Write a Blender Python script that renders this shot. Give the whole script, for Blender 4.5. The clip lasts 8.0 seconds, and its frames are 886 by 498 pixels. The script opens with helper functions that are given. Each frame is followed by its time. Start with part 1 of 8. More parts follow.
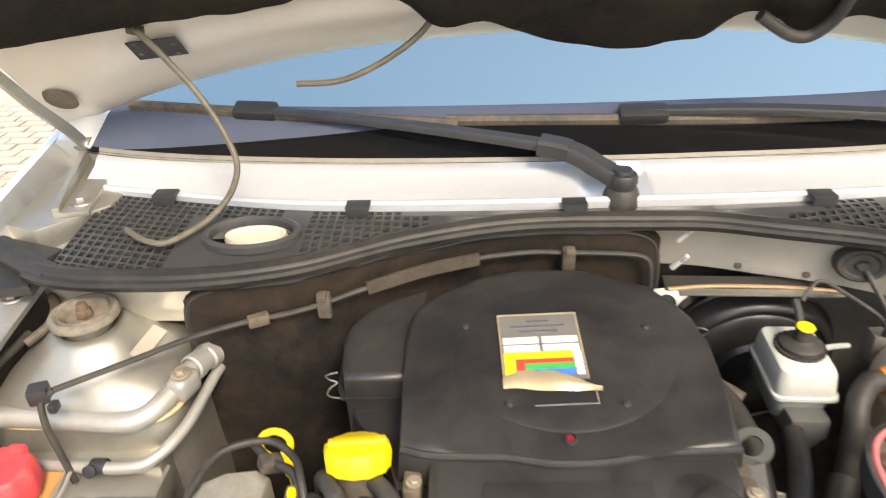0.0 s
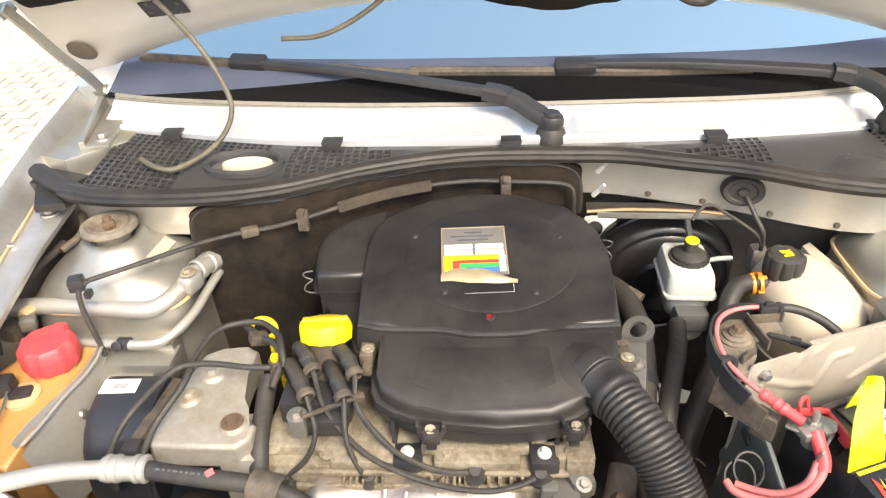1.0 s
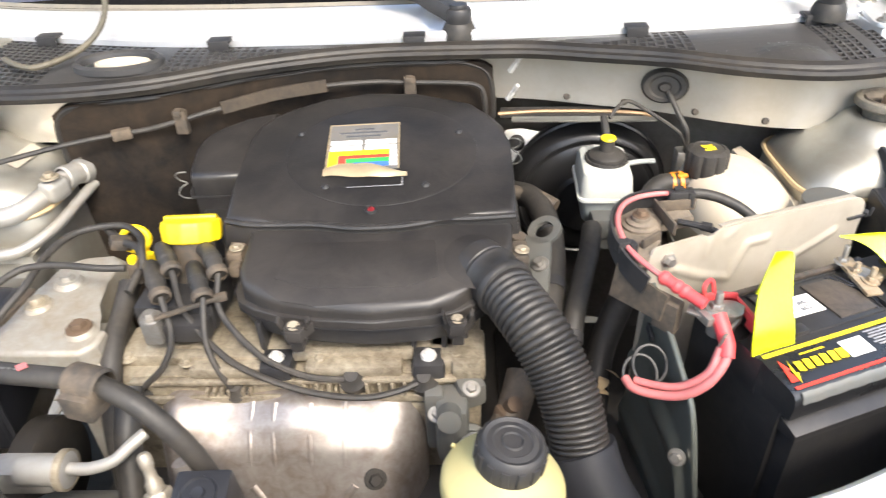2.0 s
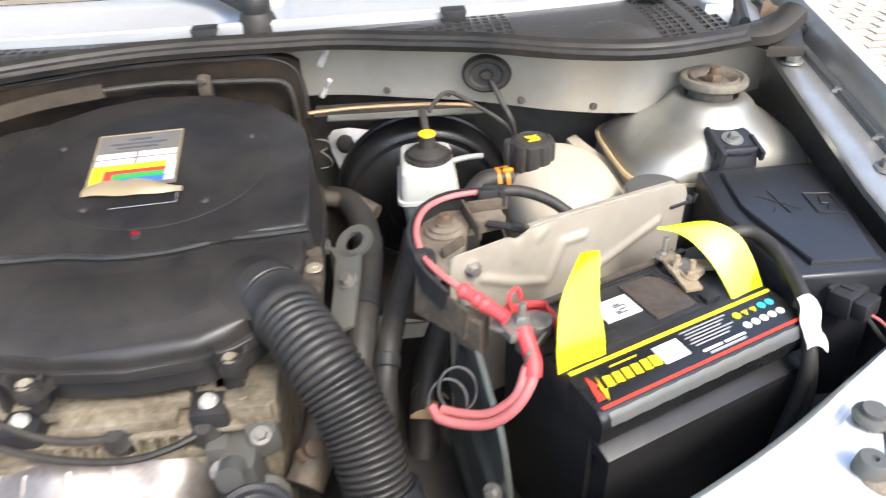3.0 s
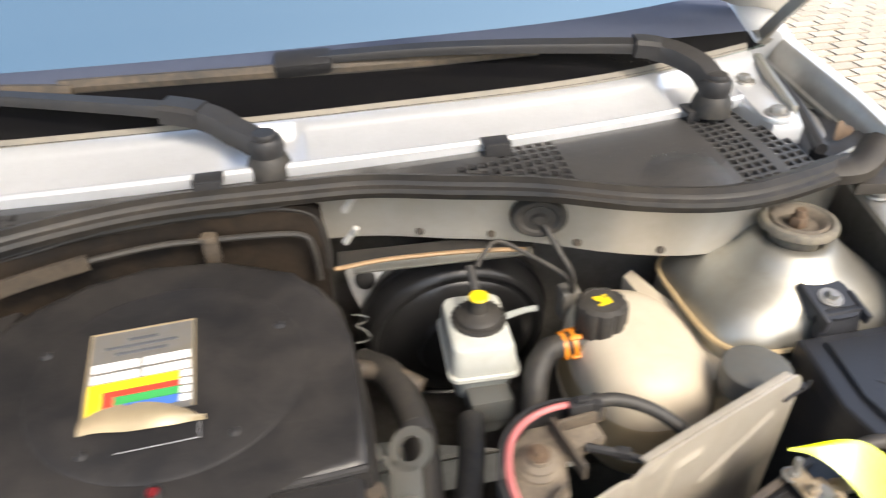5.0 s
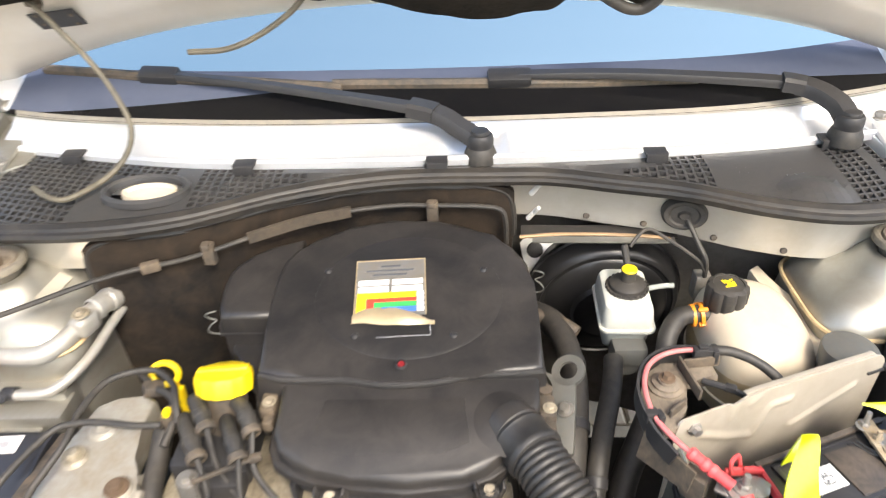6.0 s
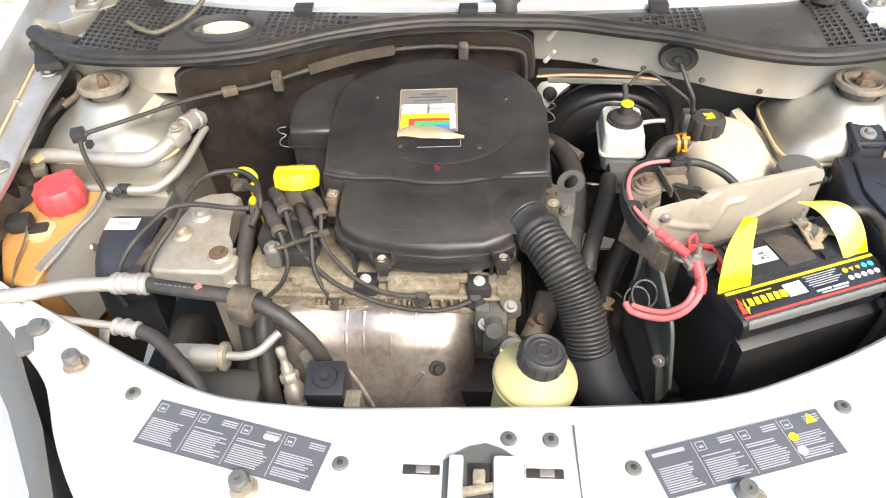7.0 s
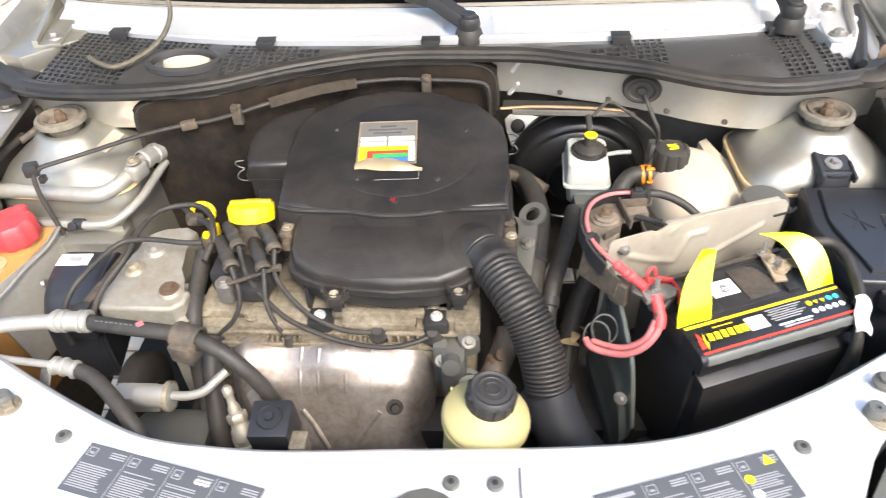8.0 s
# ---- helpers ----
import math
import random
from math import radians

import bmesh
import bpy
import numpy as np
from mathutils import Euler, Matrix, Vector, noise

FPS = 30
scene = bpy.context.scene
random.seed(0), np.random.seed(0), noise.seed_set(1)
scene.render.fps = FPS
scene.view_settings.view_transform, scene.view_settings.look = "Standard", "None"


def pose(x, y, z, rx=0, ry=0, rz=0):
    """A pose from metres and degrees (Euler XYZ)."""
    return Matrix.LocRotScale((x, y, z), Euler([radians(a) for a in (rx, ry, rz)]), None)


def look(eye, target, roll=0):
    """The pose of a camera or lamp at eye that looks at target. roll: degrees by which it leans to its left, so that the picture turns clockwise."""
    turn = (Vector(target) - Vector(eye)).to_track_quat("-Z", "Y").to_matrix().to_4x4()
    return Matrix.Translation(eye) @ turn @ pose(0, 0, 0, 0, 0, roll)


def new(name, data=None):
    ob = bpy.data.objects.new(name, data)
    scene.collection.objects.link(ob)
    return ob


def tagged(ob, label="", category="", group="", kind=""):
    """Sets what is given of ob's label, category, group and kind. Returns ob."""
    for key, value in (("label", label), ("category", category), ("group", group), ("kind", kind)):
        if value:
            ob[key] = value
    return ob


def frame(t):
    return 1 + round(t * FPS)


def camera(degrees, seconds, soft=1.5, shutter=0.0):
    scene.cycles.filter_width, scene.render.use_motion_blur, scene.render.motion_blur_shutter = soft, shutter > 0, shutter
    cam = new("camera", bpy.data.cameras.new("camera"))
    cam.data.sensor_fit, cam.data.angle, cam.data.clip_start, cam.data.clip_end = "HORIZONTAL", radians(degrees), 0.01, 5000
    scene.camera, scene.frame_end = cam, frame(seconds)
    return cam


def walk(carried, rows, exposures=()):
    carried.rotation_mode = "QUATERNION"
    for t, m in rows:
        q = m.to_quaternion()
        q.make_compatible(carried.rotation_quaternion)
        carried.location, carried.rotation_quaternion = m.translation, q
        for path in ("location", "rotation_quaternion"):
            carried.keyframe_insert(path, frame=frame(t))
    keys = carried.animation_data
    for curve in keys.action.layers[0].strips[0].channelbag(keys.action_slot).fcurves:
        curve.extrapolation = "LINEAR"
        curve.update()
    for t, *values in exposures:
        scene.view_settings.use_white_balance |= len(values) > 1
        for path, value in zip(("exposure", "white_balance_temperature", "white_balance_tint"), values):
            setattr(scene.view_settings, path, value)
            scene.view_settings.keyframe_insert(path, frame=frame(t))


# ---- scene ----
cam = camera(65.7, 8.0, soft=1.1, shutter=0.4)
PATH = [
    (0, (-0.128, -0.005, 1.359), (-0.225, 1.719, 0.35), -2.7),
    (0.5, (-0.07, -0.118, 1.386), (-0.161, 1.612, 0.386), -2.5),
    (1, (-0.055, -0.186, 1.404), (-0.161, 1.481, 0.305), -2.5),
    (1.5, (-0.025, -0.217, 1.338), (-0.15, 1.445, 0.232), -2.7),
    (1.7, (0.015, -0.197, 1.292), (-0.101, 1.456, 0.173), -2.7),
    (2.8, (0.147, -0.134, 1.231), (0.262, 1.513, 0.101), -2.4),
    (3, (0.184, -0.096, 1.215), (0.343, 1.545, 0.082), -2.3),
    (3.5, (0.238, -0.029, 1.188), (0.477, 1.605, 0.06), -1.9),
    (4, (0.255, 0.024, 1.187), (0.539, 1.652, 0.061), -1.7),
    (4.5, (0.245, 0.088, 1.241), (0.541, 1.718, 0.12), -2.0),
    (5, (0.113, 0.111, 1.301), (0.406, 1.734, 0.171), -2.0),
    (5.2, (0.05, 0.098, 1.313), (0.29, 1.729, 0.181), -2.0),
    (6.3, (0.023, -0.186, 1.439), (-0.093, 1.445, 0.288), -2.5),
    (6.5, (0.016, -0.248, 1.445), (-0.098, 1.348, 0.246), -2.2),
    (7, (0.023, -0.305, 1.456), (-0.097, 1.136, 0.075), -2.5),
    (7.5, (0.016, -0.267, 1.444), (-0.1, 1.21, 0.101), -2.4),
    (8, (0.082, -0.285, 1.438), (-0.043, 1.223, 0.131), -2.8),
]
EXPOSURES = [(0, 1.75, 7350, 8), (1.5, 2.09, 7000, 8), (3.0, 1.81, 6350, 8), (3.5, 1.57, 6450, 8), (4.5, 1.46, 6750, 8), (5.0, 1.63, 7000, 8), (6.5, 2.08, 6900, 8), (7.0, 1.99, 6850, 8), (8, 1.94, 6650, 8)]
walk(cam, [(t, look(eye, target, roll)) for t, eye, target, roll in PATH], EXPOSURES)

# ---- light ----
world = bpy.data.worlds.new("world")
scene.world = world
world.use_nodes = True
wn = world.node_tree
sky = wn.nodes.new("ShaderNodeTexSky")
sky.sky_type, sky.sun_disc = "NISHITA", False
sky.sun_elevation, sky.sun_rotation = radians(50), radians(152)
sky.air_density, sky.dust_density = 1.0, 3.0
wn.nodes["Background"].inputs[1].default_value = 0.15
wn.links.new(sky.outputs[0], wn.nodes["Background"].inputs[0])
sun = new("sun", bpy.data.lights.new("sun", "SUN"))
sun.data.energy, sun.data.angle, sun.data.color = 1.1, radians(14), (1.0, 0.95, 0.88)
sun.matrix_world = look((1.75, -2.8, 5.2), (0, 0.5, 0.8))

# ---- materials ----


def material(name, base, rough=0.5, metal=0.0, dirt=None, amount=0.35, grain=40.0, patch=7.0, bump=0.08, coat=0.0, spread=0.12, sheen=0.0):
    """A surface with fine grain and larger patches of dust or wear in the colour dirt."""
    m = bpy.data.materials.new(name)
    m.use_nodes = True
    t = m.node_tree
    b = t.nodes["Principled BSDF"]
    co = t.nodes.new("ShaderNodeTexCoord")
    fine, wide = t.nodes.new("ShaderNodeTexNoise"), t.nodes.new("ShaderNodeTexNoise")
    fine.inputs["Scale"].default_value, fine.inputs["Detail"].default_value = grain, 6
    wide.inputs["Scale"].default_value, wide.inputs["Detail"].default_value = patch, 5
    wide.inputs["Roughness"].default_value = 0.62
    for n in (fine, wide):
        t.links.new(co.outputs["Object"], n.inputs["Vector"])
    ramp = t.nodes.new("ShaderNodeMapRange")
    ramp.inputs[1].default_value, ramp.inputs[2].default_value = 0.42, 0.72
    ramp.inputs[4].default_value = amount
    blot = t.nodes.new("ShaderNodeTexNoise")
    blot.inputs["Scale"].default_value, blot.inputs["Detail"].default_value = patch * 5.3, 8
    blot.inputs["Roughness"].default_value, blot.inputs["Distortion"].default_value = 0.68, 0.6
    t.links.new(co.outputs["Object"], blot.inputs["Vector"])
    sum_ = t.nodes.new("ShaderNodeMath")
    sum_.operation = "MULTIPLY_ADD"
    t.links.new(blot.outputs[0], sum_.inputs[0])
    sum_.inputs[1].default_value = 0.55
    half = t.nodes.new("ShaderNodeMath")
    half.operation = "MULTIPLY_ADD"
    t.links.new(wide.outputs[0], half.inputs[0])
    half.inputs[1].default_value, half.inputs[2].default_value = 0.62, -0.04
    t.links.new(half.outputs[0], sum_.inputs[2])
    t.links.new(sum_.outputs[0], ramp.inputs[0])
    lo, hi = [c * (1 - spread) for c in base], [min(1, c * (1 + spread)) for c in base]
    mix = t.nodes.new("ShaderNodeMix")
    mix.data_type = "RGBA"
    mix.inputs[6].default_value, mix.inputs[7].default_value = (*lo, 1), (*hi, 1)
    t.links.new(fine.outputs[0], mix.inputs[0])
    dust = t.nodes.new("ShaderNodeMix")
    dust.data_type = "RGBA"
    t.links.new(ramp.outputs[0], dust.inputs[0])
    t.links.new(mix.outputs[2], dust.inputs[6])
    dust.inputs[7].default_value = (*(dirt or base), 1)
    t.links.new(dust.outputs[2], b.inputs["Base Color"])
    rr = t.nodes.new("ShaderNodeMapRange")
    rr.inputs[3].default_value, rr.inputs[4].default_value = max(0.04, rough - 0.1), min(1, rough + 0.14)
    t.links.new(wide.outputs[0], rr.inputs[0])
    t.links.new(rr.outputs[0], b.inputs["Roughness"])
    b.inputs["Metallic"].default_value = metal
    b.inputs["Coat Weight"].default_value = coat
    b.inputs["Coat Roughness"].default_value = 0.12
    if bump:
        bp = t.nodes.new("ShaderNodeBump")
        bp.inputs["Strength"].default_value, bp.inputs["Distance"].default_value = bump, 0.002
        t.links.new(fine.outputs[0], bp.inputs["Height"])
        t.links.new(bp.outputs[0], b.inputs["Normal"])
    return m


DUST = (0.33, 0.27, 0.19)
PAINT = material("silver_paint", (0.72, 0.725, 0.735), 0.36, 0.44, (0.58, 0.57, 0.55), 0.25, 220, 5, 0.02, 0.35, 0.05)
LEDGE = material("silver_gutter_paint", (0.52, 0.515, 0.50), 0.32, 0.72, (0.26, 0.235, 0.19), 0.55, 220, 4, 0.02, 0.1, 0.06)
ZINC = material("bright_zinc", (0.78, 0.77, 0.74), 0.38, 0.5, (0.55, 0.48, 0.36), 0.3, 140, 20, 0.05, 0, 0.06)
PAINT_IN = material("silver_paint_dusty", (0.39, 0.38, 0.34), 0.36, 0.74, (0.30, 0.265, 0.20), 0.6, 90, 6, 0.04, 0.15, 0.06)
# darker copy of the silver paint: grime, plus shade put into the colour
PAINT_SHADE = material("silver_paint_grimy_shade", (0.26, 0.245, 0.22), 0.45, 0.6, (0.12, 0.10, 0.075), 0.7, 60, 9, 0.08, 0.1, 0.1)
PLATE = material("cream_silver_steel", (0.57, 0.515, 0.43), 0.38, 0.45, (0.44, 0.38, 0.29), 0.6, 80, 8, 0.05, 0.2, 0.06)
HOODIN = material("dusty_bonnet_paint", (0.56, 0.525, 0.47), 0.42, 0.25, (0.55, 0.49, 0.40), 0.6, 70, 4, 0.06, 0.1, 0.06)
DUSTY = material("thick_dust_on_plastic", (0.095, 0.078, 0.060), 0.75, 0.0, (0.25, 0.20, 0.145), 0.8, 90, 14, 0.15, 0, 0.25)
SLEEVE = material("sooty_sleeve", (0.030, 0.024, 0.018), 0.8, 0.0, (0.085, 0.062, 0.040), 0.7, 120, 16, 0.2, 0, 0.25)
TRIM = material("grey_beige_trim", (0.17, 0.155, 0.13), 0.6, 0.0, (0.28, 0.24, 0.18), 0.6, 90, 12, 0.1, 0, 0.1)
COVER = material("charcoal_plastic", (0.0125, 0.012, 0.0125), 0.40, 0.0, (0.054, 0.047, 0.041), 0.65, 420, 5, 0.10, 0, 0.25)
BLACK = material("black_plastic", (0.022, 0.022, 0.024), 0.45, 0.0, (0.05, 0.045, 0.04), 0.5, 200, 9, 0.08, 0, 0.2)
BOXM = material("smooth_black_plastic", (0.020, 0.021, 0.025), 0.34, 0.0, (0.03, 0.03, 0.033), 0.4, 260, 8, 0.06, 0, 0.15)
RUBBER = material("black_rubber", (0.024, 0.023, 0.022), 0.52, 0.0, (0.080, 0.068, 0.054), 0.55, 150, 14, 0.12, 0, 0.2)
SEALM = material("dusty_seal_rubber", (0.013, 0.0128, 0.013), 0.46, 0.0, (0.058, 0.048, 0.037), 0.6, 120, 7, 0.12, 0, 0.25)
MAT = material("soot_brown_felt", (0.0095, 0.0085, 0.0078), 0.88, 0.0, (0.060, 0.041, 0.026), 0.6, 130, 4, 0.35, 0, 0.35)
FELT = material("black_bonnet_felt", (0.012, 0.0105, 0.009), 0.95, 0.0, (0.035, 0.028, 0.020), 0.6, 140, 6, 0.6, 0, 0.5)
GRIMY = material("dusty_black_plastic", (0.038, 0.033, 0.028), 0.65, 0.0, (0.17, 0.125, 0.082), 0.75, 90, 14, 0.15, 0, 0.25)
CAST = material("cast_aluminium", (0.37, 0.355, 0.315), 0.50, 0.4, (0.24, 0.185, 0.12), 0.7, 170, 10, 0.25, 0, 0.15)
HEAD = material("grimy_cast_aluminium", (0.39, 0.34, 0.255), 0.55, 0.42, (0.095, 0.069, 0.043), 0.85, 110, 22, 0.3, 0, 0.25)
SHIELD = material("baked_steel_sheet", (0.46, 0.425, 0.395), 0.46, 0.80, (0.21, 0.155, 0.118), 0.75, 130, 13, 0.12, 0, 0.1)
BATTOP = material("dusty_battery_plastic", (0.013, 0.013, 0.0145), 0.34, 0.0, (0.050, 0.045, 0.040), 0.5, 160, 9, 0.06, 0, 0.2)
BATDUST = material("dust_on_battery", (0.030, 0.026, 0.023), 0.42, 0.0, (0.13, 0.10, 0.075), 0.85, 160, 13, 0.08, 0, 0.25)
CORRODE = material("corroded_brass", (0.30, 0.21, 0.12), 0.6, 0.4, (0.42, 0.40, 0.33), 0.6, 160, 40, 0.3, 0, 0.25)
STEEL = material("zinc_steel", (0.36, 0.35, 0.33), 0.42, 0.75, (0.22, 0.175, 0.12), 0.5, 140, 20, 0.1, 0, 0.12)
GREYM = material("grey_coated_steel", (0.115, 0.12, 0.115), 0.48, 0.3, (0.15, 0.125, 0.095), 0.5, 120, 18, 0.1, 0, 0.1)
RUST = material("rusty_bolt", (0.12, 0.078, 0.048), 0.7, 0.2, (0.08, 0.052, 0.033), 0.5, 160, 40, 0.3, 0, 0.3)
ALU = material("aluminium_tube", (0.36, 0.35, 0.325), 0.46, 0.45, (0.28, 0.24, 0.18), 0.5, 130, 16, 0.08, 0, 0.08)
TANK = material("milky_cream_plastic", (0.52, 0.465, 0.37), 0.42, 0.0, (0.44, 0.35, 0.235), 0.6, 60, 5, 0.03, 0.0, 0.05)
BULKP = material("silver_bulkhead_paint", (0.50, 0.475, 0.425), 0.40, 0.45, (0.42, 0.37, 0.28), 0.6, 90, 6, 0.04, 0.1, 0.06)
TANKLOW = material("coolant_stained_plastic", (0.36, 0.285, 0.175), 0.42, 0.0, (0.28, 0.20, 0.11), 0.6, 60, 8, 0.03, 0.0, 0.05)
COWLP = material("cowl_silver_paint", (0.74, 0.75, 0.77), 0.36, 0.64, (0.55, 0.55, 0.54), 0.25, 220, 5, 0.02, 0.2, 0.05)
RESV = material("milky_white_plastic", (0.50, 0.51, 0.47), 0.32, 0.0, (0.36, 0.34, 0.27), 0.6, 60, 10, 0.03, 0.1, 0.05)
RESVLOW = material("shaded_milky_plastic", (0.33, 0.355, 0.345), 0.36, 0.0, (0.26, 0.26, 0.23), 0.6, 60, 10, 0.03, 0.1, 0.05)
PSTANK = material("yellowed_plastic", (0.44, 0.385, 0.18), 0.46, 0.0, (0.40, 0.33, 0.14), 0.5, 60, 12, 0.03, 0.0, 0.06)
ORANGE = material("amber_plastic", (0.42, 0.20, 0.055), 0.42, 0.0, (0.40, 0.25, 0.12), 0.5, 60, 10, 0.05, 0, 0.1)
YELLOW = material("yellow_plastic", (0.85, 0.62, 0.01), 0.38, 0.0, (0.66, 0.45, 0.03), 0.4, 90, 16, 0.04, 0, 0.06)
NEON = material("neon_yellow_strap", (0.61, 0.73, 0.010), 0.22, 0.0, (0.60, 0.62, 0.012), 0.6, 60, 14, 0.05, 0.75, 0.06)
HOSEOLD = material("olive_dusty_rubber", (0.070, 0.062, 0.045), 0.6, 0.0, (0.17, 0.145, 0.10), 0.6, 120, 18, 0.12, 0, 0.2)
HOSE = material("black_hose_rubber", (0.013, 0.013, 0.014), 0.46, 0.0, (0.055, 0.047, 0.038), 0.55, 150, 12, 0.10, 0, 0.2)
RED = material("red_rubber", (0.60, 0.045, 0.055), 0.5, 0.0, (0.50, 0.13, 0.11), 0.5, 90, 16, 0.06, 0, 0.1)
PINK = material("faded_red_cable", (0.47, 0.115, 0.115), 0.48, 0.0, (0.42, 0.20, 0.18), 0.55, 90, 18, 0.06, 0, 0.08)
CLIPM = material("orange_clip", (0.75, 0.25, 0.02), 0.4, 0.0, (0.55, 0.2, 0.03), 0.4, 90, 20, 0.04, 0, 0.08)
WHITE = material("white_paper", (0.78, 0.78, 0.76), 0.5, 0.0, (0.66, 0.63, 0.58), 0.4, 90, 20, 0.02, 0, 0.04)
SILVERFOIL = material("foil_sticker", (0.27, 0.265, 0.26), 0.35, 0.6, (0.30, 0.24, 0.16), 0.5, 90, 20, 0.05, 0, 0.1)
GOLDFOIL = material("peeled_foil_back", (0.48, 0.39, 0.25), 0.4, 0.5, (0.45, 0.33, 0.2), 0.5, 90, 20, 0.1, 0, 0.1)
LABEL = material("dark_grey_label", (0.075, 0.079, 0.088), 0.42, 0.0, (0.10, 0.10, 0.105), 0.4, 90, 12, 0.02, 0, 0.05)
LABELTXT = material("label_print", (0.31, 0.31, 0.325), 0.5, 0.0, (0.22, 0.22, 0.23), 0.5, 90, 20, 0, 0, 0.03)
BLACKLABEL = material("black_label", (0.012, 0.012, 0.013), 0.25, 0.0, (0.02, 0.02, 0.02), 0.4, 90, 12, 0.01, 0.3, 0.05)
INKRED = material("red_print", (0.72, 0.05, 0.03), 0.4, 0.0, None, 0, 90, 20, 0, 0, 0.04)
INKYEL = material("yellow_print", (0.85, 0.62, 0.02), 0.4, 0.0, None, 0, 90, 20, 0, 0, 0.04)
INKGRN = material("green_print", (0.04, 0.30, 0.08), 0.4, 0.0, None, 0, 90, 20, 0, 0, 0.04)
INKBLU = material("blue_print", (0.05, 0.14, 0.45), 0.4, 0.0, None, 0, 90, 20, 0, 0, 0.04)
INKCYAN = material("cyan_print", (0.05, 0.50, 0.62), 0.4, 0.0, None, 0, 90, 20, 0, 0, 0.04)
COPPER = material("dusty_copper_pipe", (0.42, 0.27, 0.15), 0.42, 0.6, (0.30, 0.22, 0.14), 0.6, 120, 30, 0.05, 0, 0.1)
SEALER = material("tan_seam_sealer", (0.48, 0.36, 0.20), 0.55, 0.0, (0.36, 0.25, 0.13), 0.5, 90, 20, 0.15, 0, 0.1)
BOOSTER = material("gloss_black_paint", (0.012, 0.012, 0.013), 0.36, 0.0, (0.03, 0.028, 0.025), 0.5, 160, 9, 0.04, 0.15, 0.1)
DARK = material("greasy_black_metal", (0.020, 0.019, 0.018), 0.6, 0.2, (0.05, 0.04, 0.03), 0.6, 70, 12, 0.2, 0, 0.3)
GRILLEM = material("weathered_black_plastic", (0.034, 0.0335, 0.034), 0.44, 0.0, (0.062, 0.056, 0.050), 0.6, 220, 7, 0.08, 0, 0.2)
CABIN = material("dark_dashboard", (0.015, 0.015, 0.016), 0.7, 0.0, (0.02, 0.02, 0.02), 0.4, 90, 9, 0.1, 0, 0.2)
LAMPM = material("grey_headlamp_plastic", (0.30, 0.31, 0.33), 0.35, 0.0, (0.22, 0.22, 0.22), 0.4, 60, 7, 0.02, 0.3, 0.06)
for m_, s_ in ((COVER, 0.48), (BLACK, 0.36), (MAT, 0.15), (FELT, 0.1), (RUBBER, 0.35), (SEALM, 0.35)):
    m_.node_tree.nodes["Principled BSDF"].inputs["Specular IOR Level"].default_value = s_
GLASSM = bpy.data.materials.new("tinted_windscreen_glass")
GLASSM.use_nodes = True
_g = GLASSM.node_tree
_b = _g.nodes["Principled BSDF"]
_b.inputs["Base Color"].default_value = (0.02, 0.025, 0.03, 1)
_b.inputs["Roughness"].default_value = 0.03
_b.inputs["IOR"].default_value = 8.0
_b.inputs["Specular Tint"].default_value = (0.82, 1.0, 0.93, 1)
_b.inputs["Coat Weight"].default_value = 1.0
_b.inputs["Coat Roughness"].default_value = 0.02


def stone_material(name, base, dirt):
    m = material(name, base, 0.8, 0, dirt, 0.6, 60, 2.5, 0.4, 0, 0.18)
    t = m.node_tree
    info = t.nodes.new("ShaderNodeObjectInfo")
    geo = t.nodes.new("ShaderNodeNewGeometry")
    add = t.nodes.new("ShaderNodeMath")
    add.operation = "ADD"
    t.links.new(info.outputs["Random"], add.inputs[0])
    t.links.new(geo.outputs["Random Per Island"], add.inputs[1])
    fr = t.nodes.new("ShaderNodeMath")
    fr.operation = "FRACT"
    t.links.new(add.outputs[0], fr.inputs[0])
    rng = t.nodes.new("ShaderNodeMapRange")
    rng.inputs[3].default_value, rng.inputs[4].default_value = 0.88, 1.08
    t.links.new(fr.outputs[0], rng.inputs[0])
    mul = t.nodes.new("ShaderNodeVectorMath")
    mul.operation = "SCALE"
    b = t.nodes["Principled BSDF"]
    src = b.inputs["Base Color"].links[0].from_socket
    t.links.new(src, mul.inputs[0])
    t.links.new(rng.outputs[0], mul.inputs[3])
    t.links.new(mul.outputs[0], b.inputs["Base Color"])
    return m


PAVER = stone_material("sandstone_paver", (0.43, 0.375, 0.30), (0.34, 0.285, 0.21))
SAND = material("sandy_joint", (0.22, 0.175, 0.12), 0.95, 0, (0.07, 0.07, 0.04), 0.6, 40, 1.5, 0.3, 0, 0.2)

# ---- building helpers ----


def thing(name, label, category, at=(0, 0, 0), kind="", group=""):
    """An empty at the base of a thing; its parts are built in world metres."""
    ob = new(name)
    ob.location = at
    ob.empty_display_size = 0.05
    return tagged(ob, label, category, group, kind)


def mesh_of(name, bm, mat, smooth=True):
    bmesh.ops.recalc_face_normals(bm, faces=bm.faces)
    me = bpy.data.meshes.new(name)
    bm.to_mesh(me)
    bm.free()
    me.materials.append(mat)
    if smooth:
        me.polygons.foreach_set("use_smooth", [True] * len(me.polygons))
        me.set_sharp_from_angle(angle=radians(38))
    return me


def part(name, bm, mat, parent, label=""):
    """Links a bmesh as one mesh object under a thing or a part."""
    ob = new(name, mesh_of(name, bm, mat))
    if parent is not None:
        ob.parent = parent
        if parent.type == "EMPTY":
            ob.matrix_parent_inverse = Matrix.Translation(-parent.location)
    if label:
        ob["label"] = label
    return ob


def solo(name, bm, mat, label, category, kind="", group=""):
    """A thing that is one mesh."""
    return tagged(part(name, bm, mat, None), label, category, group, kind)


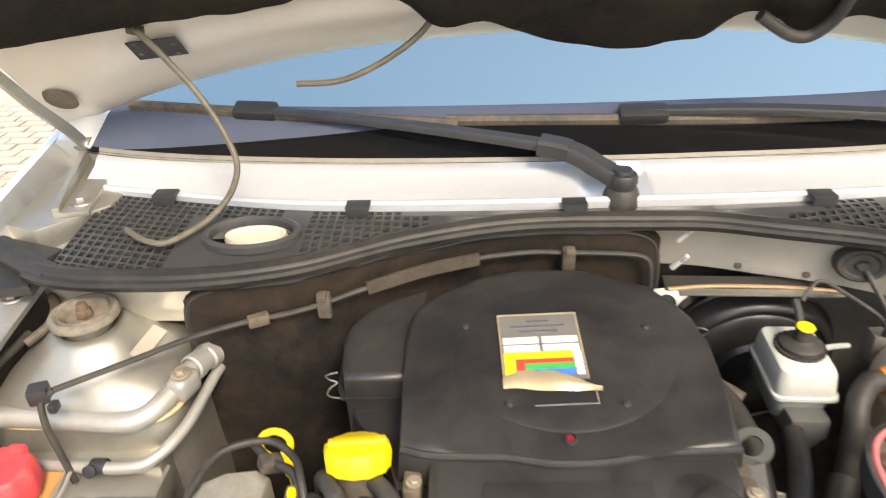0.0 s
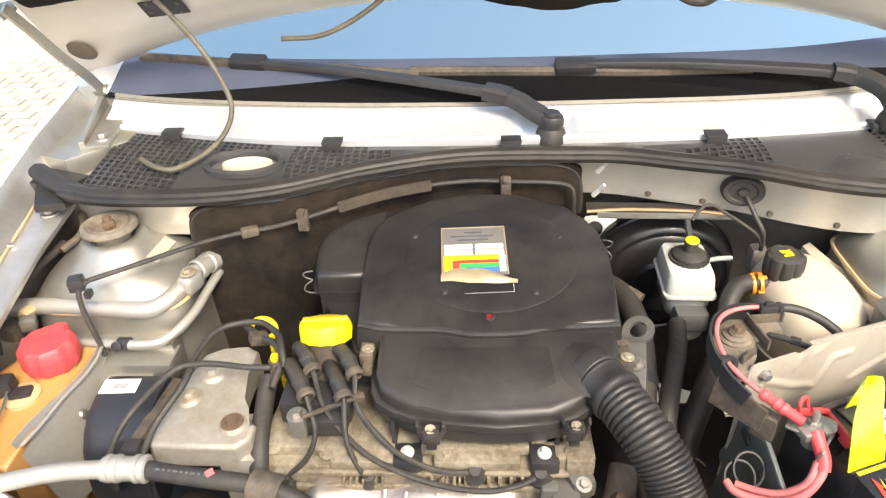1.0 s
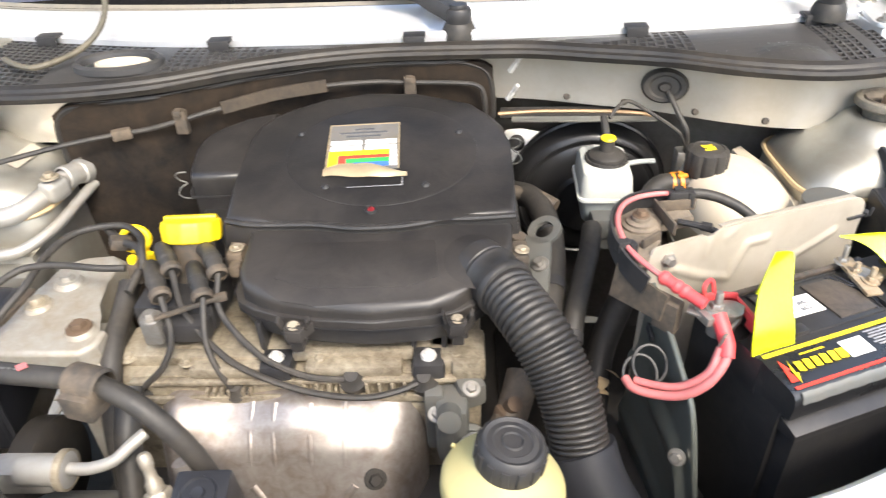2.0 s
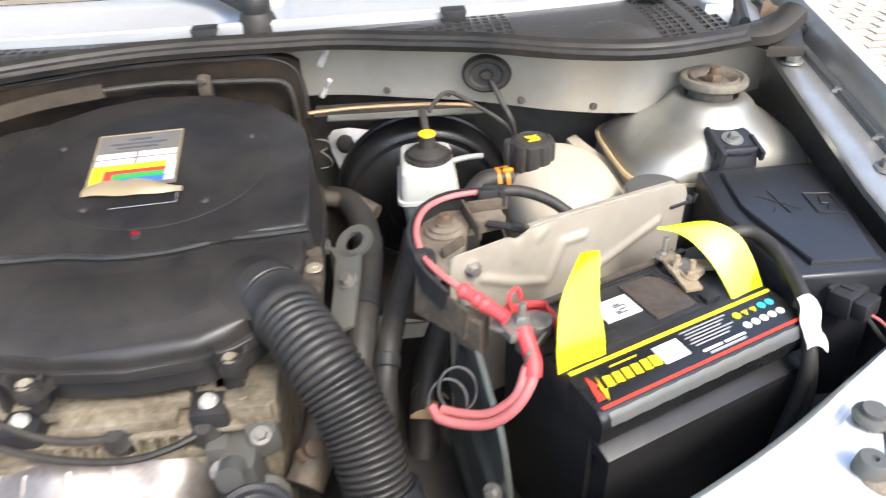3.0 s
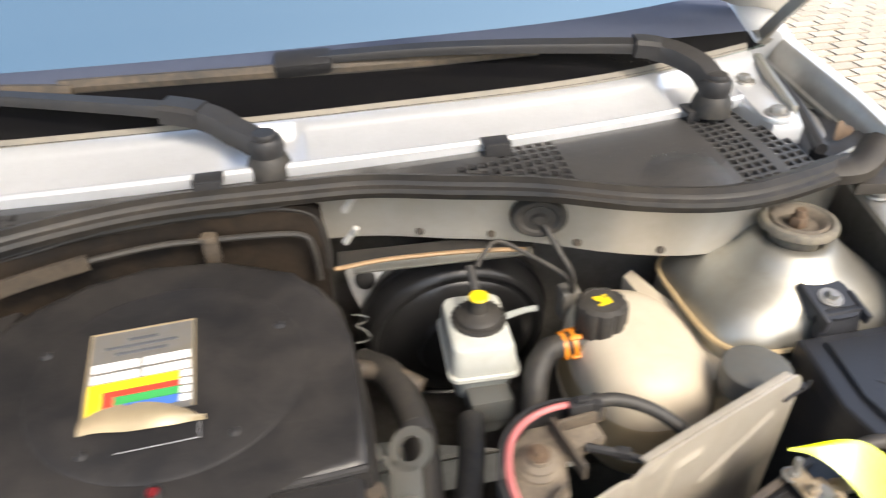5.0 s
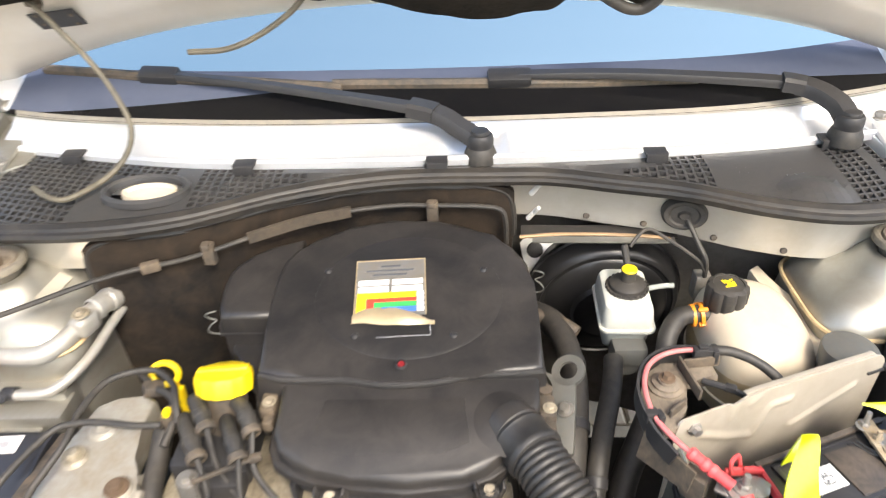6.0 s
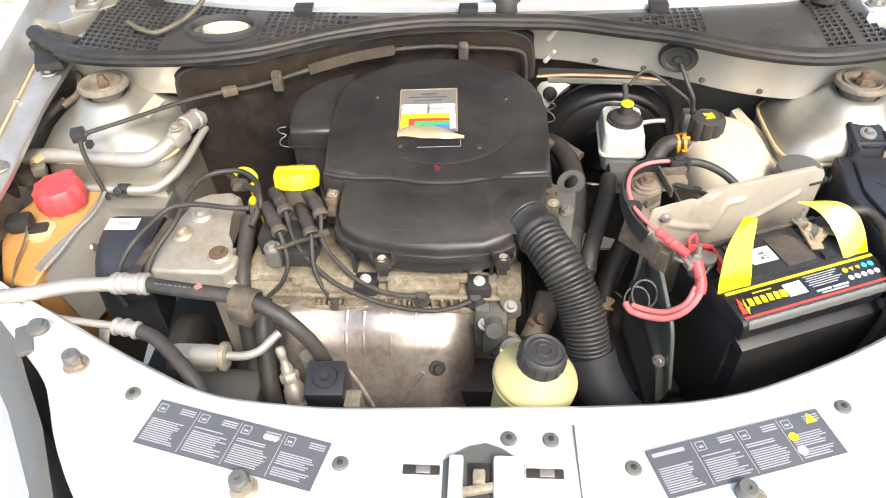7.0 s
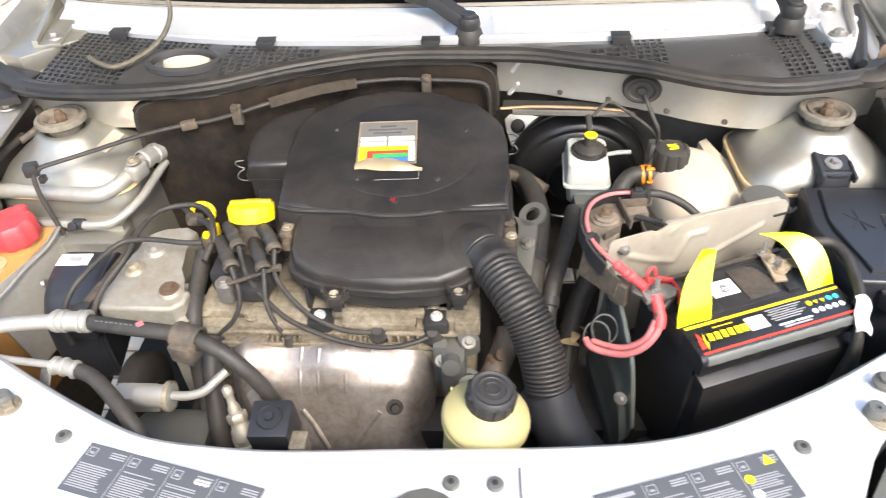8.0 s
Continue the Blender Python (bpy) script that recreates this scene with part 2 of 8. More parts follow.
def join(*bms):
    out = bmesh.new()
    for b in bms:
        me = bpy.data.meshes.new("tmp")
        b.to_mesh(me)
        b.free()
        out.from_mesh(me)
        bpy.data.meshes.remove(me)
    return out


def moved(bm, m):
    bm.transform(m)
    return bm


def T(x, y, z, rx=0, ry=0, rz=0):
    return pose(x, y, z, rx, ry, rz)


def rbox(sx, sy, sz, r=0.003, m=None, seg=2):
    """A box with rounded edges, standing on z = 0."""
    bm = bmesh.new()
    bmesh.ops.create_cube(bm, size=1)
    bm.transform(Matrix.Diagonal((sx, sy, sz, 1)))
    bm.transform(Matrix.Translation((0, 0, sz / 2)))
    if r:
        bmesh.ops.bevel(bm, geom=bm.edges[:], offset=min(r, 0.45 * min(sx, sy, sz)), segments=seg, affect="EDGES", profile=0.6)
    return moved(bm, m) if m else bm


def prism(outline, z0, top, r=0.003, taper=0.0, seg=2):
    """An outline (x, y) drawn up from z0 to top, a height or a function of x, y; its upper edge is rounded."""
    fn = top if callable(top) else (lambda x, y: top)
    cx, cy = sum(p[0] for p in outline) / len(outline), sum(p[1] for p in outline) / len(outline)
    low0 = z0 if callable(z0) else (lambda x, y: z0)
    bm = bmesh.new()
    hi = [bm.verts.new((x, y, fn(x, y))) for x, y in outline]
    lo = [bm.verts.new((x + (x - cx) * taper, y + (y - cy) * taper, low0(x, y))) for x, y in outline]
    n = len(outline)
    face = bm.faces.new(hi)
    bm.faces.new(lo[::-1])
    for i in range(n):
        bm.faces.new((lo[i], lo[(i + 1) % n], hi[(i + 1) % n], hi[i]))
    if r:
        bmesh.ops.bevel(bm, geom=list(face.edges), offset=r, segments=seg, affect="EDGES", profile=0.6)
    return bm


def lathe(profile, seg=28, m=None):
    """Turns (radius, height) pairs round z."""
    bm = bmesh.new()
    rings = []
    for r, z in profile:
        if r < 1e-6:
            rings.append([bm.verts.new((0, 0, z))])
        else:
            rings.append([bm.verts.new((r * math.cos(2 * math.pi * k / seg), r * math.sin(2 * math.pi * k / seg), z)) for k in range(seg)])
    for a, b in zip(rings, rings[1:]):
        for k in range(seg):
            q = (k + 1) % seg
            if len(a) == 1 and len(b) == 1:
                continue
            if len(a) == 1:
                bm.faces.new((a[0], b[q], b[k]))
            elif len(b) == 1:
                bm.faces.new((a[k], a[q], b[0]))
            else:
                bm.faces.new((a[k], a[q], b[q], b[k]))
    return moved(bm, m) if m else bm


def smooth_path(pts, step=6):
    """A Catmull-Rom curve through the points."""
    p = [Vector(q) for q in pts]
    if len(p) < 3:
        return [p[0].lerp(p[-1], k / step) for k in range(step + 1)]
    p = [2 * p[0] - p[1]] + p + [2 * p[-1] - p[-2]]
    out = []
    for i in range(1, len(p) - 2):
        a, b, c, d = p[i - 1 : i + 3]
        for k in range(step):
            t = k / step
            out.append(0.5 * (2 * b + (c - a) * t + (2 * a - 5 * b + 4 * c - d) * t * t + (3 * b - a - 3 * c + d) * t**3))
    return out + [p[-2]]


def sweep(path, section, closed=True, caps=True, scale=None, up=None):
    """Draws a section (across, up) along a path; scale: a size for each point."""
    bm = bmesh.new()
    n = len(path)
    tang = [(path[min(i + 1, n - 1)] - path[max(i - 1, 0)]).normalized() for i in range(n)]
    if up is None:
        u = Vector((0, 0, 1)) if abs(tang[0].z) < 0.8 else Vector((0, 1, 0))
    else:
        u = Vector(up)
    rings = []
    for i in range(n):
        if up is not None:
            u = Vector(up)
        side = tang[i].cross(u).normalized()
        u = side.cross(tang[i]).normalized()
        s = scale[i] if scale else 1.0
        rings.append([bm.verts.new(path[i] + side * a * s + u * b * s) for a, b in section])
    m = len(section)
    for a, b in zip(rings, rings[1:]):
        for k in range(m if closed else m - 1):
            q = (k + 1) % m
            bm.faces.new((a[k], a[q], b[q], b[k]))
    if caps and closed:
        bm.faces.new(rings[0][::-1])
        bm.faces.new(rings[-1])
    return bm


def circle(r, n=10):
    return [(r * math.cos(2 * math.pi * k / n), r * math.sin(2 * math.pi * k / n)) for k in range(n)]


def tube(pts, r, n=10, step=6, straight=False):
    path = [Vector(p) for p in pts] if straight else smooth_path(pts, step)
    return sweep(path, circle(r, n))


def grid(nu, nv, fn, close_u=False):
    """A sheet of nu x nv cells with its points from fn(u, v), u and v from 0 to 1."""
    bm = bmesh.new()
    rows = [[bm.verts.new(fn(i / nu, j / nv)) for j in range(nv + 1)] for i in range(nu + (0 if close_u else 1))]
    k = len(rows)
    for i in range(nu):
        for j in range(nv):
            bm.faces.new((rows[i][j], rows[(i + 1) % k][j], rows[(i + 1) % k][j + 1], rows[i][j + 1]))
    return bm


def thick(bm, d):
    """Gives a sheet the thickness d."""
    bmesh.ops.recalc_face_normals(bm, faces=bm.faces)
    bmesh.ops.solidify(bm, geom=bm.faces[:], thickness=d)
    return bm


def curve1(xs, ys):
    """Smooth interpolation of y over x."""
    xs, ys = np.array(xs, float), np.array(ys, float)
    g = np.gradient(ys, xs)

    def f(x):
        x = min(max(x, xs[0]), xs[-1])
        i = int(min(max(np.searchsorted(xs, x) - 1, 0), len(xs) - 2))
        h = xs[i + 1] - xs[i]
        t = (x - xs[i]) / h
        return float((2 * t**3 - 3 * t**2 + 1) * ys[i] + (t**3 - 2 * t**2 + t) * h * g[i] + (3 * t**2 - 2 * t**3) * ys[i + 1] + (t**3 - t**2) * h * g[i + 1])

    return f


def broken(xs, ys):
    """Straight interpolation of y over x."""
    return lambda x: float(np.interp(x, xs, ys))


def hexbolt(x, y, z, r=0.008, h=0.008, tilt=(0, 0), washer=True):
    """A flanged hexagon bolt head."""
    b = lathe([(0, h), (r * 0.8, h), (r * 0.95, h * 0.8), (r * 0.95, h * 0.25), (0, h * 0.25)], 6)
    w = lathe([(0, h * 0.3), (r * 1.5, h * 0.26), (r * 1.6, 0), (0, 0)], 16) if washer else lathe([(0, 0.001), (r, 0.001), (r, 0), (0, 0)], 8)
    return moved(join(b, w), T(x, y, z, tilt[0], tilt[1], 17))

# ---- the setting: ground ----
gm = grid(20, 20, lambda u, v: Vector(((u - 0.5) * 900, (v - 0.5) * 900, 0)))
ground = solo("ground", gm, SAND, "sandy bed under the paved yard", "ground", "structure")

# ---- the car's body round the engine bay ----
body = thing("car_body", "silver painted car front with open engine bay", "car", (0, 0.4, 0), "structure")

SEAL_X = (-0.72, -0.625, -0.49, -0.325, -0.21, -0.09, 0.07, 0.147, 0.227, 0.31, 0.40, 0.475, 0.58, 0.69)
SEAL_Y = (0.715, 0.645, 0.622, 0.645, 0.700, 0.735, 0.738, 0.733, 0.710, 0.685, 0.642, 0.622, 0.637, 0.680)
seal_y = curve1(SEAL_X, SEAL_Y)
lip_y = curve1((-0.64, -0.55, -0.34, -0.17, 0.07, 0.29, 0.52, 0.64), (0.835, 0.812, 0.767, 0.757, 0.756, 0.764, 0.790, 0.815))
glass_y = curve1((-0.72, -0.62, -0.36, -0.09, 0.16, 0.48, 0.62, 0.72), (0.925, 0.893, 0.848, 0.832, 0.832, 0.855, 0.893, 0.925))
inner_y = curve1((-0.66, -0.588, -0.493, -0.367, -0.27, -0.195, 0.02, 0.16, 0.243, 0.296, 0.356, 0.43, 0.511, 0.583, 0.66), (0.31, 0.262, 0.212, 0.146, 0.104, 0.094, 0.097, 0.1035, 0.112, 0.125, 0.149, 0.184, 0.230, 0.271, 0.313))
outer_y = curve1((-0.66, -0.584, -0.513, -0.452, -0.42, -0.36, -0.2, 0.0, 0.2, 0.36, 0.42, 0.452, 0.513, 0.584, 0.66), (0.285, 0.222, 0.160, 0.098, 0.045, -0.03, -0.075, -0.09, -0.075, -0.03, 0.045, 0.098, 0.160, 0.222, 0.285))


def slam_section(x):
    yi, yo = inner_y(x), outer_y(x)
    w = yi - yo
    z = 0.838
    g = min(1, w / 0.09)
    return [(yi + 0.004, z - 0.06), (yi + 0.002, z - 0.012), (yi - 0.003, z - 0.002), (yi - 0.008 * g, z + 0.002), (yi - 0.0165 * g, z + 0.002), (yi - 0.0178 * g, z - 0.0055), (yi - 0.0212 * g, z - 0.0055), (yi - 0.026 * g, z), (yi - 0.6 * w, z + 0.003), (yo + 0.012 * g, z + 0.001), (yo + 0.003, z - 0.004), (yo, z - 0.014), (yo, z - 0.09)]


def slam_fn(u, v):
    x = -0.655 + 1.31 * u
    s = slam_section(x)
    k = round(v * (len(s) - 1))
    return Vector((x, s[k][0], s[k][1]))


slam = part("front_crossmember", grid(84, 12, slam_fn), PAINT, body, "silver painted slam panel with rubber plugs")
# shallow pressed lines and the seam on the panel
part("panel_seam", rbox(0.0014, 0.085, 0.002, 0, T(0.112, 0.03, 0.8393, 0, 0, 1)), GREYM, slam, "dark seam line")

# wing ledges with bolts, the wings' upper edge and outer skin; mirrored left and right


def wing(side):
    s = -1 if side == "left" else 1

    def z0(y):
        return 0.925 + (y - 0.64) * 0.17 if y < 0.75 else 0.944 + (y - 0.75) * 0.1

    def xo(y):
        return (y - 0.64) * 0.076

    prof = [(0.640, -0.011), (0.633, -0.010), (0.632, -0.002), (0.635, 0.0), (0.688, 0.0), (0.691, 0.006), (0.697, 0.012), (0.703, 0.028), (0.709, 0.044), (0.713, 0.049), (0.722, 0.050), (0.731, 0.046), (0.742, 0.026), (0.754, -0.02), (0.770, -0.10), (0.790, -0.22), (0.80, -0.45)]

    if s > 0:
        prof = [(0.640, -0.011), (0.633, -0.010), (0.632, -0.002), (0.635, 0.0), (0.684, 0.0), (0.687, -0.002), (0.692, 0.003), (0.6965, 0.006), (0.7015, 0.0335), (0.705, 0.0375), (0.709, 0.0382), (0.728, 0.0325), (0.735, 0.0275), (0.746, 0.006), (0.764, -0.09), (0.786, -0.22), (0.80, -0.45)]

    def fn(u, v):
        y = 0.285 + 0.86 * u
        k = round(v * (len(prof) - 1))
        x, dz = prof[k]
        ledge = max(0, min(1, (0.42 - y) / 0.1))
        return Vector((s * (x + xo(y) + (0.01 * ledge if x < 0.65 else 0) + (0.016 * min(1, max(0, (0.72 - y) / 0.15)) if s < 0 and x < 0.66 else 0) + (max(0.0, 0.022 + (y - 0.65) * 0.055) if s > 0 and x < 0.66 else 0)), y, z0(y) + dz))

    cut = 9 / (len(prof) - 1)
    w = part("front_wing", grid(40, 7, lambda u, v: fn(u, cut + (1 - cut) * v)), PAINT, body, "silver front wing with bolted gutter ledge")
    part("gutter_ledge", grid(40, 9, lambda u, v: fn(u, cut * v)), LEDGE, w, "dusty silver gutter ledge")
    for y, x in ((0.641, 0.668 if s > 0 else 0.662), (0.438, 0.661 if s > 0 else 0.651)):
        part("bolt", hexbolt(s * x, y, z0(y), 0.0085, 0.010), STEEL, w, "zinc flange bolt")
    for y in (0.575, 0.486):
        tab = prism([(0, -0.008), (0.003, 0.003), (-0.008, -0.003)], 0, lambda a, b: 0.003 + 0.35 * (a + 0.008), 0.0005)
        part("rib_tab", moved(tab, Matrix.Translation((s * (0.691 + xo(y)), y, z0(y))) @ Matrix.Diagonal((s, 1, 1, 1))), STEEL, w, "bright folded tab")
    part("rib_tab", rbox(0.005, 0.010, 0.004, 0.001, T(s * (0.690 + xo(0.462)), 0.462, z0(0.462) + 0.002)), STEEL, w)

    seam = [Vector((s * (0.6905 + xo(0.30 + 0.065 * k)), 0.30 + 0.065 * k, z0(0.30 + 0.065 * k) + 0.003)) for k in range(11)]
    part("gutter_sealer", sweep(seam, circle(0.0024, 6)), SEALER if s < 0 else GREYM, w, "bead of seam sealer along the gutter")

    # inner apron below the ledge; the shade there is in its dark paint
    def ap(u, v):
        y = 0.20 + 0.56 * u
        return Vector((s * (0.695 + xo(y) - 0.05 * v), y, z0(y) - 0.006 - 0.5 * v))

    part("inner_apron", thick(grid(10, 6, ap), 0.003), PAINT_SHADE, w, "grimy inner wing panel with painted shade")
    return w


wing_l, wing_r = wing("left"), wing("right")

# strut towers


def superring(cx, cy, hx, hy, p, z, n=40):
    out = []
    for k in range(n):
        a = 2 * math.pi * k / n
        c, s_ = math.cos(a), math.sin(a)
        out.append(Vector((cx + hx * math.copysign(abs(c) ** (2 / p), c), cy + hy * math.copysign(abs(s_) ** (2 / p), s_), z)))
    return out


def rings_mesh(rings, cap=True):
    bm = bmesh.new()
    vs = [[bm.verts.new(v) for v in r] for r in rings]
    n = len(vs[0])
    for a, b in zip(vs, vs[1:]):
        for k in range(n):
            bm.faces.new((a[k], a[(k + 1) % n], b[(k + 1) % n], b[k]))
    if cap:
        bm.faces.new(vs[-1])
    return bm


TRIMRUB = material("worn_tan_grey_rubber", (0.10, 0.09, 0.075), 0.7, 0.0, (0.26, 0.22, 0.155), 0.7, 90, 26, 0.15, 0, 0.25)


def strut_tower(s):
    cx, cy = 0.565 * s, 0.62
    lev = [(0.60, 0.112, 0.094, 5), (0.80, 0.110, 0.092, 5), (0.832, 0.108, 0.090, 4.6), (0.846, 0.104, 0.087, 4), (0.860, 0.094, 0.082, 3.2), (0.872, 0.078, 0.073, 2.6), (0.881, 0.062, 0.061, 2.2), (0.889, 0.053, 0.053, 2), (0.897, 0.047, 0.047, 2), (0.902, 0.041, 0.041, 2), (0.904, 0.037, 0.037, 2), (0.904, 0.030, 0.030, 2), (0.898, 0.028, 0.028, 2)]
    ox = -0.003 * s
    rings = [superring(cx + ox * max(0, min(1, (h - 0.07) / 0.05)) * -1 * -1, cy, h, hy, p, z) for z, h, hy, p in lev]
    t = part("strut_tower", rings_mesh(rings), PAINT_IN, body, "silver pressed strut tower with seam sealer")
    z, h, hy, p = lev[2]
    ring = superring(cx + ox, cy, h + 0.001, hy + 0.001, p, 0.836, 60)
    part("seam_sealer", sweep([v for v in ring] + [ring[0]], circle(0.003, 6), caps=False), SEALER, t, "tan brushed seam sealer")
    m = T(cx, cy, 0.905)
    part("top_mount", lathe([(0.025, -0.012), (0.025, 0.006), (0.034, 0.009), (0.0378, 0.012), (0.0378, 0.017), (0.0360, 0.0195), (0.032, 0.0205), (0.029, 0.018), (0.025, 0.015), (0.021, 0.011), (0.013, 0.009), (0, 0.009)], 36, m), TRIMRUB, t, "dusty rubber strut top mount")
    part("mount_cup", lathe([(0.028, 0.0165), (0.0265, 0.0195), (0.0235, 0.018), (0.019, 0.012), (0.012, 0.0105), (0, 0.0105)], 30, T(cx, cy, 0.906)), DUSTY, t, "worn steel cup")
    nut = join(lathe([(0, 0.020), (0.0075, 0.020), (0.0092, 0.018), (0.0092, 0.010), (0, 0.010)], 6, T(cx, cy, 0.907)), lathe([(0, 0.028), (0.005, 0.028), (0.006, 0.026), (0.006, 0.015), (0, 0.015)], 12, T(cx, cy, 0.907)))
    part("strut_nut", nut, RUST, t, "rusty strut nut")
    return t


tower_l, tower_r = strut_tower(-1), strut_tower(1)

tower_l.location += Vector((0.003, -0.011, 0.004))

# bulkhead under the seal


def bulk_fn(u, v):
    x = -0.66 + 1.33 * u
    z = 0.958 - v * (0.075 + 0.02 * max(0, x))
    return Vector((x, seal_y(x) + 0.016 + 0.012 * v, z))


bulk = part("bulkhead_upper", thick(grid(60, 5, bulk_fn), -0.003), BULKP, body, "silver bulkhead panel below the seal")


def low_fn(u, v):
    x = -0.66 + 1.33 * u
    prof = [(0.03, 0.884), (0.09, 0.878), (0.105, 0.86), (0.11, 0.70), (0.10, 0.45)]
    k = round(v * 4)
    return Vector((x, seal_y(x) + prof[k][0], prof[k][1] - 0.02 * max(0, x)))


# the lower bulkhead's shade is part of its paint colour
part("bulkhead_lower", grid(50, 4, low_fn), PAINT_SHADE, body, "shaded lower bulkhead")
for x in (0.20, 0.275, 0.36, 0.44):
    part("drain_nib", lathe([(0, 0.004), (0.004, 0.003), (0.005, 0), (0, 0)], 12, T(x, seal_y(x) + 0.027, 0.892 - 0.02 * x, 80)), GRIMY, bulk)

# floor of the bay and closing panels
part("bay_floor", rbox(1.30, 0.95, 0.01, 0, T(0, 0.33, 0.33)), DARK, body, "dark undertray of the bay")
part("front_panel", rbox(1.30, 0.02, 0.40, 0, T(0, -0.06, 0.36)), DARK, body, "dark radiator carrier")


def bumper_fn(u, v):
    x = -0.86 + 1.72 * u
    y = -0.16 + 0.55 * abs(x / 0.86) ** 3
    return Vector((x, y + 0.05 * math.cos(v * 3.1), 0.25 + 0.46 * v))


part("front_bumper", grid(30, 8, bumper_fn), PAINT, body, "silver front bumper")

# cowl: silver panel between grille and windscreen


def cowl_fn(u, v):
    x = -0.665 + 1.33 * u
    yl, yg = lip_y(x), glass_y(x)
    prof = [(0, -0.010), (0, 0.0), (0.004, 0.003), (0.010, 0.002), (0.012, -0.003), (0.35, 0.003), (0.74, 0.0115), (0.79, 0.0145), (0.92, 0.020), (1.0, 0.021), (1.0, 0.012)]
    k = round(v * 10)
    f, dz = prof[k]
    y = yl + (f if k in (2, 3, 4) else 0) + (f * (yg - yl) if k > 4 else 0)
    box = 0
    for cx, w in ((0.046, 0.040), (0.560, 0.046)):
        box = max(box, min(1, max(0, (w + 0.004 - abs(x - cx)) / 0.008)))
    return Vector((x, y, 0.974 + dz + 0.004 * math.exp(-((x / 0.4) ** 2)) - (0.009 * box if 4 < k < 8 else 0)))


cowl = part("cowl_panel", grid(220, 10, cowl_fn), COWLP, body, "bright silver cowl panel below the windscreen")


def trim_fn(u, v):
    x = -0.665 + 1.33 * u
    return Vector((x, glass_y(x) + 0.002 + 0.010 * v, 0.9955 + 0.006 * math.sin(math.pi * v) + 0.004 * v))


part("windscreen_trim", grid(60, 4, trim_fn), TRIM, cowl, "dusty beige screen edge trim")
for s in (-1, 1):
    edge = [(s * 0.60, 0.79), (s * 0.598, 0.735), (s * 0.630, 0.728), (s * 0.652, 0.775), (s * 0.690, 0.90), (s * 0.70, 1.06), (s * 0.64, 1.06), (s * 0.60, 0.93)] if s > 0 else [(s * 0.60, 0.79), (s * 0.665, 0.72), (s * 0.715, 0.74), (s * 0.735, 1.06), (s * 0.64, 1.06), (s * 0.60, 0.93)]
    side = prism(edge[:: s], 0.93, 0.9715, 0.003)
    part("hinge_platform", side, PAINT if s > 0 else PAINT_IN, cowl, "silver hinge platform")
    plug = rbox(0.11, 0.05, 0.02, 0.004, T(s * 0.685, 0.70, 0.935, 0, 0, s * 20))
    part("cowl_end", plug, BLACK, cowl, "black rubber cowl end corner")
part("drain_channel", thick(grid(12, 4, lambda u, v: Vector((0.598 + 0.090 * u + 0.115 * v * (1 - u) - 0.02 * v + 0.05 * u * v, 0.665 + 0.24 * u + 0.02 * v, 0.952 - 0.012 * math.sin(math.pi * v)))), 0.003), BLACK, cowl, "black drain channel beside the wing")
part("channel_bead", tube([(0.628, 0.690, 0.960), (0.648, 0.745, 0.964), (0.668, 0.80, 0.966), (0.690, 0.88, 0.968)], 0.007, 8), BLACK, cowl, "black rubber bead")

# windscreen
SLOPE = math.tan(radians(27))


def screen_fn(u, v):
    x = (-0.70 + 1.40 * u) * (1 - 0.16 * v)
    d = 0.80 * v
    return Vector((x, glass_y(x) + 0.006 + d * 0.9, 0.992 + d * 0.9 * SLOPE - 0.02 * v * v))


screen = solo("windscreen", thick(grid(40, 16, screen_fn), -0.005), GLASSM, "dark tinted curved windscreen reflecting sky", "windscreen", "structure")
# added black sheet: colour stands in for the bonnet felt mirrored in the glass
DARKGLASS = material("black_felt_reflection", (0.006, 0.006, 0.007), 0.12, 0.0, (0.012, 0.011, 0.010), 0.4, 160, 9, 0.0, 0, 0.1)
DARKGLASS.node_tree.nodes["Principled BSDF"].inputs["Specular IOR Level"].default_value = 0.12
part("screen_border", grid(40, 4, lambda u, v: screen_fn(u, 0.088 * v * max(0.12, min(1, (0.78 - 1.4 * abs(u - 0.565)) / 0.5))) + Vector((0, -0.0032, 0.0062))), DARKGLASS, screen, "black area painted for the felt's reflection in the screen")
# added band: the lower glass's grey-blue reflection is put into its colour
GLASSBAND = material("painted_reflection_on_glass", (0.078, 0.090, 0.128), 0.30, 0.0, (0.096, 0.105, 0.138), 0.5, 90, 6, 0.0, 0.0, 0.06)
GLASSBAND.node_tree.nodes["Principled BSDF"].inputs["IOR"].default_value = 1.12
part("dust_film", grid(60, 6, lambda u, v: screen_fn(u, 0.004 + 0.126 * v) + Vector((0, -0.0029, 0.0057))), GLASSBAND, screen, "grey-blue band painted for the reflection in the lower glass")
for s in (-1, 1):
    pil = tube([(s * 0.71, 0.93, 0.985), (s * 0.66, 1.30, 1.17), (s * 0.60, 1.66, 1.34)], 0.035, 10)
    part("windscreen_pillar", pil, PAINT, body, "silver windscreen pillar")
    fill = grid(6, 6, lambda u, v: Vector((s * (0.72 + 0.10 * u - 0.1 * v), 0.96 + 0.75 * v, 0.98 + 0.36 * v - 0.25 * u)))
    part("door_front", fill, PAINT, body, "silver body side below the pillar")
roofline = curve1((1.60, 1.75, 2.2, 2.9, 3.4, 3.75), (1.36, 1.43, 1.48, 1.46, 1.34, 1.10))


def cabin_fn(u, v):
    y = 1.66 + 2.09 * u
    a = math.pi * (v - 0.5)
    half = 0.60 + 0.06 * math.sin(math.pi * u)
    return Vector((half * math.copysign(abs(math.sin(a)) ** 0.5, math.sin(a)), y, 0.98 + (roofline(y) - 0.98) * abs(math.cos(a)) ** 0.35))


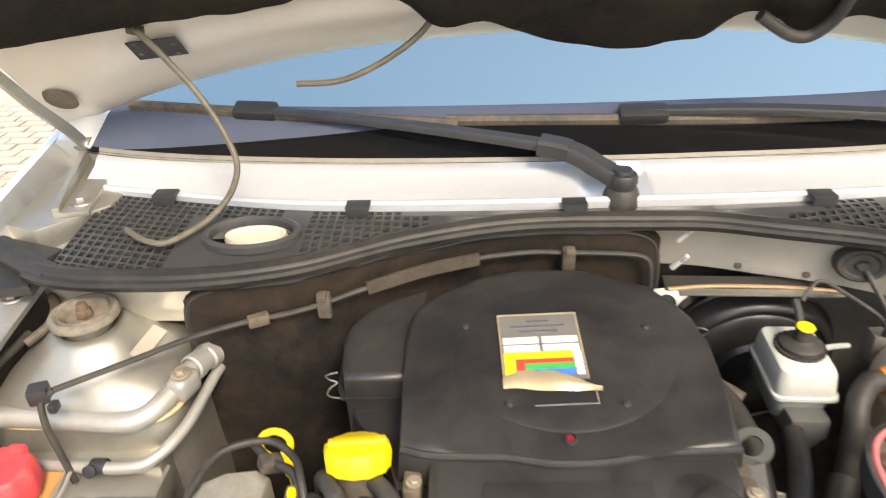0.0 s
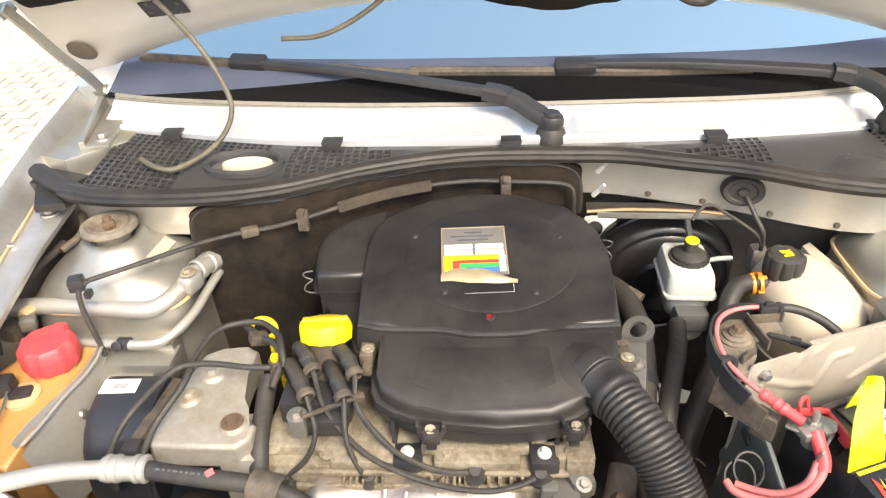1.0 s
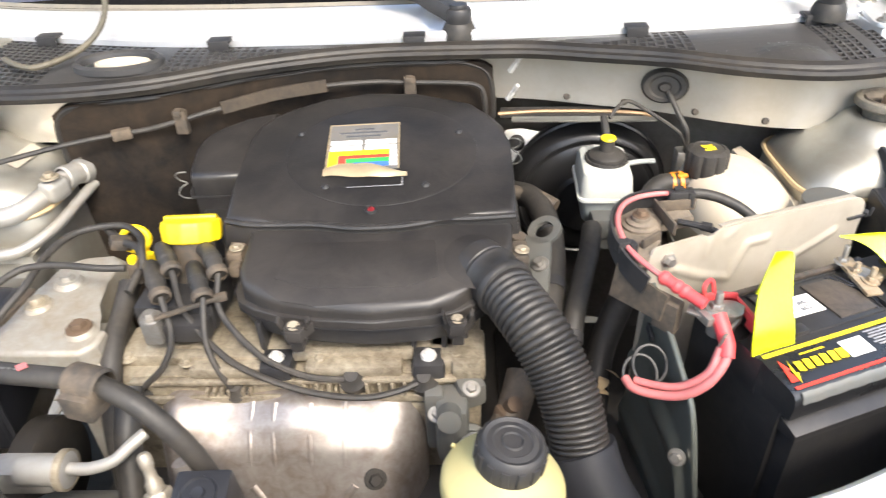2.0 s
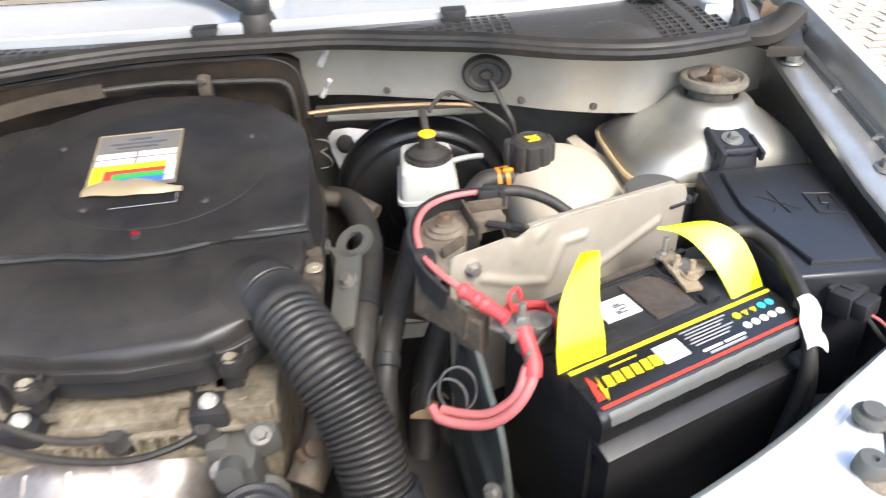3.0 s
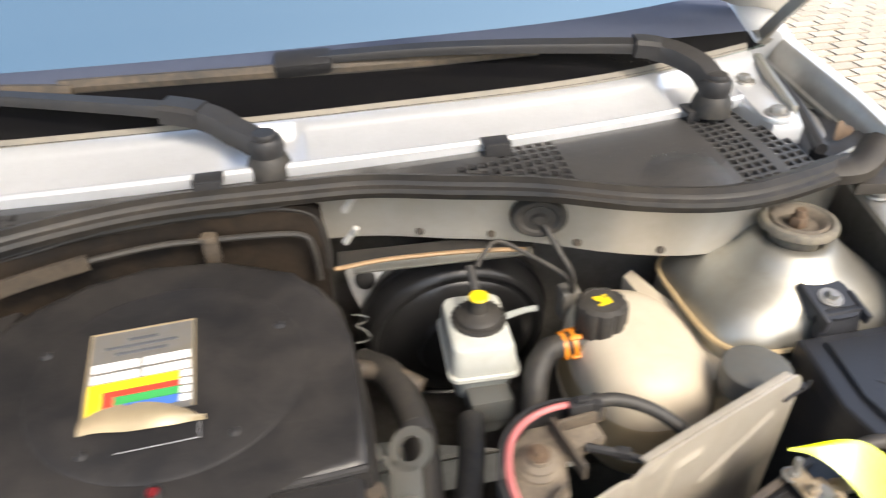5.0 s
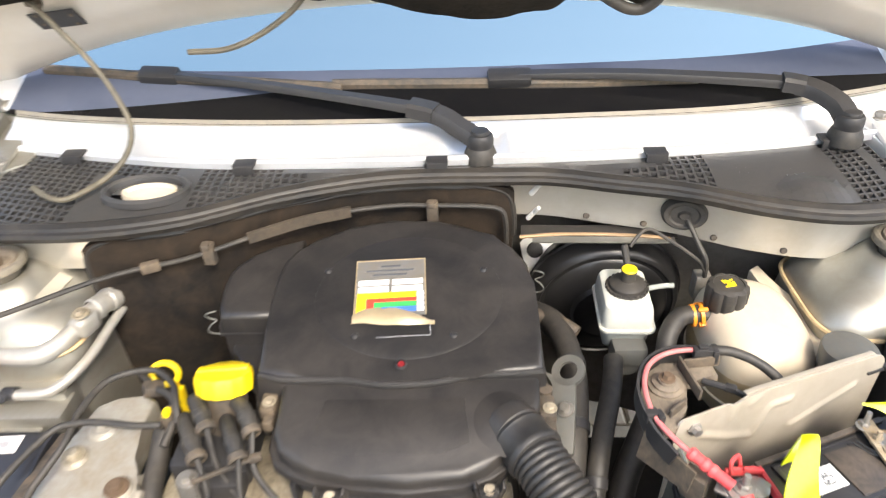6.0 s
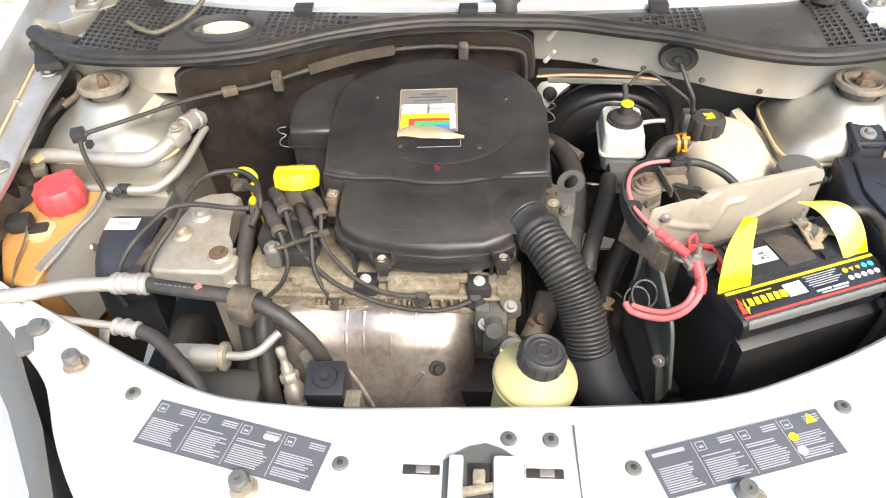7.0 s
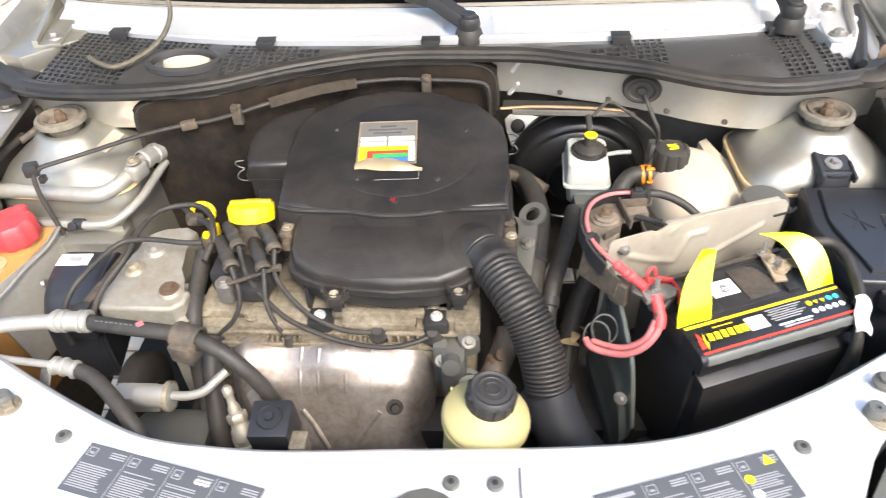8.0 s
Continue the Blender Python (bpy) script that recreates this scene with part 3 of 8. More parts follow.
part("roof", grid(20, 24, cabin_fn), PAINT, body, "silver roof and side frames")


def side_fn(u, v):
    k = -1 if v < 0.5 else 1
    w = abs(2 * v - 1)
    y = 0.95 + 3.0 * u
    return Vector((k * (0.70 + 0.13 * math.sin(math.pi * min(1, w * 1.1))), y, 0.98 - 0.72 * w))


for k in (0, 1):
    part("body_side", grid(20, 10, lambda u, v, k=k: side_fn(u, 0.5 * v if k == 0 else 0.5001 + 0.4999 * v)), PAINT, body, "silver body side")
part("tailgate", grid(10, 8, lambda u, v: Vector((-0.72 + 1.44 * u, 3.75 + 0.20 * math.sin(math.pi * v) * 0.6 + 0.15 * (1 - v), 0.28 + 0.82 * v))), PAINT, body, "silver tailgate")
part("dashboard", grid(10, 6, lambda u, v: Vector((-0.6 + 1.2 * u, 0.95 + 0.75 * v, 0.94 - 0.02 * v))), CABIN, body, "dark dashboard behind the screen")

# bonnet, propped open
BON = Matrix.Translation((0, 0.905, 1.130)) @ Matrix.Rotation(radians(-52), 4, "X") @ Matrix.Rotation(math.pi, 4, "Z")


def bon(x, v, w):
    """A point of the bonnet: across, forward from its rear edge, above its underside."""
    return BON @ Vector((-x, v, w))


def rear(x):
    return 0.26 * x * x - 0.003


bonnet = thing("bonnet", "open silver bonnet with black felt lining underneath", "bonnet", (0, 0.905, 1.118))


def bon_skin(u, v):
    x = -0.745 + 1.49 * u
    y = -rear(x) * 1.0 + (0.95 - 0.12 * (x / 0.7) ** 2 + rear(x)) * v
    return bon(x, y, 0.022 - 0.03 * (x / 0.71) ** 4 + 0.004)


part("outer_skin", thick(grid(40, 20, bon_skin), 0.002), PAINT, bonnet, "silver outer skin")


def bon_inner(u, v):
    x = -0.74 + 1.48 * u
    y = -rear(x) + 0.004 + (0.93 - 0.12 * (x / 0.7) ** 2 + rear(x)) * v
    edge = min(1, v / 0.03)
    ridge = 0.012 * math.exp(-(((v - 0.10) / 0.02) ** 2))
    return bon(x, y, 0.020 - 0.03 * (x / 0.71) ** 4 - 0.014 * edge - ridge * (1 - abs(x)))


part("inner_frame", grid(44, 40, bon_inner), HOODIN, bonnet, "dusty silver inner bonnet frame")

felt_edge = curve1((-0.74, -0.647, -0.54, -0.449, -0.389, -0.331, -0.297, -0.259, -0.207, -0.178, -0.106, -0.055, 0.054, 0.132, 0.169, 0.184, 0.233, 0.262, 0.285, 0.3, 0.368, 0.496, 0.74), (0.08, 0.082, 0.091, 0.096, 0.102, 0.118, 0.137, 0.127, 0.102, 0.066, 0.065, 0.035, 0.012, 0.018, 0.029, 0.054, 0.051, 0.032, 0.03, 0.048, 0.05, 0.046, 0.05))


def felt_fn(u, v):
    x = -0.70 + 1.40 * u
    y0 = felt_edge(x)
    y = y0 + (0.82 - 0.10 * (x / 0.7) ** 2 - y0) * v
    b = math.sin(math.pi * min(1, v / 0.9) ** 0.35)
    return bon(x, y, -0.004 - 0.026 * b - 0.009 * noise.noise(Vector((x * 7, y * 11, 0))) - 0.003 * noise.noise(Vector((x * 31, y * 31, 2))) - 0.03 * (x / 0.71) ** 4)


part("felt_lining", grid(160, 60, felt_fn), FELT, bonnet, "black sagging felt insulation")

# ---- air filter housing on the engine ----


def cover_z(x, y):
    return 0.908 + (y - 0.605) * 0.19


housing = thing("air_filter_housing", "large charcoal plastic air filter housing on the engine", "air filter", (-0.04, 0.5, 0.80))
upper = [(-0.203, 0.452), (-0.205, 0.52), (-0.206, 0.59), (-0.201, 0.620), (-0.187, 0.640), (-0.165, 0.658), (-0.122, 0.680), (-0.068, 0.692), (-0.004, 0.688), (0.040, 0.672), (0.066, 0.656), (0.090, 0.636), (0.106, 0.610), (0.112, 0.575), (0.113, 0.52), (0.112, 0.452), (0.095, 0.449), (0.06, 0.4495), (0.035, 0.449), (0.008, 0.443), (-0.017, 0.439), (-0.06, 0.438), (-0.085, 0.441), (-0.109, 0.445), (-0.15, 0.446), (-0.171, 0.446)][::-1]
upper_p = part("upper_lid", prism(upper, 0.835, cover_z, 0.010, 0.03, 4), COVER, housing, "matt charcoal lid with a round plateau")
front = [(-0.176, 0.455), (-0.176, 0.389), (-0.168, 0.37), (-0.15, 0.3568), (-0.125, 0.3469), (-0.092, 0.3395), (-0.034, 0.3337), (0.022, 0.3395), (0.045, 0.3478), (0.06, 0.3618), (0.075, 0.3783), (0.097, 0.3997), (0.106, 0.4179), (0.108, 0.455)]
front_p = part("front_lid", prism(front, 0.830, lambda x, y: cover_z(x, y) - 0.012, 0.009, 0.0, 4), COVER, housing, "lower front section of the lid")
lobe = [(-0.270, 0.545), (-0.275, 0.562), (-0.277, 0.596), (-0.274, 0.615), (-0.266, 0.630), (-0.249, 0.647), (-0.224, 0.662), (-0.185, 0.674), (-0.185, 0.545)][::-1]
part("side_lobe", prism(lobe, 0.80, lambda x, y: cover_z(x, y) - 0.013, 0.009, 0.0, 4), COVER, housing, "charcoal side lobe")
duct = [(-0.266, 0.556), (-0.262, 0.535), (-0.245, 0.515), (-0.226, 0.495), (-0.216, 0.465), (-0.210, 0.440), (-0.185, 0.44), (-0.185, 0.556)][::-1]
part("lobe_flange", prism([(-0.275, 0.544), (-0.282, 0.560), (-0.285, 0.600), (-0.281, 0.625), (-0.270, 0.644), (-0.25, 0.664), (-0.225, 0.680), (-0.20, 0.686), (-0.20, 0.544)][::-1], 0.851, 0.855, 0.001), COVER, housing, "thin flange below the lobe")
part("side_duct", prism(duct, 0.79, 0.836, 0.006, 0.0, 3), COVER, housing)


def scaled(pts, f, cx=-0.04, cy=0.52):
    return [(cx + (x - cx) * f, cy + (y - cy) * f) for x, y in pts]


rim = [(-0.213, 0.46), (-0.195, 0.445), (-0.186, 0.4357), (-0.184, 0.3871), (-0.175, 0.3669), (-0.155, 0.3531), (-0.128, 0.3426), (-0.092, 0.3353), (-0.034, 0.3296), (0.022, 0.3353), (0.05, 0.345), (0.068, 0.3596), (0.085, 0.379), (0.106, 0.3992), (0.116, 0.4195), (0.12, 0.46), (0.121, 0.55), (0.117, 0.61), (0.09, 0.66), (-0.004, 0.700), (-0.07, 0.704), (-0.17, 0.67), (-0.215, 0.615)]
lo = part("lid_rim", prism(rim, 0.822, 0.831, 0.002), COVER, housing, "flange of the lid")
part("lower_shell", prism(scaled(rim, 0.985), 0.795, 0.819, 0.003, -0.05), BLACK, housing, "black lower shell")
part("lower_rim", prism(scaled(rim, 1.0), 0.8195, 0.8215, 0.0), BLACK, lo)
disc = lathe([(0.114, -0.002), (0.1125, 0.0004), (0.1085, 0.0013), (0.0, 0.0014)], 72, T(-0.040, 0.560, cover_z(0, 0.560), math.degrees(math.atan(0.19))) @ Matrix.Diagonal((1, 0.855, 1, 1)))
plateau = part("round_plateau", disc, COVER, upper_p, "raised round plateau")
for x, y in ((-0.142, 0.597), (0.051, 0.594), (-0.099, 0.497), (0.014, 0.496)):
    part("locating_pip", lathe([(0, 0.0035), (0.0028, 0.003), (0.0034, 0.0015), (0.0046, 0), (0, 0)], 12, T(x, y, cover_z(x, y) + 0.002, 11)), BLACK, upper_p)
REDWIN = material("dark_red_window", (0.16, 0.016, 0.02), 0.25, 0.0, (0.12, 0.012, 0.014), 0.6, 400, 90, 0, 0, 0.2)
part("indicator_rim", lathe([(0.0046, 0.0), (0.0052, 0.0028), (0.0064, 0.0026), (0.0070, 0)], 20, T(-0.044, 0.459, cover_z(0, 0.459), 11)), BLACK, upper_p)
part("service_indicator", lathe([(0, 0.0022), (0.0036, 0.002), (0.0046, 0), (0, 0)], 14, T(-0.044, 0.459, cover_z(0, 0.459), 11)), REDWIN, upper_p, "small red button")
bul = grid(20, 10, lambda u, v: Vector((0.066 + 0.036 * v * math.cos(2 * math.pi * u), 0.398 + 0.040 * v * math.sin(2 * math.pi * u), cover_z(0, 0.398 + 0.040 * v * math.sin(2 * math.pi * u)) - 0.0125 + 0.006 * (1 - v * v) ** 1.5)), close_u=True)
bmesh.ops.remove_doubles(bul, verts=bul.verts, dist=1e-5)
part("outlet_bulge", bul, COVER, front_p, "rounded bulge over the outlet")
panel_s = prism([(-0.135, 0.375), (-0.125, 0.425), (0.025, 0.425), (0.030, 0.375), (0.0, 0.362), (-0.10, 0.362)][::-1], 0.85, lambda x, y: cover_z(x, y) - 0.0112, 0.0005)
part("embossed_panel", panel_s, COVER, front_p, "faint embossed panel")
ridge = tube([(x, y, cover_z(0, y) - 0.0045) for x, y in ((-0.202, 0.453), (-0.171, 0.446), (-0.109, 0.4445), (-0.085, 0.441), (-0.06, 0.4375), (-0.017, 0.4385), (0.008, 0.4425), (0.035, 0.4485), (0.06, 0.449), (0.111, 0.4515))], 0.0036, 8)
part("lid_ridge", ridge, COVER, upper_p)
for x, y in ((-0.110, 0.331), (0.048, 0.337)):
    prongs = [rbox(0.003, 0.009, 0.014, 0.001, T(x + s * 0.011, y - 0.002, 0.827, 10, s * 14)) for s in (-1, 1)]
    clip = join(rbox(0.020, 0.006, 0.026, 0.002, T(x, y - 0.001, 0.806, 8)), rbox(0.014, 0.010, 0.004, 0.001, T(x, y - 0.004, 0.829)), rbox(0.012, 0.010, 0.012, 0.002, T(x, y, 0.798)), *prongs)
    wedge = moved(prism([(-0.017, 0.004), (0.017, 0.004), (0.007, -0.013), (-0.007, -0.013)][::-1], 0, 0.012, 0.002), T(x, y, 0.818))
    c = part("clip", join(clip, wedge), COVER, housing, "black lid clip")
    part("screw", hexbolt(x, y - 0.005, 0.8325, 0.0038, 0.003, (15, 0)), HEAD, c)
for x, y, r in ((0.114, 0.425, 0), (-0.192, 0.440, 90)):
    tab = join(rbox(0.018, 0.032, 0.018, 0.004, T(x, y, 0.832)), rbox(0.012, 0.018, 0.014, 0.003, T(x + 0.002, y - 0.020, 0.828)), lathe([(0.008, 0), (0.008, 0.014), (0, 0.014)], 14, T(x, y + 0.022, 0.838)))
    c = part("screw_tab", tab, GRIMY, housing, "dusty screw tab")
    part("screw", hexbolt(x + 0.002, y - 0.006, 0.852, 0.005, 0.004), HEAD, c)
# wire spring clips
for x, y, s in ((-0.277, 0.552, -1), (0.116, 0.622, 1)):
    loop = [(x, y, 0.884), (x + s * 0.008, y - 0.004, 0.885), (x + s * 0.013, y - 0.002, 0.880), (x + s * 0.011, y + 0.002, 0.872), (x + s * 0.003, y + 0.002, 0.868), (x + s * 0.010, y - 0.002, 0.864), (x + s * 0.014, y - 0.003, 0.856), (x + s * 0.010, y, 0.849), (x, y + 0.001, 0.847)]
    part("spring_clip", tube(loop, 0.0010, 6), GREYM, housing, "bent wire spring clip")

# sticker with peeled corner
M_ST = Matrix.Translation((-0.061, 0.5405, cover_z(0, 0.5405) + 0.0032)) @ Matrix.Rotation(math.atan(0.19), 4, "X") @ Matrix.Rotation(radians(2.5), 4, "Z")
sticker = part("sticker", moved(rbox(0.084, 0.090, 0.0006, 0, T(0, 0.027, 0)), M_ST), SILVERFOIL, housing, "half peeled foil oil sticker with colour bars")


def patch(name, x0, x1, y0, y1, mat, parent, m, h=0.0008, label=""):
    return part(name, moved(rbox(x1 - x0, y1 - y0, h, 0, T((x0 + x1) / 2, (y0 + y1) / 2, 0.0004)), m), mat, parent, label)


for k, (a, b) in enumerate(((-0.012, 0.012), (-0.030, 0.028), (-0.022, 0.020))):
    patch("print_line", a, b, 0.060 - 0.007 * k, 0.0628 - 0.007 * k, LABEL, sticker, M_ST)
for k in range(2):
    for j in range(2):
        patch("white_field", -0.039 + 0.041 * j, -0.002 + 0.041 * j, 0.031 - 0.011 * k, 0.039 - 0.011 * k, WHITE, sticker, M_ST)
patch("yellow_bar", -0.040, 0.031, 0.010, 0.0185, INKYEL, sticker, M_ST)
patch("yellow_bar", -0.040, -0.029, -0.018, 0.010, INKYEL, sticker, M_ST)
patch("red_bar", -0.028, 0.031, 0.004, 0.0095, INKRED, sticker, M_ST)
patch("red_bar", -0.028, -0.020, -0.018, 0.004, INKRED, sticker, M_ST)
patch("green_bar", -0.019, 0.031, -0.004, 0.0035, INKGRN, sticker, M_ST)
patch("blue_bar", -0.010, 0.031, -0.012, -0.0045, INKBLU, sticker, M_ST)
for k in range(4):
    patch("white_cell", 0.032, 0.040, 0.012 - 0.008 * k, 0.018 - 0.008 * k, WHITE, sticker, M_ST)
for x0, x1, y0, y1 in ((-0.043, -0.0415, -0.018, 0.072), (0.0415, 0.043, -0.018, 0.072), (-0.043, 0.043, 0.0715, 0.073)):
    patch("worn_border", x0, x1, y0, y1, GOLDFOIL, sticker, M_ST, 0.0007, "brown worn border")
curl = grid(30, 10, lambda u, v: Vector((-0.044 + 0.096 * u, -0.027 - 0.008 * u + (0.004 + 0.022 * math.sin(math.pi * min(1, 0.10 + 0.95 * u)) ** 0.8) * v + 0.001 * math.sin(9 * u), 0.0012 + 0.0048 * math.sin(math.pi * v) * (0.3 + 0.7 * u) + 0.0008 * math.sin(14 * u))))
part("peeled_corner", moved(curl, M_ST), GOLDFOIL, sticker, "curled peeled foil")
for x0, x1, y0, y1 in ((-0.015, 0.047, -0.0485, -0.0478), (0.0464, 0.0471, -0.0485, -0.034)):
    patch("glue_line", x0, x1, y0, y1, LABELTXT, sticker, M_ST, 0.0004)

# ---- engine ----
engine = thing("engine", "grimy cast aluminium petrol engine", "engine", (-0.12, 0.4, 0.4))
head = part("valve_cover", prism([(-0.325, 0.335), (0.070, 0.335), (0.072, 0.47), (-0.31, 0.50)], 0.70, 0.760, 0.006), HEAD, engine, "oil-stained tan aluminium valve cover")
for w_, d_, h_, x, y, z in ((0.35, 0.06, 0.02, -0.13, 0.385, 0.755), (0.07, 0.05, 0.018, -0.275, 0.375, 0.756), (0.10, 0.03, 0.014, -0.06, 0.345, 0.758), (0.08, 0.03, 0.014, -0.19, 0.345, 0.758), (0.06, 0.05, 0.03, 0.045, 0.36, 0.745)):
    part("cast_step", rbox(w_, d_, h_, 0.005, T(x, y, z)), HEAD, head)
for w_, d_, h_, x, y, z in ((0.34, 0.010, 0.006, -0.125, 0.3315, 0.752), (0.125, 0.012, 0.012, -0.062, 0.352, 0.766), (0.10, 0.014, 0.010, -0.205, 0.352, 0.766), (0.030, 0.030, 0.024, 0.056, 0.345, 0.752), (0.36, 0.006, 0.010, -0.125, 0.327, 0.728)):
    part("cast_ledge", rbox(w_, d_, h_, 0.003, T(x, y, z)), HEAD, head)
for k in range(9):
    part("cast_rib", rbox(0.0035, 0.014, 0.018, 0.001, T(-0.112 + 0.013 * k, 0.331, 0.736)), HEAD, head)
for x, y in ((-0.095, 0.343), (-0.055, 0.352), (-0.30, 0.352), (0.045, 0.345), (-0.235, 0.345)):
    part("cover_bolt", hexbolt(x, y, 0.7715 if x > 0 else 0.770, 0.006, 0.006), HEAD, head)
for k in range(13):
    part("cast_rib", rbox(0.003, 0.026, 0.008, 0.001, T(-0.215 + 0.0075 * k if k < 7 else -0.11 + 0.0075 * (k - 7), 0.338, 0.738)), HEAD, head)
part("cylinder_head", join(rbox(0.40, 0.16, 0.13, 0.006, T(-0.13, 0.41, 0.59)), rbox(0.36, 0.10, 0.20, 0.006, T(-0.13, 0.45, 0.40))), HEAD, engine, "grimy cylinder head")
part("engine_block", rbox(0.46, 0.36, 0.28, 0.01, T(-0.12, 0.45, 0.34)), DARK, engine, "dark engine block")
for x in (-0.14, 0.017):
    br = part("cover_bracket", join(rbox(0.034, 0.032, 0.022, 0.006, T(x, 0.343, 0.7535)), rbox(0.006, 0.034, 0.06, 0.002, T(x + 0.016, 0.372, 0.752)), rbox(0.006, 0.034, 0.06, 0.002, T(x - 0.016, 0.372, 0.752))), BLACK, engine, "black housing bracket")
    part("bracket_bolt", join(hexbolt(x, 0.342, 0.7775, 0.005, 0.006), lathe([(0, 0.002), (0.0078, 0.0018), (0.0084, 0.0), (0, 0)], 20, T(x, 0.342, 0.7762, 6))), ZINC, br, "bright flange bolt")


def shield_fn(u, v):
    x = -0.270 + 0.284 * u
    path = [(0.372, 0.716), (0.356, 0.731), (0.338, 0.737), (0.318, 0.734), (0.299, 0.722), (0.284, 0.702), (0.274, 0.678), (0.260, 0.648), (0.240, 0.615), (0.218, 0.58), (0.20, 0.54)]
    k = v * 10
    i = min(9, int(k))
    f = k - i
    y, z = path[i][0] * (1 - f) + path[i + 1][0] * f, path[i][1] * (1 - f) + path[i + 1][1] * f
    roll = max(0, (u - 0.80) / 0.20) ** 2.4 + 0.5 * max(0, (0.10 - u) / 0.10) ** 2
    dome = 0.006 * math.cos((x + 0.115) * 44) * math.exp(-(((v - 0.30) / 0.20) ** 2))
    dent = 0.010 * math.exp(-(((x + 0.075) / 0.012) ** 2) - ((v - 0.16) / 0.10) ** 2)
    pinch = 0.05 * max(0, v - 0.55) * max(0, (u - 0.5)) + 0.03 * max(0, v - 0.55) * max(0, 0.5 - u)
    return Vector((x - pinch * (1 if u > 0.5 else -1), y + 0.050 * roll - dome - 0.3 * dent + 0.010 * max(0, v - 0.62), z - 0.030 * roll + 0.7 * dome - dent))


shield = part("heat_shield", thick(grid(70, 44, shield_fn), 0.0015), SHIELD, engine, "heat-stained pressed steel exhaust shield")
for u in (0.36, 0.45, 0.58, 0.70):
    part("pressed_bead", tube([shield_fn(u, v) + Vector((0, 0.0043, -0.0030)) for v in (0.30, 0.36, 0.43, 0.50, 0.56)], 0.0055, 12), SHIELD, shield)
for a, b in (((0.36, 0.64), (0.48, 0.80)), ((0.74, 0.64), (0.60, 0.80))):
    part("pressed_bead", tube([shield_fn(a[0] + (b[0] - a[0]) * k / 5, a[1] + (b[1] - a[1]) * k / 5) + Vector((0, 0.004, -0.002)) for k in range(6)], 0.0065, 12), SHIELD, shield)
part("shield_bolt", hexbolt(-0.040, 0.272, 0.672, 0.0075, 0.007, (60, 0)), DARK, shield, "dark rusty bolt")

# oil filler cap
cap = thing("oil_filler_cap", "bright yellow plastic oil filler cap", "oil cap", (-0.245, 0.455, 0.82))
n = 48
prof = [(0.028, 0.849), (0.031, 0.851), (0.0325, 0.866), (0.031, 0.872), (0.027, 0.8745), (0.0, 0.875)]
bm = bmesh.new()
rings = []
for r, z in prof[:-1]:
    rings.append([bm.verts.new((-0.245 + (r + 0.0008 * math.cos(12 * 2 * math.pi * k / n)) * math.cos(2 * math.pi * k / n), 0.455 + (r + 0.0008 * math.cos(12 * 2 * math.pi * k / n)) * math.sin(2 * math.pi * k / n), z)) for k in range(n)])
for a, b in zip(rings, rings[1:]):
    for k in range(n):
        bm.faces.new((a[k], a[(k + 1) % n], b[(k + 1) % n], b[k]))
bm.faces.new(rings[-1])
M_CAP = T(-0.245, 0.455, 0.852, -24) @ Matrix.Translation((0.245, -0.455, -0.852))
part("cap_body", moved(bm, M_CAP), YELLOW, cap)
part("grip_bar", moved(rbox(0.056, 0.014, 0.006, 0.0028, T(-0.245, 0.455, 0.8722, 0, 0, 10)), M_CAP), YELLOW, cap)
part("filler_neck", moved(lathe([(0.024, 0.77), (0.024, 0.845), (0.027, 0.850)], 24, T(-0.245, 0.455, 0)), M_CAP), GRIMY, cap, "black filler neck")

# ---- battery ----
M_BAT = Matrix.Translation((0.311, 0.269, 0)) @ Matrix.Rotation(radians(20.5), 4, "Z")


def bp(u, v, z):
    """A point beside the battery: along its label, back from the label's rear edge, and up."""
    return M_BAT @ Vector((u, v, z))


battery = thing("battery", "black car battery with neon straps and coloured label", "battery", bp(0.105, 0.02, 0.62))
BATCASE = [(-0.003, -0.036), (0.213, -0.036), (0.214, 0.082), (-0.004, 0.082)]
case = join(prism(BATCASE, 0.62, 0.8235, 0.004), prism([(-0.004, -0.006), (0.214, -0.006), (0.214, 0.082), (0.026, 0.082), (0.026, 0.026), (-0.004, 0.026)], 0.80, 0.8365, 0.003))
part("case", moved(case, M_BAT), BATTOP, battery, "black battery case")
part("case_foot", moved(join(prism([(0.004, -0.053), (0.211, -0.053), (0.213, 0.084), (0.000, 0.084)], 0.61, 0.789, 0.004), prism([(0.002, -0.0545), (0.211, -0.0545), (0.213, -0.03), (0.0, -0.03)], 0.784, lambda x, y: 0.7915 + 0.42 * (y + 0.0545), 0.0015)), M_BAT), BATTOP, battery, "stepped black case ledge")
# sloping label face with a rounded front edge
LABSEC = [(0.0, 0.8372), (-0.010, 0.8366), (-0.025, 0.8356), (-0.040, 0.8345), (-0.0445, 0.8325), (-0.0475, 0.8285), (-0.0485, 0.822), (-0.047, 0.806)]
slope = grid(24, 7, lambda u, v: Vector((-0.003 + 0.216 * u, *LABSEC[round(v * 7)])))
lab = part("label", moved(slope, M_BAT), BLACKLABEL, battery, "glossy black front label")
for u in (-0.0032, 0.2132):
    cheek = bmesh.new()
    cheek.faces.new([cheek.verts.new((u, v, z)) for v, z in LABSEC + [(0.0, 0.806)]])
    part("label_cheek", moved(cheek, M_BAT), BATTOP, lab)
M_LAB = M_BAT @ Matrix.Translation((0, 0, 0.8374)) @ Matrix.Rotation(math.atan2(0.0027, 0.040), 4, "X")


def lpatch(name, x0, x1, y0, y1, mat, label=""):
    return patch(name, x0, x1, y0, y1, mat, lab, M_LAB, 0.0005, label)


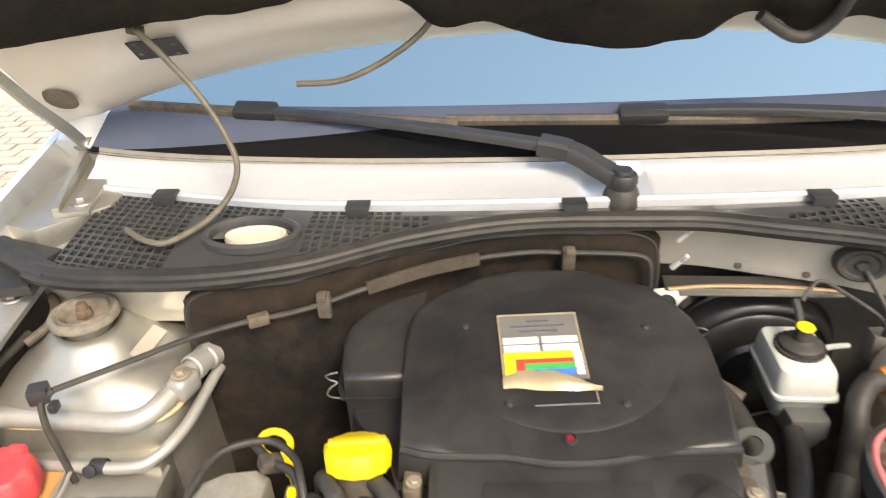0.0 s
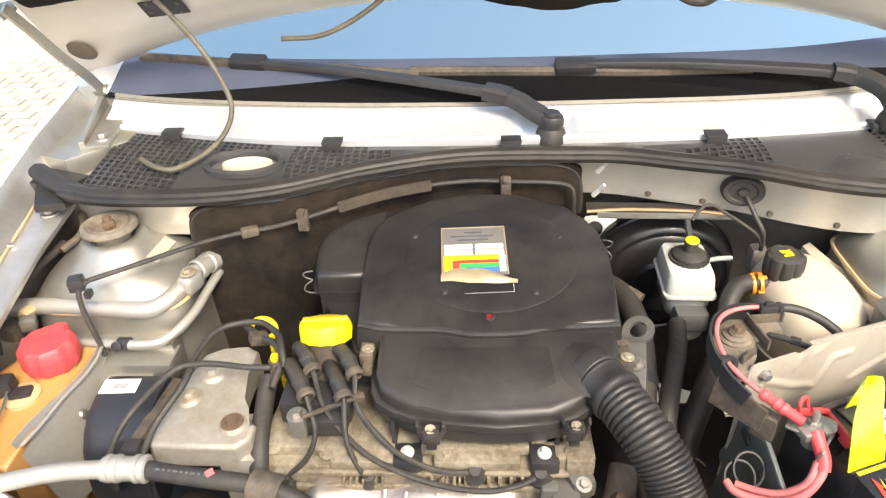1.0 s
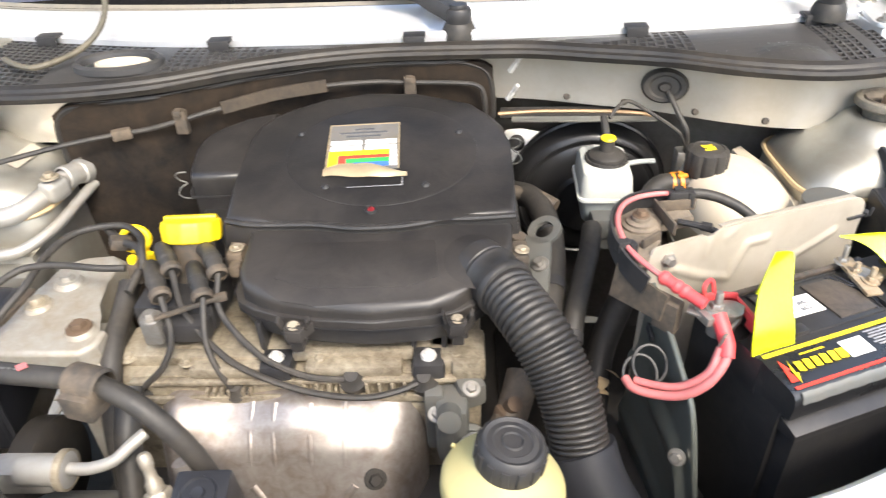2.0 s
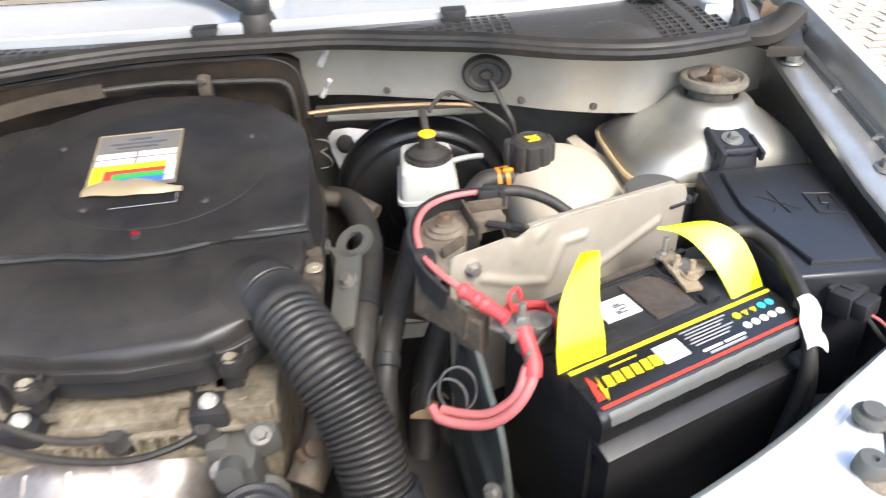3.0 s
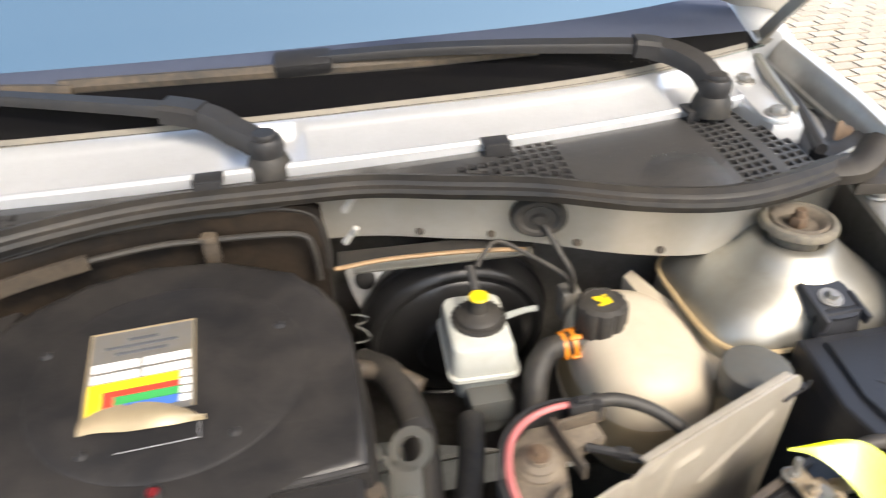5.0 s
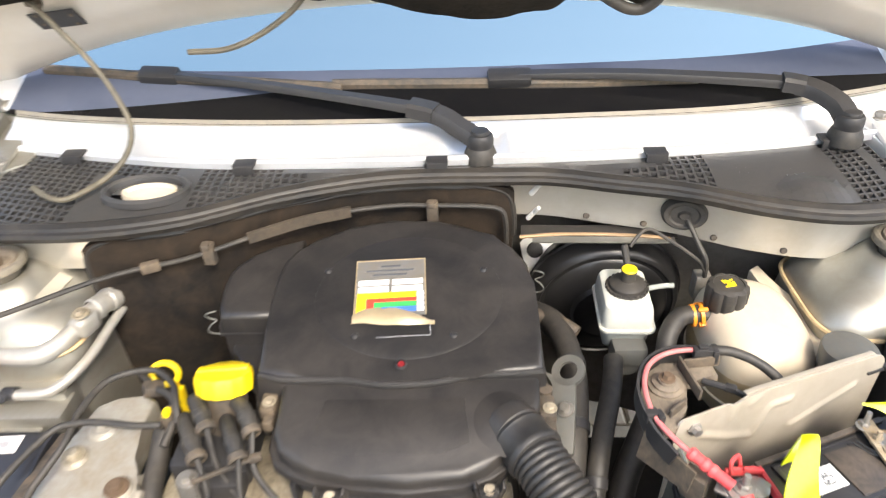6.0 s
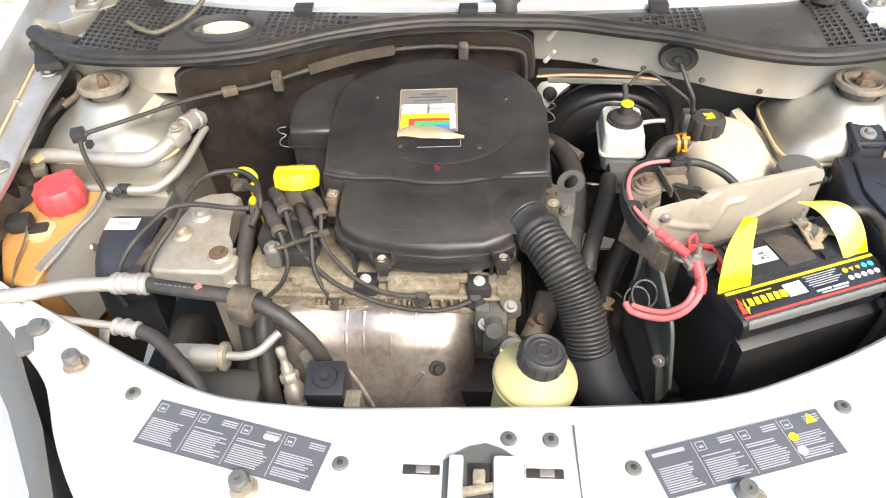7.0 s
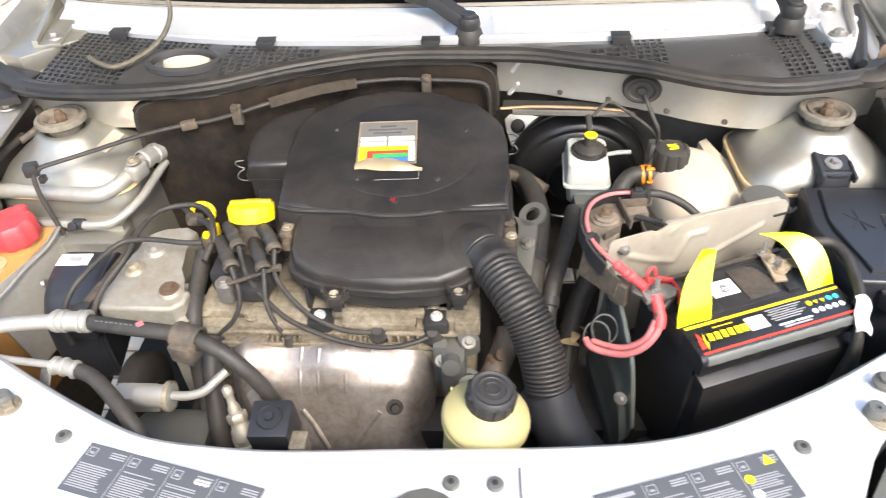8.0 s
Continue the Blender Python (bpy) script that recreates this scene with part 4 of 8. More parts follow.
lpatch("yellow_stripe", 0.0, 0.211, -0.0042, -0.0005, INKYEL)
lpatch("red_stripe", 0.002, 0.211, -0.0415, -0.0385, INKRED)
part("worn_edge", moved(grid(30, 3, lambda u, v: Vector((0.004 + 0.206 * u, -0.0440 - 0.0052 * v - 0.0006, 0.8336 - 0.0098 * v * v + 0.0005 + 0.0006 * math.sin(60 * u)))), M_BAT), GREYM, lab, "scuffed grey edge")
lpatch("paper_tag", 0.073, 0.098, -0.0285, -0.010, WHITE, "white paper tag")
for k in range(3):
    lpatch("tag_mark", 0.081, 0.092, -0.0165 - 0.004 * k, -0.0150 - 0.004 * k, LABELTXT)


marks = join(*[rbox(0.0062 if k else 0.0078, 0.0105, 0.0005, 0, T(0.0182 + 0.0090 * (5 - k) + 0.004, -0.0215, 0.0011, 0, 0, -8)) for k in range(6)])
part("brand_mark", moved(marks, M_LAB), INKYEL, lab, "row of yellow blocks")
lpatch("subtitle_bar", 0.032, 0.058, -0.0105, -0.0092, INKYEL)
for pts, mt, lb in (
    (((0.003, -0.034), (0.0085, -0.010), (0.0125, -0.022), (0.0095, -0.022), (0.0105, -0.034)), INKRED, "red flash mark"),
    (((0.0115, -0.0365), (0.0125, -0.024), (0.0165, -0.012), (0.0145, -0.026), (0.0170, -0.026)), INKYEL, "yellow flash mark"),
):
    flash = bmesh.new()
    flash.faces.new([flash.verts.new((x, y, 0.0008)) for x, y in pts])
    part("flash_mark", moved(thick(flash, 0.0004), M_LAB), mt, lab, lb)
for k in range(5):
    part("pictogram", moved(lathe([(0, 0.0009), (0.0036, 0.0009), (0.0036, 0.0003)], 14, T(0.1615 + 0.0094 * k, -0.0255, 0)), M_LAB), WHITE, lab)
    part("pictogram", moved(lathe([(0, 0.0009), (0.0037, 0.0009), (0.0037, 0.0003)], 14 if k in (0, 3, 4) else 3, T(0.1618 + 0.0094 * k, -0.0135, 0, 0, 0, 30)), M_LAB), (INKYEL, INKYEL, INKYEL, INKCYAN, INKCYAN)[k], lab)
for k in range(6):
    lpatch("print_line", 0.104 + 0.003 * (k % 2), 0.153 - 0.005 * (k % 3), -0.0085 - 0.0032 * k, -0.0072 - 0.0032 * k, LABELTXT)
for x0, x1, y in ((0.108, 0.128, -0.031), (0.131, 0.153, -0.031), (0.112, 0.150, -0.035)):
    lpatch("print_line", x0, x1, y - 0.0012, y + 0.0012, WHITE if y > -0.033 else LABELTXT)
# the battery's top: dusty cell cover, moulded lines and lift blocks
part("top_panel", moved(prism([(0.043, 0.008), (0.150, 0.008), (0.150, 0.072), (0.043, 0.072)], 0.83, 0.8385, 0.002), M_BAT), BATTOP, battery, "raised battery top")
part("cell_cover", moved(prism([(0.100, 0.013), (0.142, 0.013), (0.145, 0.036), (0.140, 0.056), (0.132, 0.063), (0.100, 0.064)], 0.835, 0.8402, 0.0012), M_BAT), BATDUST, battery, "dusty cell cover")
part("top_label", moved(rbox(0.035, 0.025, 0.0008, 0, T(0.0795, 0.0405, 0.8392, 0, 0, -1)), M_BAT), WHITE, battery, "white paper label")
rcode = random.Random(11)
part("label_mark", moved(join(*[rbox(0.0018, 0.0018, 0.0004, 0, T(0.076 + 0.002 * (k % 7), 0.034 + 0.002 * (k // 7), 0.8397)) for k in range(49) if rcode.random() > 0.45]), M_BAT), LABEL, battery)
for d in (0.0, 0.006, 0.012):
    arc = [bp(0.141 + d + 0.003 * math.sin(math.pi * k / 10) - 0.0009 * k * (k > 6), 0.012 + 0.0054 * k, 0.8390) for k in range(11)]
    part("moulded_line", sweep(arc, circle(0.0011, 6)), BATTOP, battery)
part("moulded_line", moved(rbox(0.105, 0.0016, 0.0022, 0.0006, T(0.096, 0.0705, 0.8375)), M_BAT), BATTOP, battery)
part("moulded_line", moved(rbox(0.006, 0.056, 0.0026, 0.0008, T(0.046, 0.040, 0.8370)), M_BAT), BATTOP, battery)
for u, v, a in ((0.0515, 0.0135, 0), (0.158, 0.0145, 0)):
    part("lift_block", moved(rbox(0.015, 0.011, 0.006, 0.0012, T(u, v, 0.8365, 0, 0, a)), M_BAT), BATTOP, battery)
part("rear_rail", moved(rbox(0.16, 0.006, 0.004, 0.001, T(0.11, 0.078, 0.8365)), M_BAT), BATDUST, battery, "dusty rear rail")
for u, v, z in ((-0.002, 0.053, 0.822), (0.164, 0.052, 0.832)):
    part("terminal", moved(lathe([(0.0095, 0), (0.0095, 0.014), (0.008, 0.0155), (0, 0.0155)], 18, T(u, v, z)), M_BAT), STEEL, battery, "corroded battery post")


def strap(left, right):
    """A bent plastic strap between two edge lines beside the battery."""
    l, r = [smooth_path([bp(*p) for p in side], 8) for side in (left, right)]
    k = len(l) - 1

    def fn(a, b):
        i = round(b * k)
        return l[i].lerp(r[i], a) + Vector((0, 0, 0.0012 * math.sin(math.pi * a)))

    return thick(grid(6, k, fn), 0.0013)


part("carry_strap", strap([(-0.006, 0.003, 0.836), (-0.004, 0.010, 0.858), (0.012, 0.030, 0.884), (0.046, 0.055, 0.8975), (0.052, 0.062, 0.886), (0.050, 0.068, 0.842)], [(0.039, 0.003, 0.836), (0.041, 0.010, 0.852), (0.046, 0.026, 0.876), (0.060, 0.047, 0.8975), (0.066, 0.058, 0.888), (0.066, 0.068, 0.842)]), NEON, battery, "neon yellow carrying strap")
part("carry_strap", strap([(0.176, 0.004, 0.836), (0.176, 0.030, 0.855), (0.171, 0.052, 0.868), (0.163, 0.068, 0.8735), (0.152, 0.080, 0.874)], [(0.213, 0.005, 0.836), (0.213, 0.022, 0.857), (0.209, 0.040, 0.873), (0.192, 0.060, 0.881), (0.154, 0.0815, 0.8745)]), NEON, battery, "neon yellow carrying strap")

# ---- bonnet fittings ----
plug = lathe([(0, 0.002), (0.020, 0.002), (0.024, 0), (0, 0)], 24)
part("blanking_plug", moved(plug, BON @ T(0.705, -0.045, -0.0285, 180)), GRIMY, bonnet, "brown oval rubber plug")
plate = rbox(0.070, 0.034, 0.002, 0.001)
hp = part("hinge_plate", moved(plate, BON @ T(0.533, 0.036, -0.0105, 180, 0, -8)), BLACK, bonnet, "dark riveted steel plate")
for dx in (-0.025, 0.025):
    for dy in (-0.010, 0.010):
        part("rivet", moved(lathe([(0, 0.002), (0.003, 0.001), (0.0035, 0)], 8), BON @ T(0.533 + dx, 0.036 + dy, -0.0125, 180)), GRIMY, hp)
part("loose_cable", tube([bon(0.292, 0.125, -0.034), bon(0.288, 0.085, -0.040), bon(0.272, 0.062, -0.044), bon(0.252, 0.060, -0.044), bon(0.230, 0.070, -0.040), bon(0.205, 0.085, -0.032)], 0.0075, 10), RUBBER, bonnet, "loose black cable")
hose1 = [(-0.552, 0.858, 1.190), (-0.530, 0.825, 1.184), (-0.495, 0.80, 1.161), (-0.455, 0.785, 1.115), (-0.428, 0.77, 1.070), (-0.416, 0.755, 1.035), (-0.428, 0.74, 1.003), (-0.452, 0.715, 0.983), (-0.485, 0.675, 0.977), (-0.515, 0.68, 0.977), (-0.547, 0.705, 0.978)]
solo("washer_hose", tube(hose1, 0.0040, 8), HOSEOLD, "dusty black washer hose hanging from the bonnet", "hose")
hose2 = [(-0.170, 0.868, 1.185), (-0.200, 0.862, 1.155), (-0.250, 0.862, 1.124), (-0.300, 0.860, 1.106), (-0.356, 0.862, 1.103)]
solo("washer_hose", tube(hose2, 0.0043, 8), HOSEOLD, "loose dusty hose end hanging below the bonnet", "hose")
jet = thing("hose_clip", "bent grey hose end on the bonnet frame", "clip", (-0.54, 0.86, 1.17))
part("clip_body", moved(rbox(0.022, 0.012, 0.010, 0.003), BON @ T(0.545, 0.072, -0.006, 180, 0, 20)), GRIMY, jet)

# hinges
for s in (-1, 1):
    hg = thing("hinge_unit", "silver bonnet hinge bolted beside the windscreen", "hinge", (s * 0.66, 0.86, 0.957), group="bonnet hinges")
    if s > 0:
        lf = prism([(0.600, 0.752), (0.603, 0.741), (0.612, 0.734), (0.624, 0.734), (0.634, 0.742), (0.645, 0.765), (0.682, 0.895), (0.632, 0.905)], 0.9575, 0.963, 0.002)
    else:
        lf = prism([(s * 0.622, 0.760), (s * 0.662, 0.752), (s * 0.705, 0.925), (s * 0.660, 0.945)][:: s], 0.9575, 0.963, 0.002)
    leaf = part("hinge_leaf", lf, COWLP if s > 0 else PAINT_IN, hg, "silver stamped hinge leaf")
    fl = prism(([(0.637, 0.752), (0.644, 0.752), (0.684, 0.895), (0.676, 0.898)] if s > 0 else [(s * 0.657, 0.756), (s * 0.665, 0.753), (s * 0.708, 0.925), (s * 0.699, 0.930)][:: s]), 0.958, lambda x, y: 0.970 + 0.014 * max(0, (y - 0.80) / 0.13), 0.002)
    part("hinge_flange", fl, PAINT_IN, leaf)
    for x, y in ((0.618, 0.751), (0.636, 0.850)) if s > 0 else ((0.642, 0.785), (0.667, 0.905)):
        part("bolt", hexbolt(s * x, y, 0.963, 0.009, 0.009), STEEL, hg, "flange bolt")
    piv = lathe([(0, 0.016), (0.010, 0.015), (0.012, 0.008), (0.012, -0.008), (0, -0.008)], 16, T(s * 0.700, 0.930, 0.988, 0, s * 80))
    part("pivot", piv, STEEL, hg)
    arm = smooth_path([(s * 0.698, 0.928, 0.985), (s * 0.700, 0.895, 1.025), (s * 0.712, 0.855, 1.075), (s * 0.722, 0.83, 1.115), (s * 0.735, 0.80, 1.16)], 6)
    part("hinge_arm", sweep(arm, [(-0.003, -0.008), (0.003, -0.008), (0.0035, 0.0), (0.003, 0.008), (-0.003, 0.008)]), PAINT_IN, hg, "silver hinge arm")
    hg.location.z += 0.0145
    tri = prism([(0, 0), (0.045, 0.006), (0.05, 0.022), (0.004, 0.026)], 0, 0.004, 0.001)
    part("arm_bracket", moved(tri, T(s * 0.742, 0.800, 1.155, 50, 0, 90)), PAINT_IN, hg)

# ---- weather seal ----
xs = [-0.63 + 1.26 * k / 84 for k in range(85)]
spine = [Vector((x, seal_y(x), 0.963)) for x in xs]
sec = [(-0.017, -0.010), (0.015, -0.010), (0.017, -0.002), (0.011, 0.002), (0.009, 0.007), (0.002, 0.010), (-0.005, 0.008), (-0.008, 0.003), (-0.015, 0.002), (-0.018, -0.004)]
seal = thing("bonnet_seal", "dusty black rubber bonnet seal along the bulkhead", "seal", (0, 0.7, 0.955))
part("seal_strip", sweep(spine, sec, up=(0, 0, 1)), SEALM, seal)
part("seal_bead", sweep([p + Vector((0, -0.012, -0.003)) for p in spine], circle(0.006, 8)), SEALM, seal)
for s in (-1, 1):
    e = smooth_path([(0.600, seal_y(0.600), 0.962), (0.626, 0.638, 0.965), (0.646, 0.646, 0.972), (0.664, 0.657, 0.981)] if s > 0 else [(s * 0.600, seal_y(s * 0.600), 0.962), (s * 0.635, seal_y(s * 0.635) + 0.004, 0.964), (s * 0.660, 0.668, 0.968), (s * 0.690, 0.690, 0.974)], 6)
    part("seal_end", sweep(e, [(-0.019, -0.012), (0.017, -0.012), (0.019, 0.001), (0.010, 0.009), (-0.003, 0.012), (-0.014, 0.007), (-0.020, -0.002)], scale=[0.80 + (0.14 if s > 0 else -0.12) * k / (len(e) - 1) for k in range(len(e))]), SEALM, seal, "dusty rubber end piece")
    part("seal_foot", prism([(s * 0.625, 0.625), (s * 0.665, 0.618), (s * 0.690, 0.672), (s * 0.655, 0.672)][:: s], 0.940, lambda x, y: 0.952 + 0.08 * (y - 0.62), 0.004), SEALM, seal)

# ---- scuttle grille ----
grille = thing("scuttle_grille", "black plastic scuttle grille with square vent holes", "grille", (0, 0.74, 0.95))
NX = 108
verts, faces = [], []


def gz(x, f):
    z = 0.958 + 0.010 * f + 0.004 * math.sin(3.1 * f)
    d = math.hypot((x - 0.462) / 0.045, (f - 0.18) / 0.32)
    z += 0.010 * max(0, 1 - d * d)
    return z


def gp(x, f):
    a, b = seal_y(x) + 0.010, lip_y(x) - 0.001
    return (x, a + (b - a) * f, gz(x, f))


def vented(x, y, f):
    if -0.615 < x < -0.475 and not (-0.475 < x):
        return True
    if -0.475 <= x < -0.34:
        return f > 0.80 and x < -0.36
    if -0.335 < x < -0.18:
        return 0.1 < f < 0.95 and f < 0.95 - 0.15 * max(0, (x + 0.24) / 0.06)
    if 0.235 < x < 0.30:
        return f < 0.35 + 0.5 * (x - 0.235) / 0.065
    if 0.30 <= x < 0.352:
        return True
    if 0.515 < x < 0.60:
        return abs(x - 0.565) > 0.006
    return False


def quad(*p):
    k = len(verts)
    verts.extend(p)
    faces.append(tuple(range(k, k + 4)))


for i in range(NX):
    x0, x1 = -0.615 + 1.23 * i / NX, -0.615 + 1.23 * (i + 1) / NX
    span = lip_y((x0 + x1) / 2) - seal_y((x0 + x1) / 2) - 0.011
    rows = max(1, math.ceil(span / 0.0115))
    for j in range(rows):
        f1, f0 = 1 - j * 0.0115 / span, max(0, 1 - (j + 1) * 0.0115 / span)
        xm, fm = (x0 + x1) / 2, (f0 + f1) / 2
        ym = gp(xm, fm)[1]
        e = math.hypot((xm + 0.392) / 0.052, (ym - 0.706) / 0.034)
        if e < 1.0 or xm > 0.572 + 0.29 * (0.80 - ym):
            continue
        if vented(xm, ym, fm) and e > 1.3:
            q, r = 0.15 * (x1 - x0), 0.15 * (f1 - f0)
            o = [gp(x0, f0), gp(x1, f0), gp(x1, f1), gp(x0, f1)]
            n_ = [gp(x0 + q, f0 + r), gp(x1 - q, f0 + r), gp(x1 - q, f1 - r), gp(x0 + q, f1 - r)]
            d_ = [(a, b, c - 0.005) for a, b, c in n_]
            for k in range(4):
                m_ = (k + 1) % 4
                quad(o[k], o[m_], n_[m_], n_[k])
                quad(n_[k], n_[m_], d_[m_], d_[k])
        else:
            quad(gp(x0, f0), gp(x1, f0), gp(x1, f1), gp(x0, f1))
me = bpy.data.meshes.new("grille_panel")
me.from_pydata(verts, [], faces)
me.materials.append(GRILLEM)
gpan = new("grille_panel", me)
gpan.parent = grille
gpan.matrix_parent_inverse = Matrix.Translation(-grille.location)
# unseen backing, coloured dark so the vent holes look shaded
tray = grid(40, 2, lambda u, v: Vector((-0.63 + 1.26 * u, seal_y(-0.63 + 1.26 * u) + 0.034 + 0.10 * v, 0.935)))
part("grille_backing", tray, CABIN, grille, "dark backing sheet added below the grille")
oval = [Vector((-0.392 + 0.054 * math.cos(a), 0.706 + 0.036 * math.sin(a), gz(-0.39, 0.5) + 0.001)) for a in [2 * math.pi * k / 40 for k in range(41)]]
part("oval_surround", sweep(oval, [(-0.006, -0.004), (0.006, -0.004), (0.005, 0.004), (0, 0.007), (-0.004, 0.004)], caps=False, up=(0, 0, 1)), GRILLEM, grille, "moulded oval surround")
pot = lathe([(0, 0.020), (0.5, 0.020), (0.8, 0.019), (0.86, 0.024), (0.95, 0.024), (1.0, 0.018), (1.0, -0.02)], 32, Matrix.Translation((-0.386, 0.703, 0.947)) @ Matrix.Diagonal((0.038, 0.022, 1, 1)))
part("filter_pot", pot, TANK, grille, "cream oval filter pot")
for x in (-0.531, -0.271, -0.007, 0.288, 0.531):
    y = lip_y(x)
    part("clip", join(rbox(0.030, 0.022, 0.005, 0.0015, T(x, y - 0.004, 0.976)), rbox(0.028, 0.004, 0.014, 0.001, T(x, y - 0.015, 0.966))), BLACK, grille, "black grille clip")

for ob in (body, screen, seal, grille):
    ob.scale.x = 1.012

# ---- wipers ----


def on_glass(x, y, up):
    return Vector((x, y, 0.992 + (y - glass_y(x) - 0.006) * SLOPE + up))


def wiper(piv, arm_pts, blade, joint):
    w = thing("windscreen_wiper", "black dusty windscreen wiper resting on the glass", "wiper", piv, group="windscreen wipers")
    x, y, z = piv
    part("pivot_boot", lathe([(0.0235, -0.026), (0.0225, -0.014), (0.0195, -0.006), (0.0155, -0.001), (0, 0.0)], 24, T(x, y, z)), RUBBER, w, "rubber pivot boot")
    part("pivot_cap", join(lathe([(0.0175, -0.004), (0.0185, 0.004), (0.0180, 0.012), (0.0160, 0.0150), (0.0135, 0.0155), (0, 0.0155)], 24, T(x, y, z)), lathe([(0.0125, 0.014), (0.0130, 0.0170), (0.0118, 0.0200), (0.005, 0.0208), (0, 0.0208)], 24, T(x, y, z))), BLACK, w, "round pivot cap")
    p = smooth_path(arm_pts, 8)
    k = len(p) - 1
    part("arm", sweep(p, [(-0.012, -0.008), (0.012, -0.008), (0.012, 0.002), (0.009, 0.006), (-0.009, 0.006), (-0.012, 0.002)], scale=[1.30 - 0.1 * i / k if i < 17 else 1.02 - 0.42 * i / k for i in range(k + 1)]), BLACK, w, "tapered black arm")
    part("arm_hinge", sweep(p[15:19], [(-0.0165, -0.010), (0.0165, -0.010), (0.0165, 0.005), (0.012, 0.0095), (-0.012, 0.0095), (-0.0165, 0.005)]), BLACK, w, "stepped hinge of the arm")
    b = smooth_path([on_glass(bx, by, 0.010) for bx, by in blade], 8)
    bl = part("blade", sweep(b, [(-0.007, -0.004), (0.007, -0.004), (0.008, 0.002), (0.003, 0.008), (-0.003, 0.008), (-0.008, 0.002)]), GRIMY, w, "dusty blade")
    part("rubber_lip", sweep([q + Vector((0, -0.004, -0.006)) for q in b], [(-0.002, -0.005), (0.002, -0.005), (0.003, 0.003), (-0.003, 0.003)]), RUBBER, bl)
    a = math.degrees(math.atan2(blade[-1][1] - blade[0][1], blade[-1][0] - blade[0][0]))
    part("joint", rbox(0.065, 0.026, 0.020, 0.005, T(*joint, 27, 0, a) @ T(0, 0, -0.012)), BLACK, w, "black blade coupling")
    return w


wiper((0.053, 0.771, 0.993), [(0.053, 0.771, 0.999), (0.028, 0.787, 1.010), (-0.018, 0.812, 1.026), (-0.15, 0.853, 1.036), (-0.30, 0.898, 1.043), (-0.441, 0.938, 1.046)], [(-0.645, 0.985), (-0.441, 0.938), (-0.30, 0.915), (-0.15, 0.895)], (-0.441, 0.938, 1.044))
wiper((0.553, 0.782, 1.000), [(0.553, 0.780, 1.008), (0.543, 0.812, 1.024), (0.505, 0.850, 1.034), (0.40, 0.868, 1.040), (0.25, 0.884, 1.045), (0.105, 0.894, 1.044)], [(-0.165, 0.902), (0.10, 0.893), (0.24, 0.892), (0.378, 0.896)], (0.10, 0.893, 1.040))

# ---- bulkhead felt mat and lines ----


def mat_fn(u, v):
    x = -0.458 + 0.556 * u
    y = seal_y(x) + 0.008 + 0.01 * v
    z = 0.947 - 0.42 * v
    corner = max(0, (u - 0.93) / 0.07)
    return Vector((x, y + 0.006 * noise.noise(Vector((x * 14, z * 14, 3))), z - 0.012 * corner**3 - 0.014 * max(0, (0.06 - u) / 0.06) ** 2))


fm = thing("bulkhead_mat", "sooty brown felt heat mat on the bulkhead", "heat mat", (-0.2, 0.68, 0.53))
part("felt_sheet", thick(grid(70, 40, mat_fn), 0.012), MAT, fm)
rimp = [mat_fn(0.002, 0.20), mat_fn(0.002, 0.04), mat_fn(0.05, 0.012)] + [mat_fn(0.05 + 0.09 * k, 0.006) for k in range(1, 10)] + [mat_fn(0.93, 0.008), mat_fn(0.985, 0.03), mat_fn(1.0, 0.10), mat_fn(1.0, 0.17)]
part("mat_rim", sweep(smooth_path([p + Vector((0, -0.008, 0)) for p in rimp], 4), circle(0.005, 8)), SEALM, fm, "dusty rolled rim")
line = [(-0.555, 0.505, 0.905), (-0.50, 0.545, 0.905), (-0.44, 0.590, 0.905), (-0.385, 0.616, 0.906), (-0.345, 0.626, 0.908), (-0.303, 0.636, 0.915), (-0.24, 0.665, 0.922), (-0.15, 0.700, 0.928), (-0.07, 0.722, 0.926), (-0.015, 0.727, 0.922), (0.05, 0.725, 0.920), (0.078, 0.722, 0.916), (0.086, 0.72, 0.90), (0.088, 0.72, 0.86)]
vl = thing("vacuum_line", "thin black line clipped along the bulkhead mat", "hose", (-0.3, 0.65, 0.9))
part("line", tube(line, 0.0034, 8), RUBBER, vl)
part("line_tail", tube([(-0.555, 0.505, 0.905), (-0.566, 0.497, 0.897), (-0.566, 0.490, 0.870), (-0.560, 0.485, 0.84), (-0.553, 0.48, 0.80)], 0.0036, 8), RUBBER, vl)
part("sleeve", sweep(smooth_path([(-0.255, 0.655, 0.922), (-0.19, 0.680, 0.929), (-0.125, 0.703, 0.930)], 6), [(-0.002, -0.008), (0.002, -0.008), (0.002, 0.008), (-0.002, 0.008)]), SLEEVE, vl, "dusty brown sleeve")
part("strut_clip", join(rbox(0.020, 0.020, 0.018, 0.004, T(-0.570, 0.503, 0.893, 0, 0, 20)), rbox(0.008, 0.012, 0.01, 0.002, T(-0.556, 0.498, 0.884))), BLACK, vl, "black clip plug")
for x, y, z in ((-0.303, 0.636, 0.915), (-0.015, 0.722, 0.918)):
    part("line_clip", join(rbox(0.016, 0.012, 0.032, 0.003, T(x, y, z - 0.018)), rbox(0.010, 0.014, 0.008, 0.002, T(x, y - 0.004, z + 0.008))), GRIMY, vl, "grimy line clip")
part("line_clip", rbox(0.024, 0.012, 0.014, 0.003, T(-0.376, 0.618, 0.899, 0, 0, 25)), GRIMY, vl, "grimy line clip")

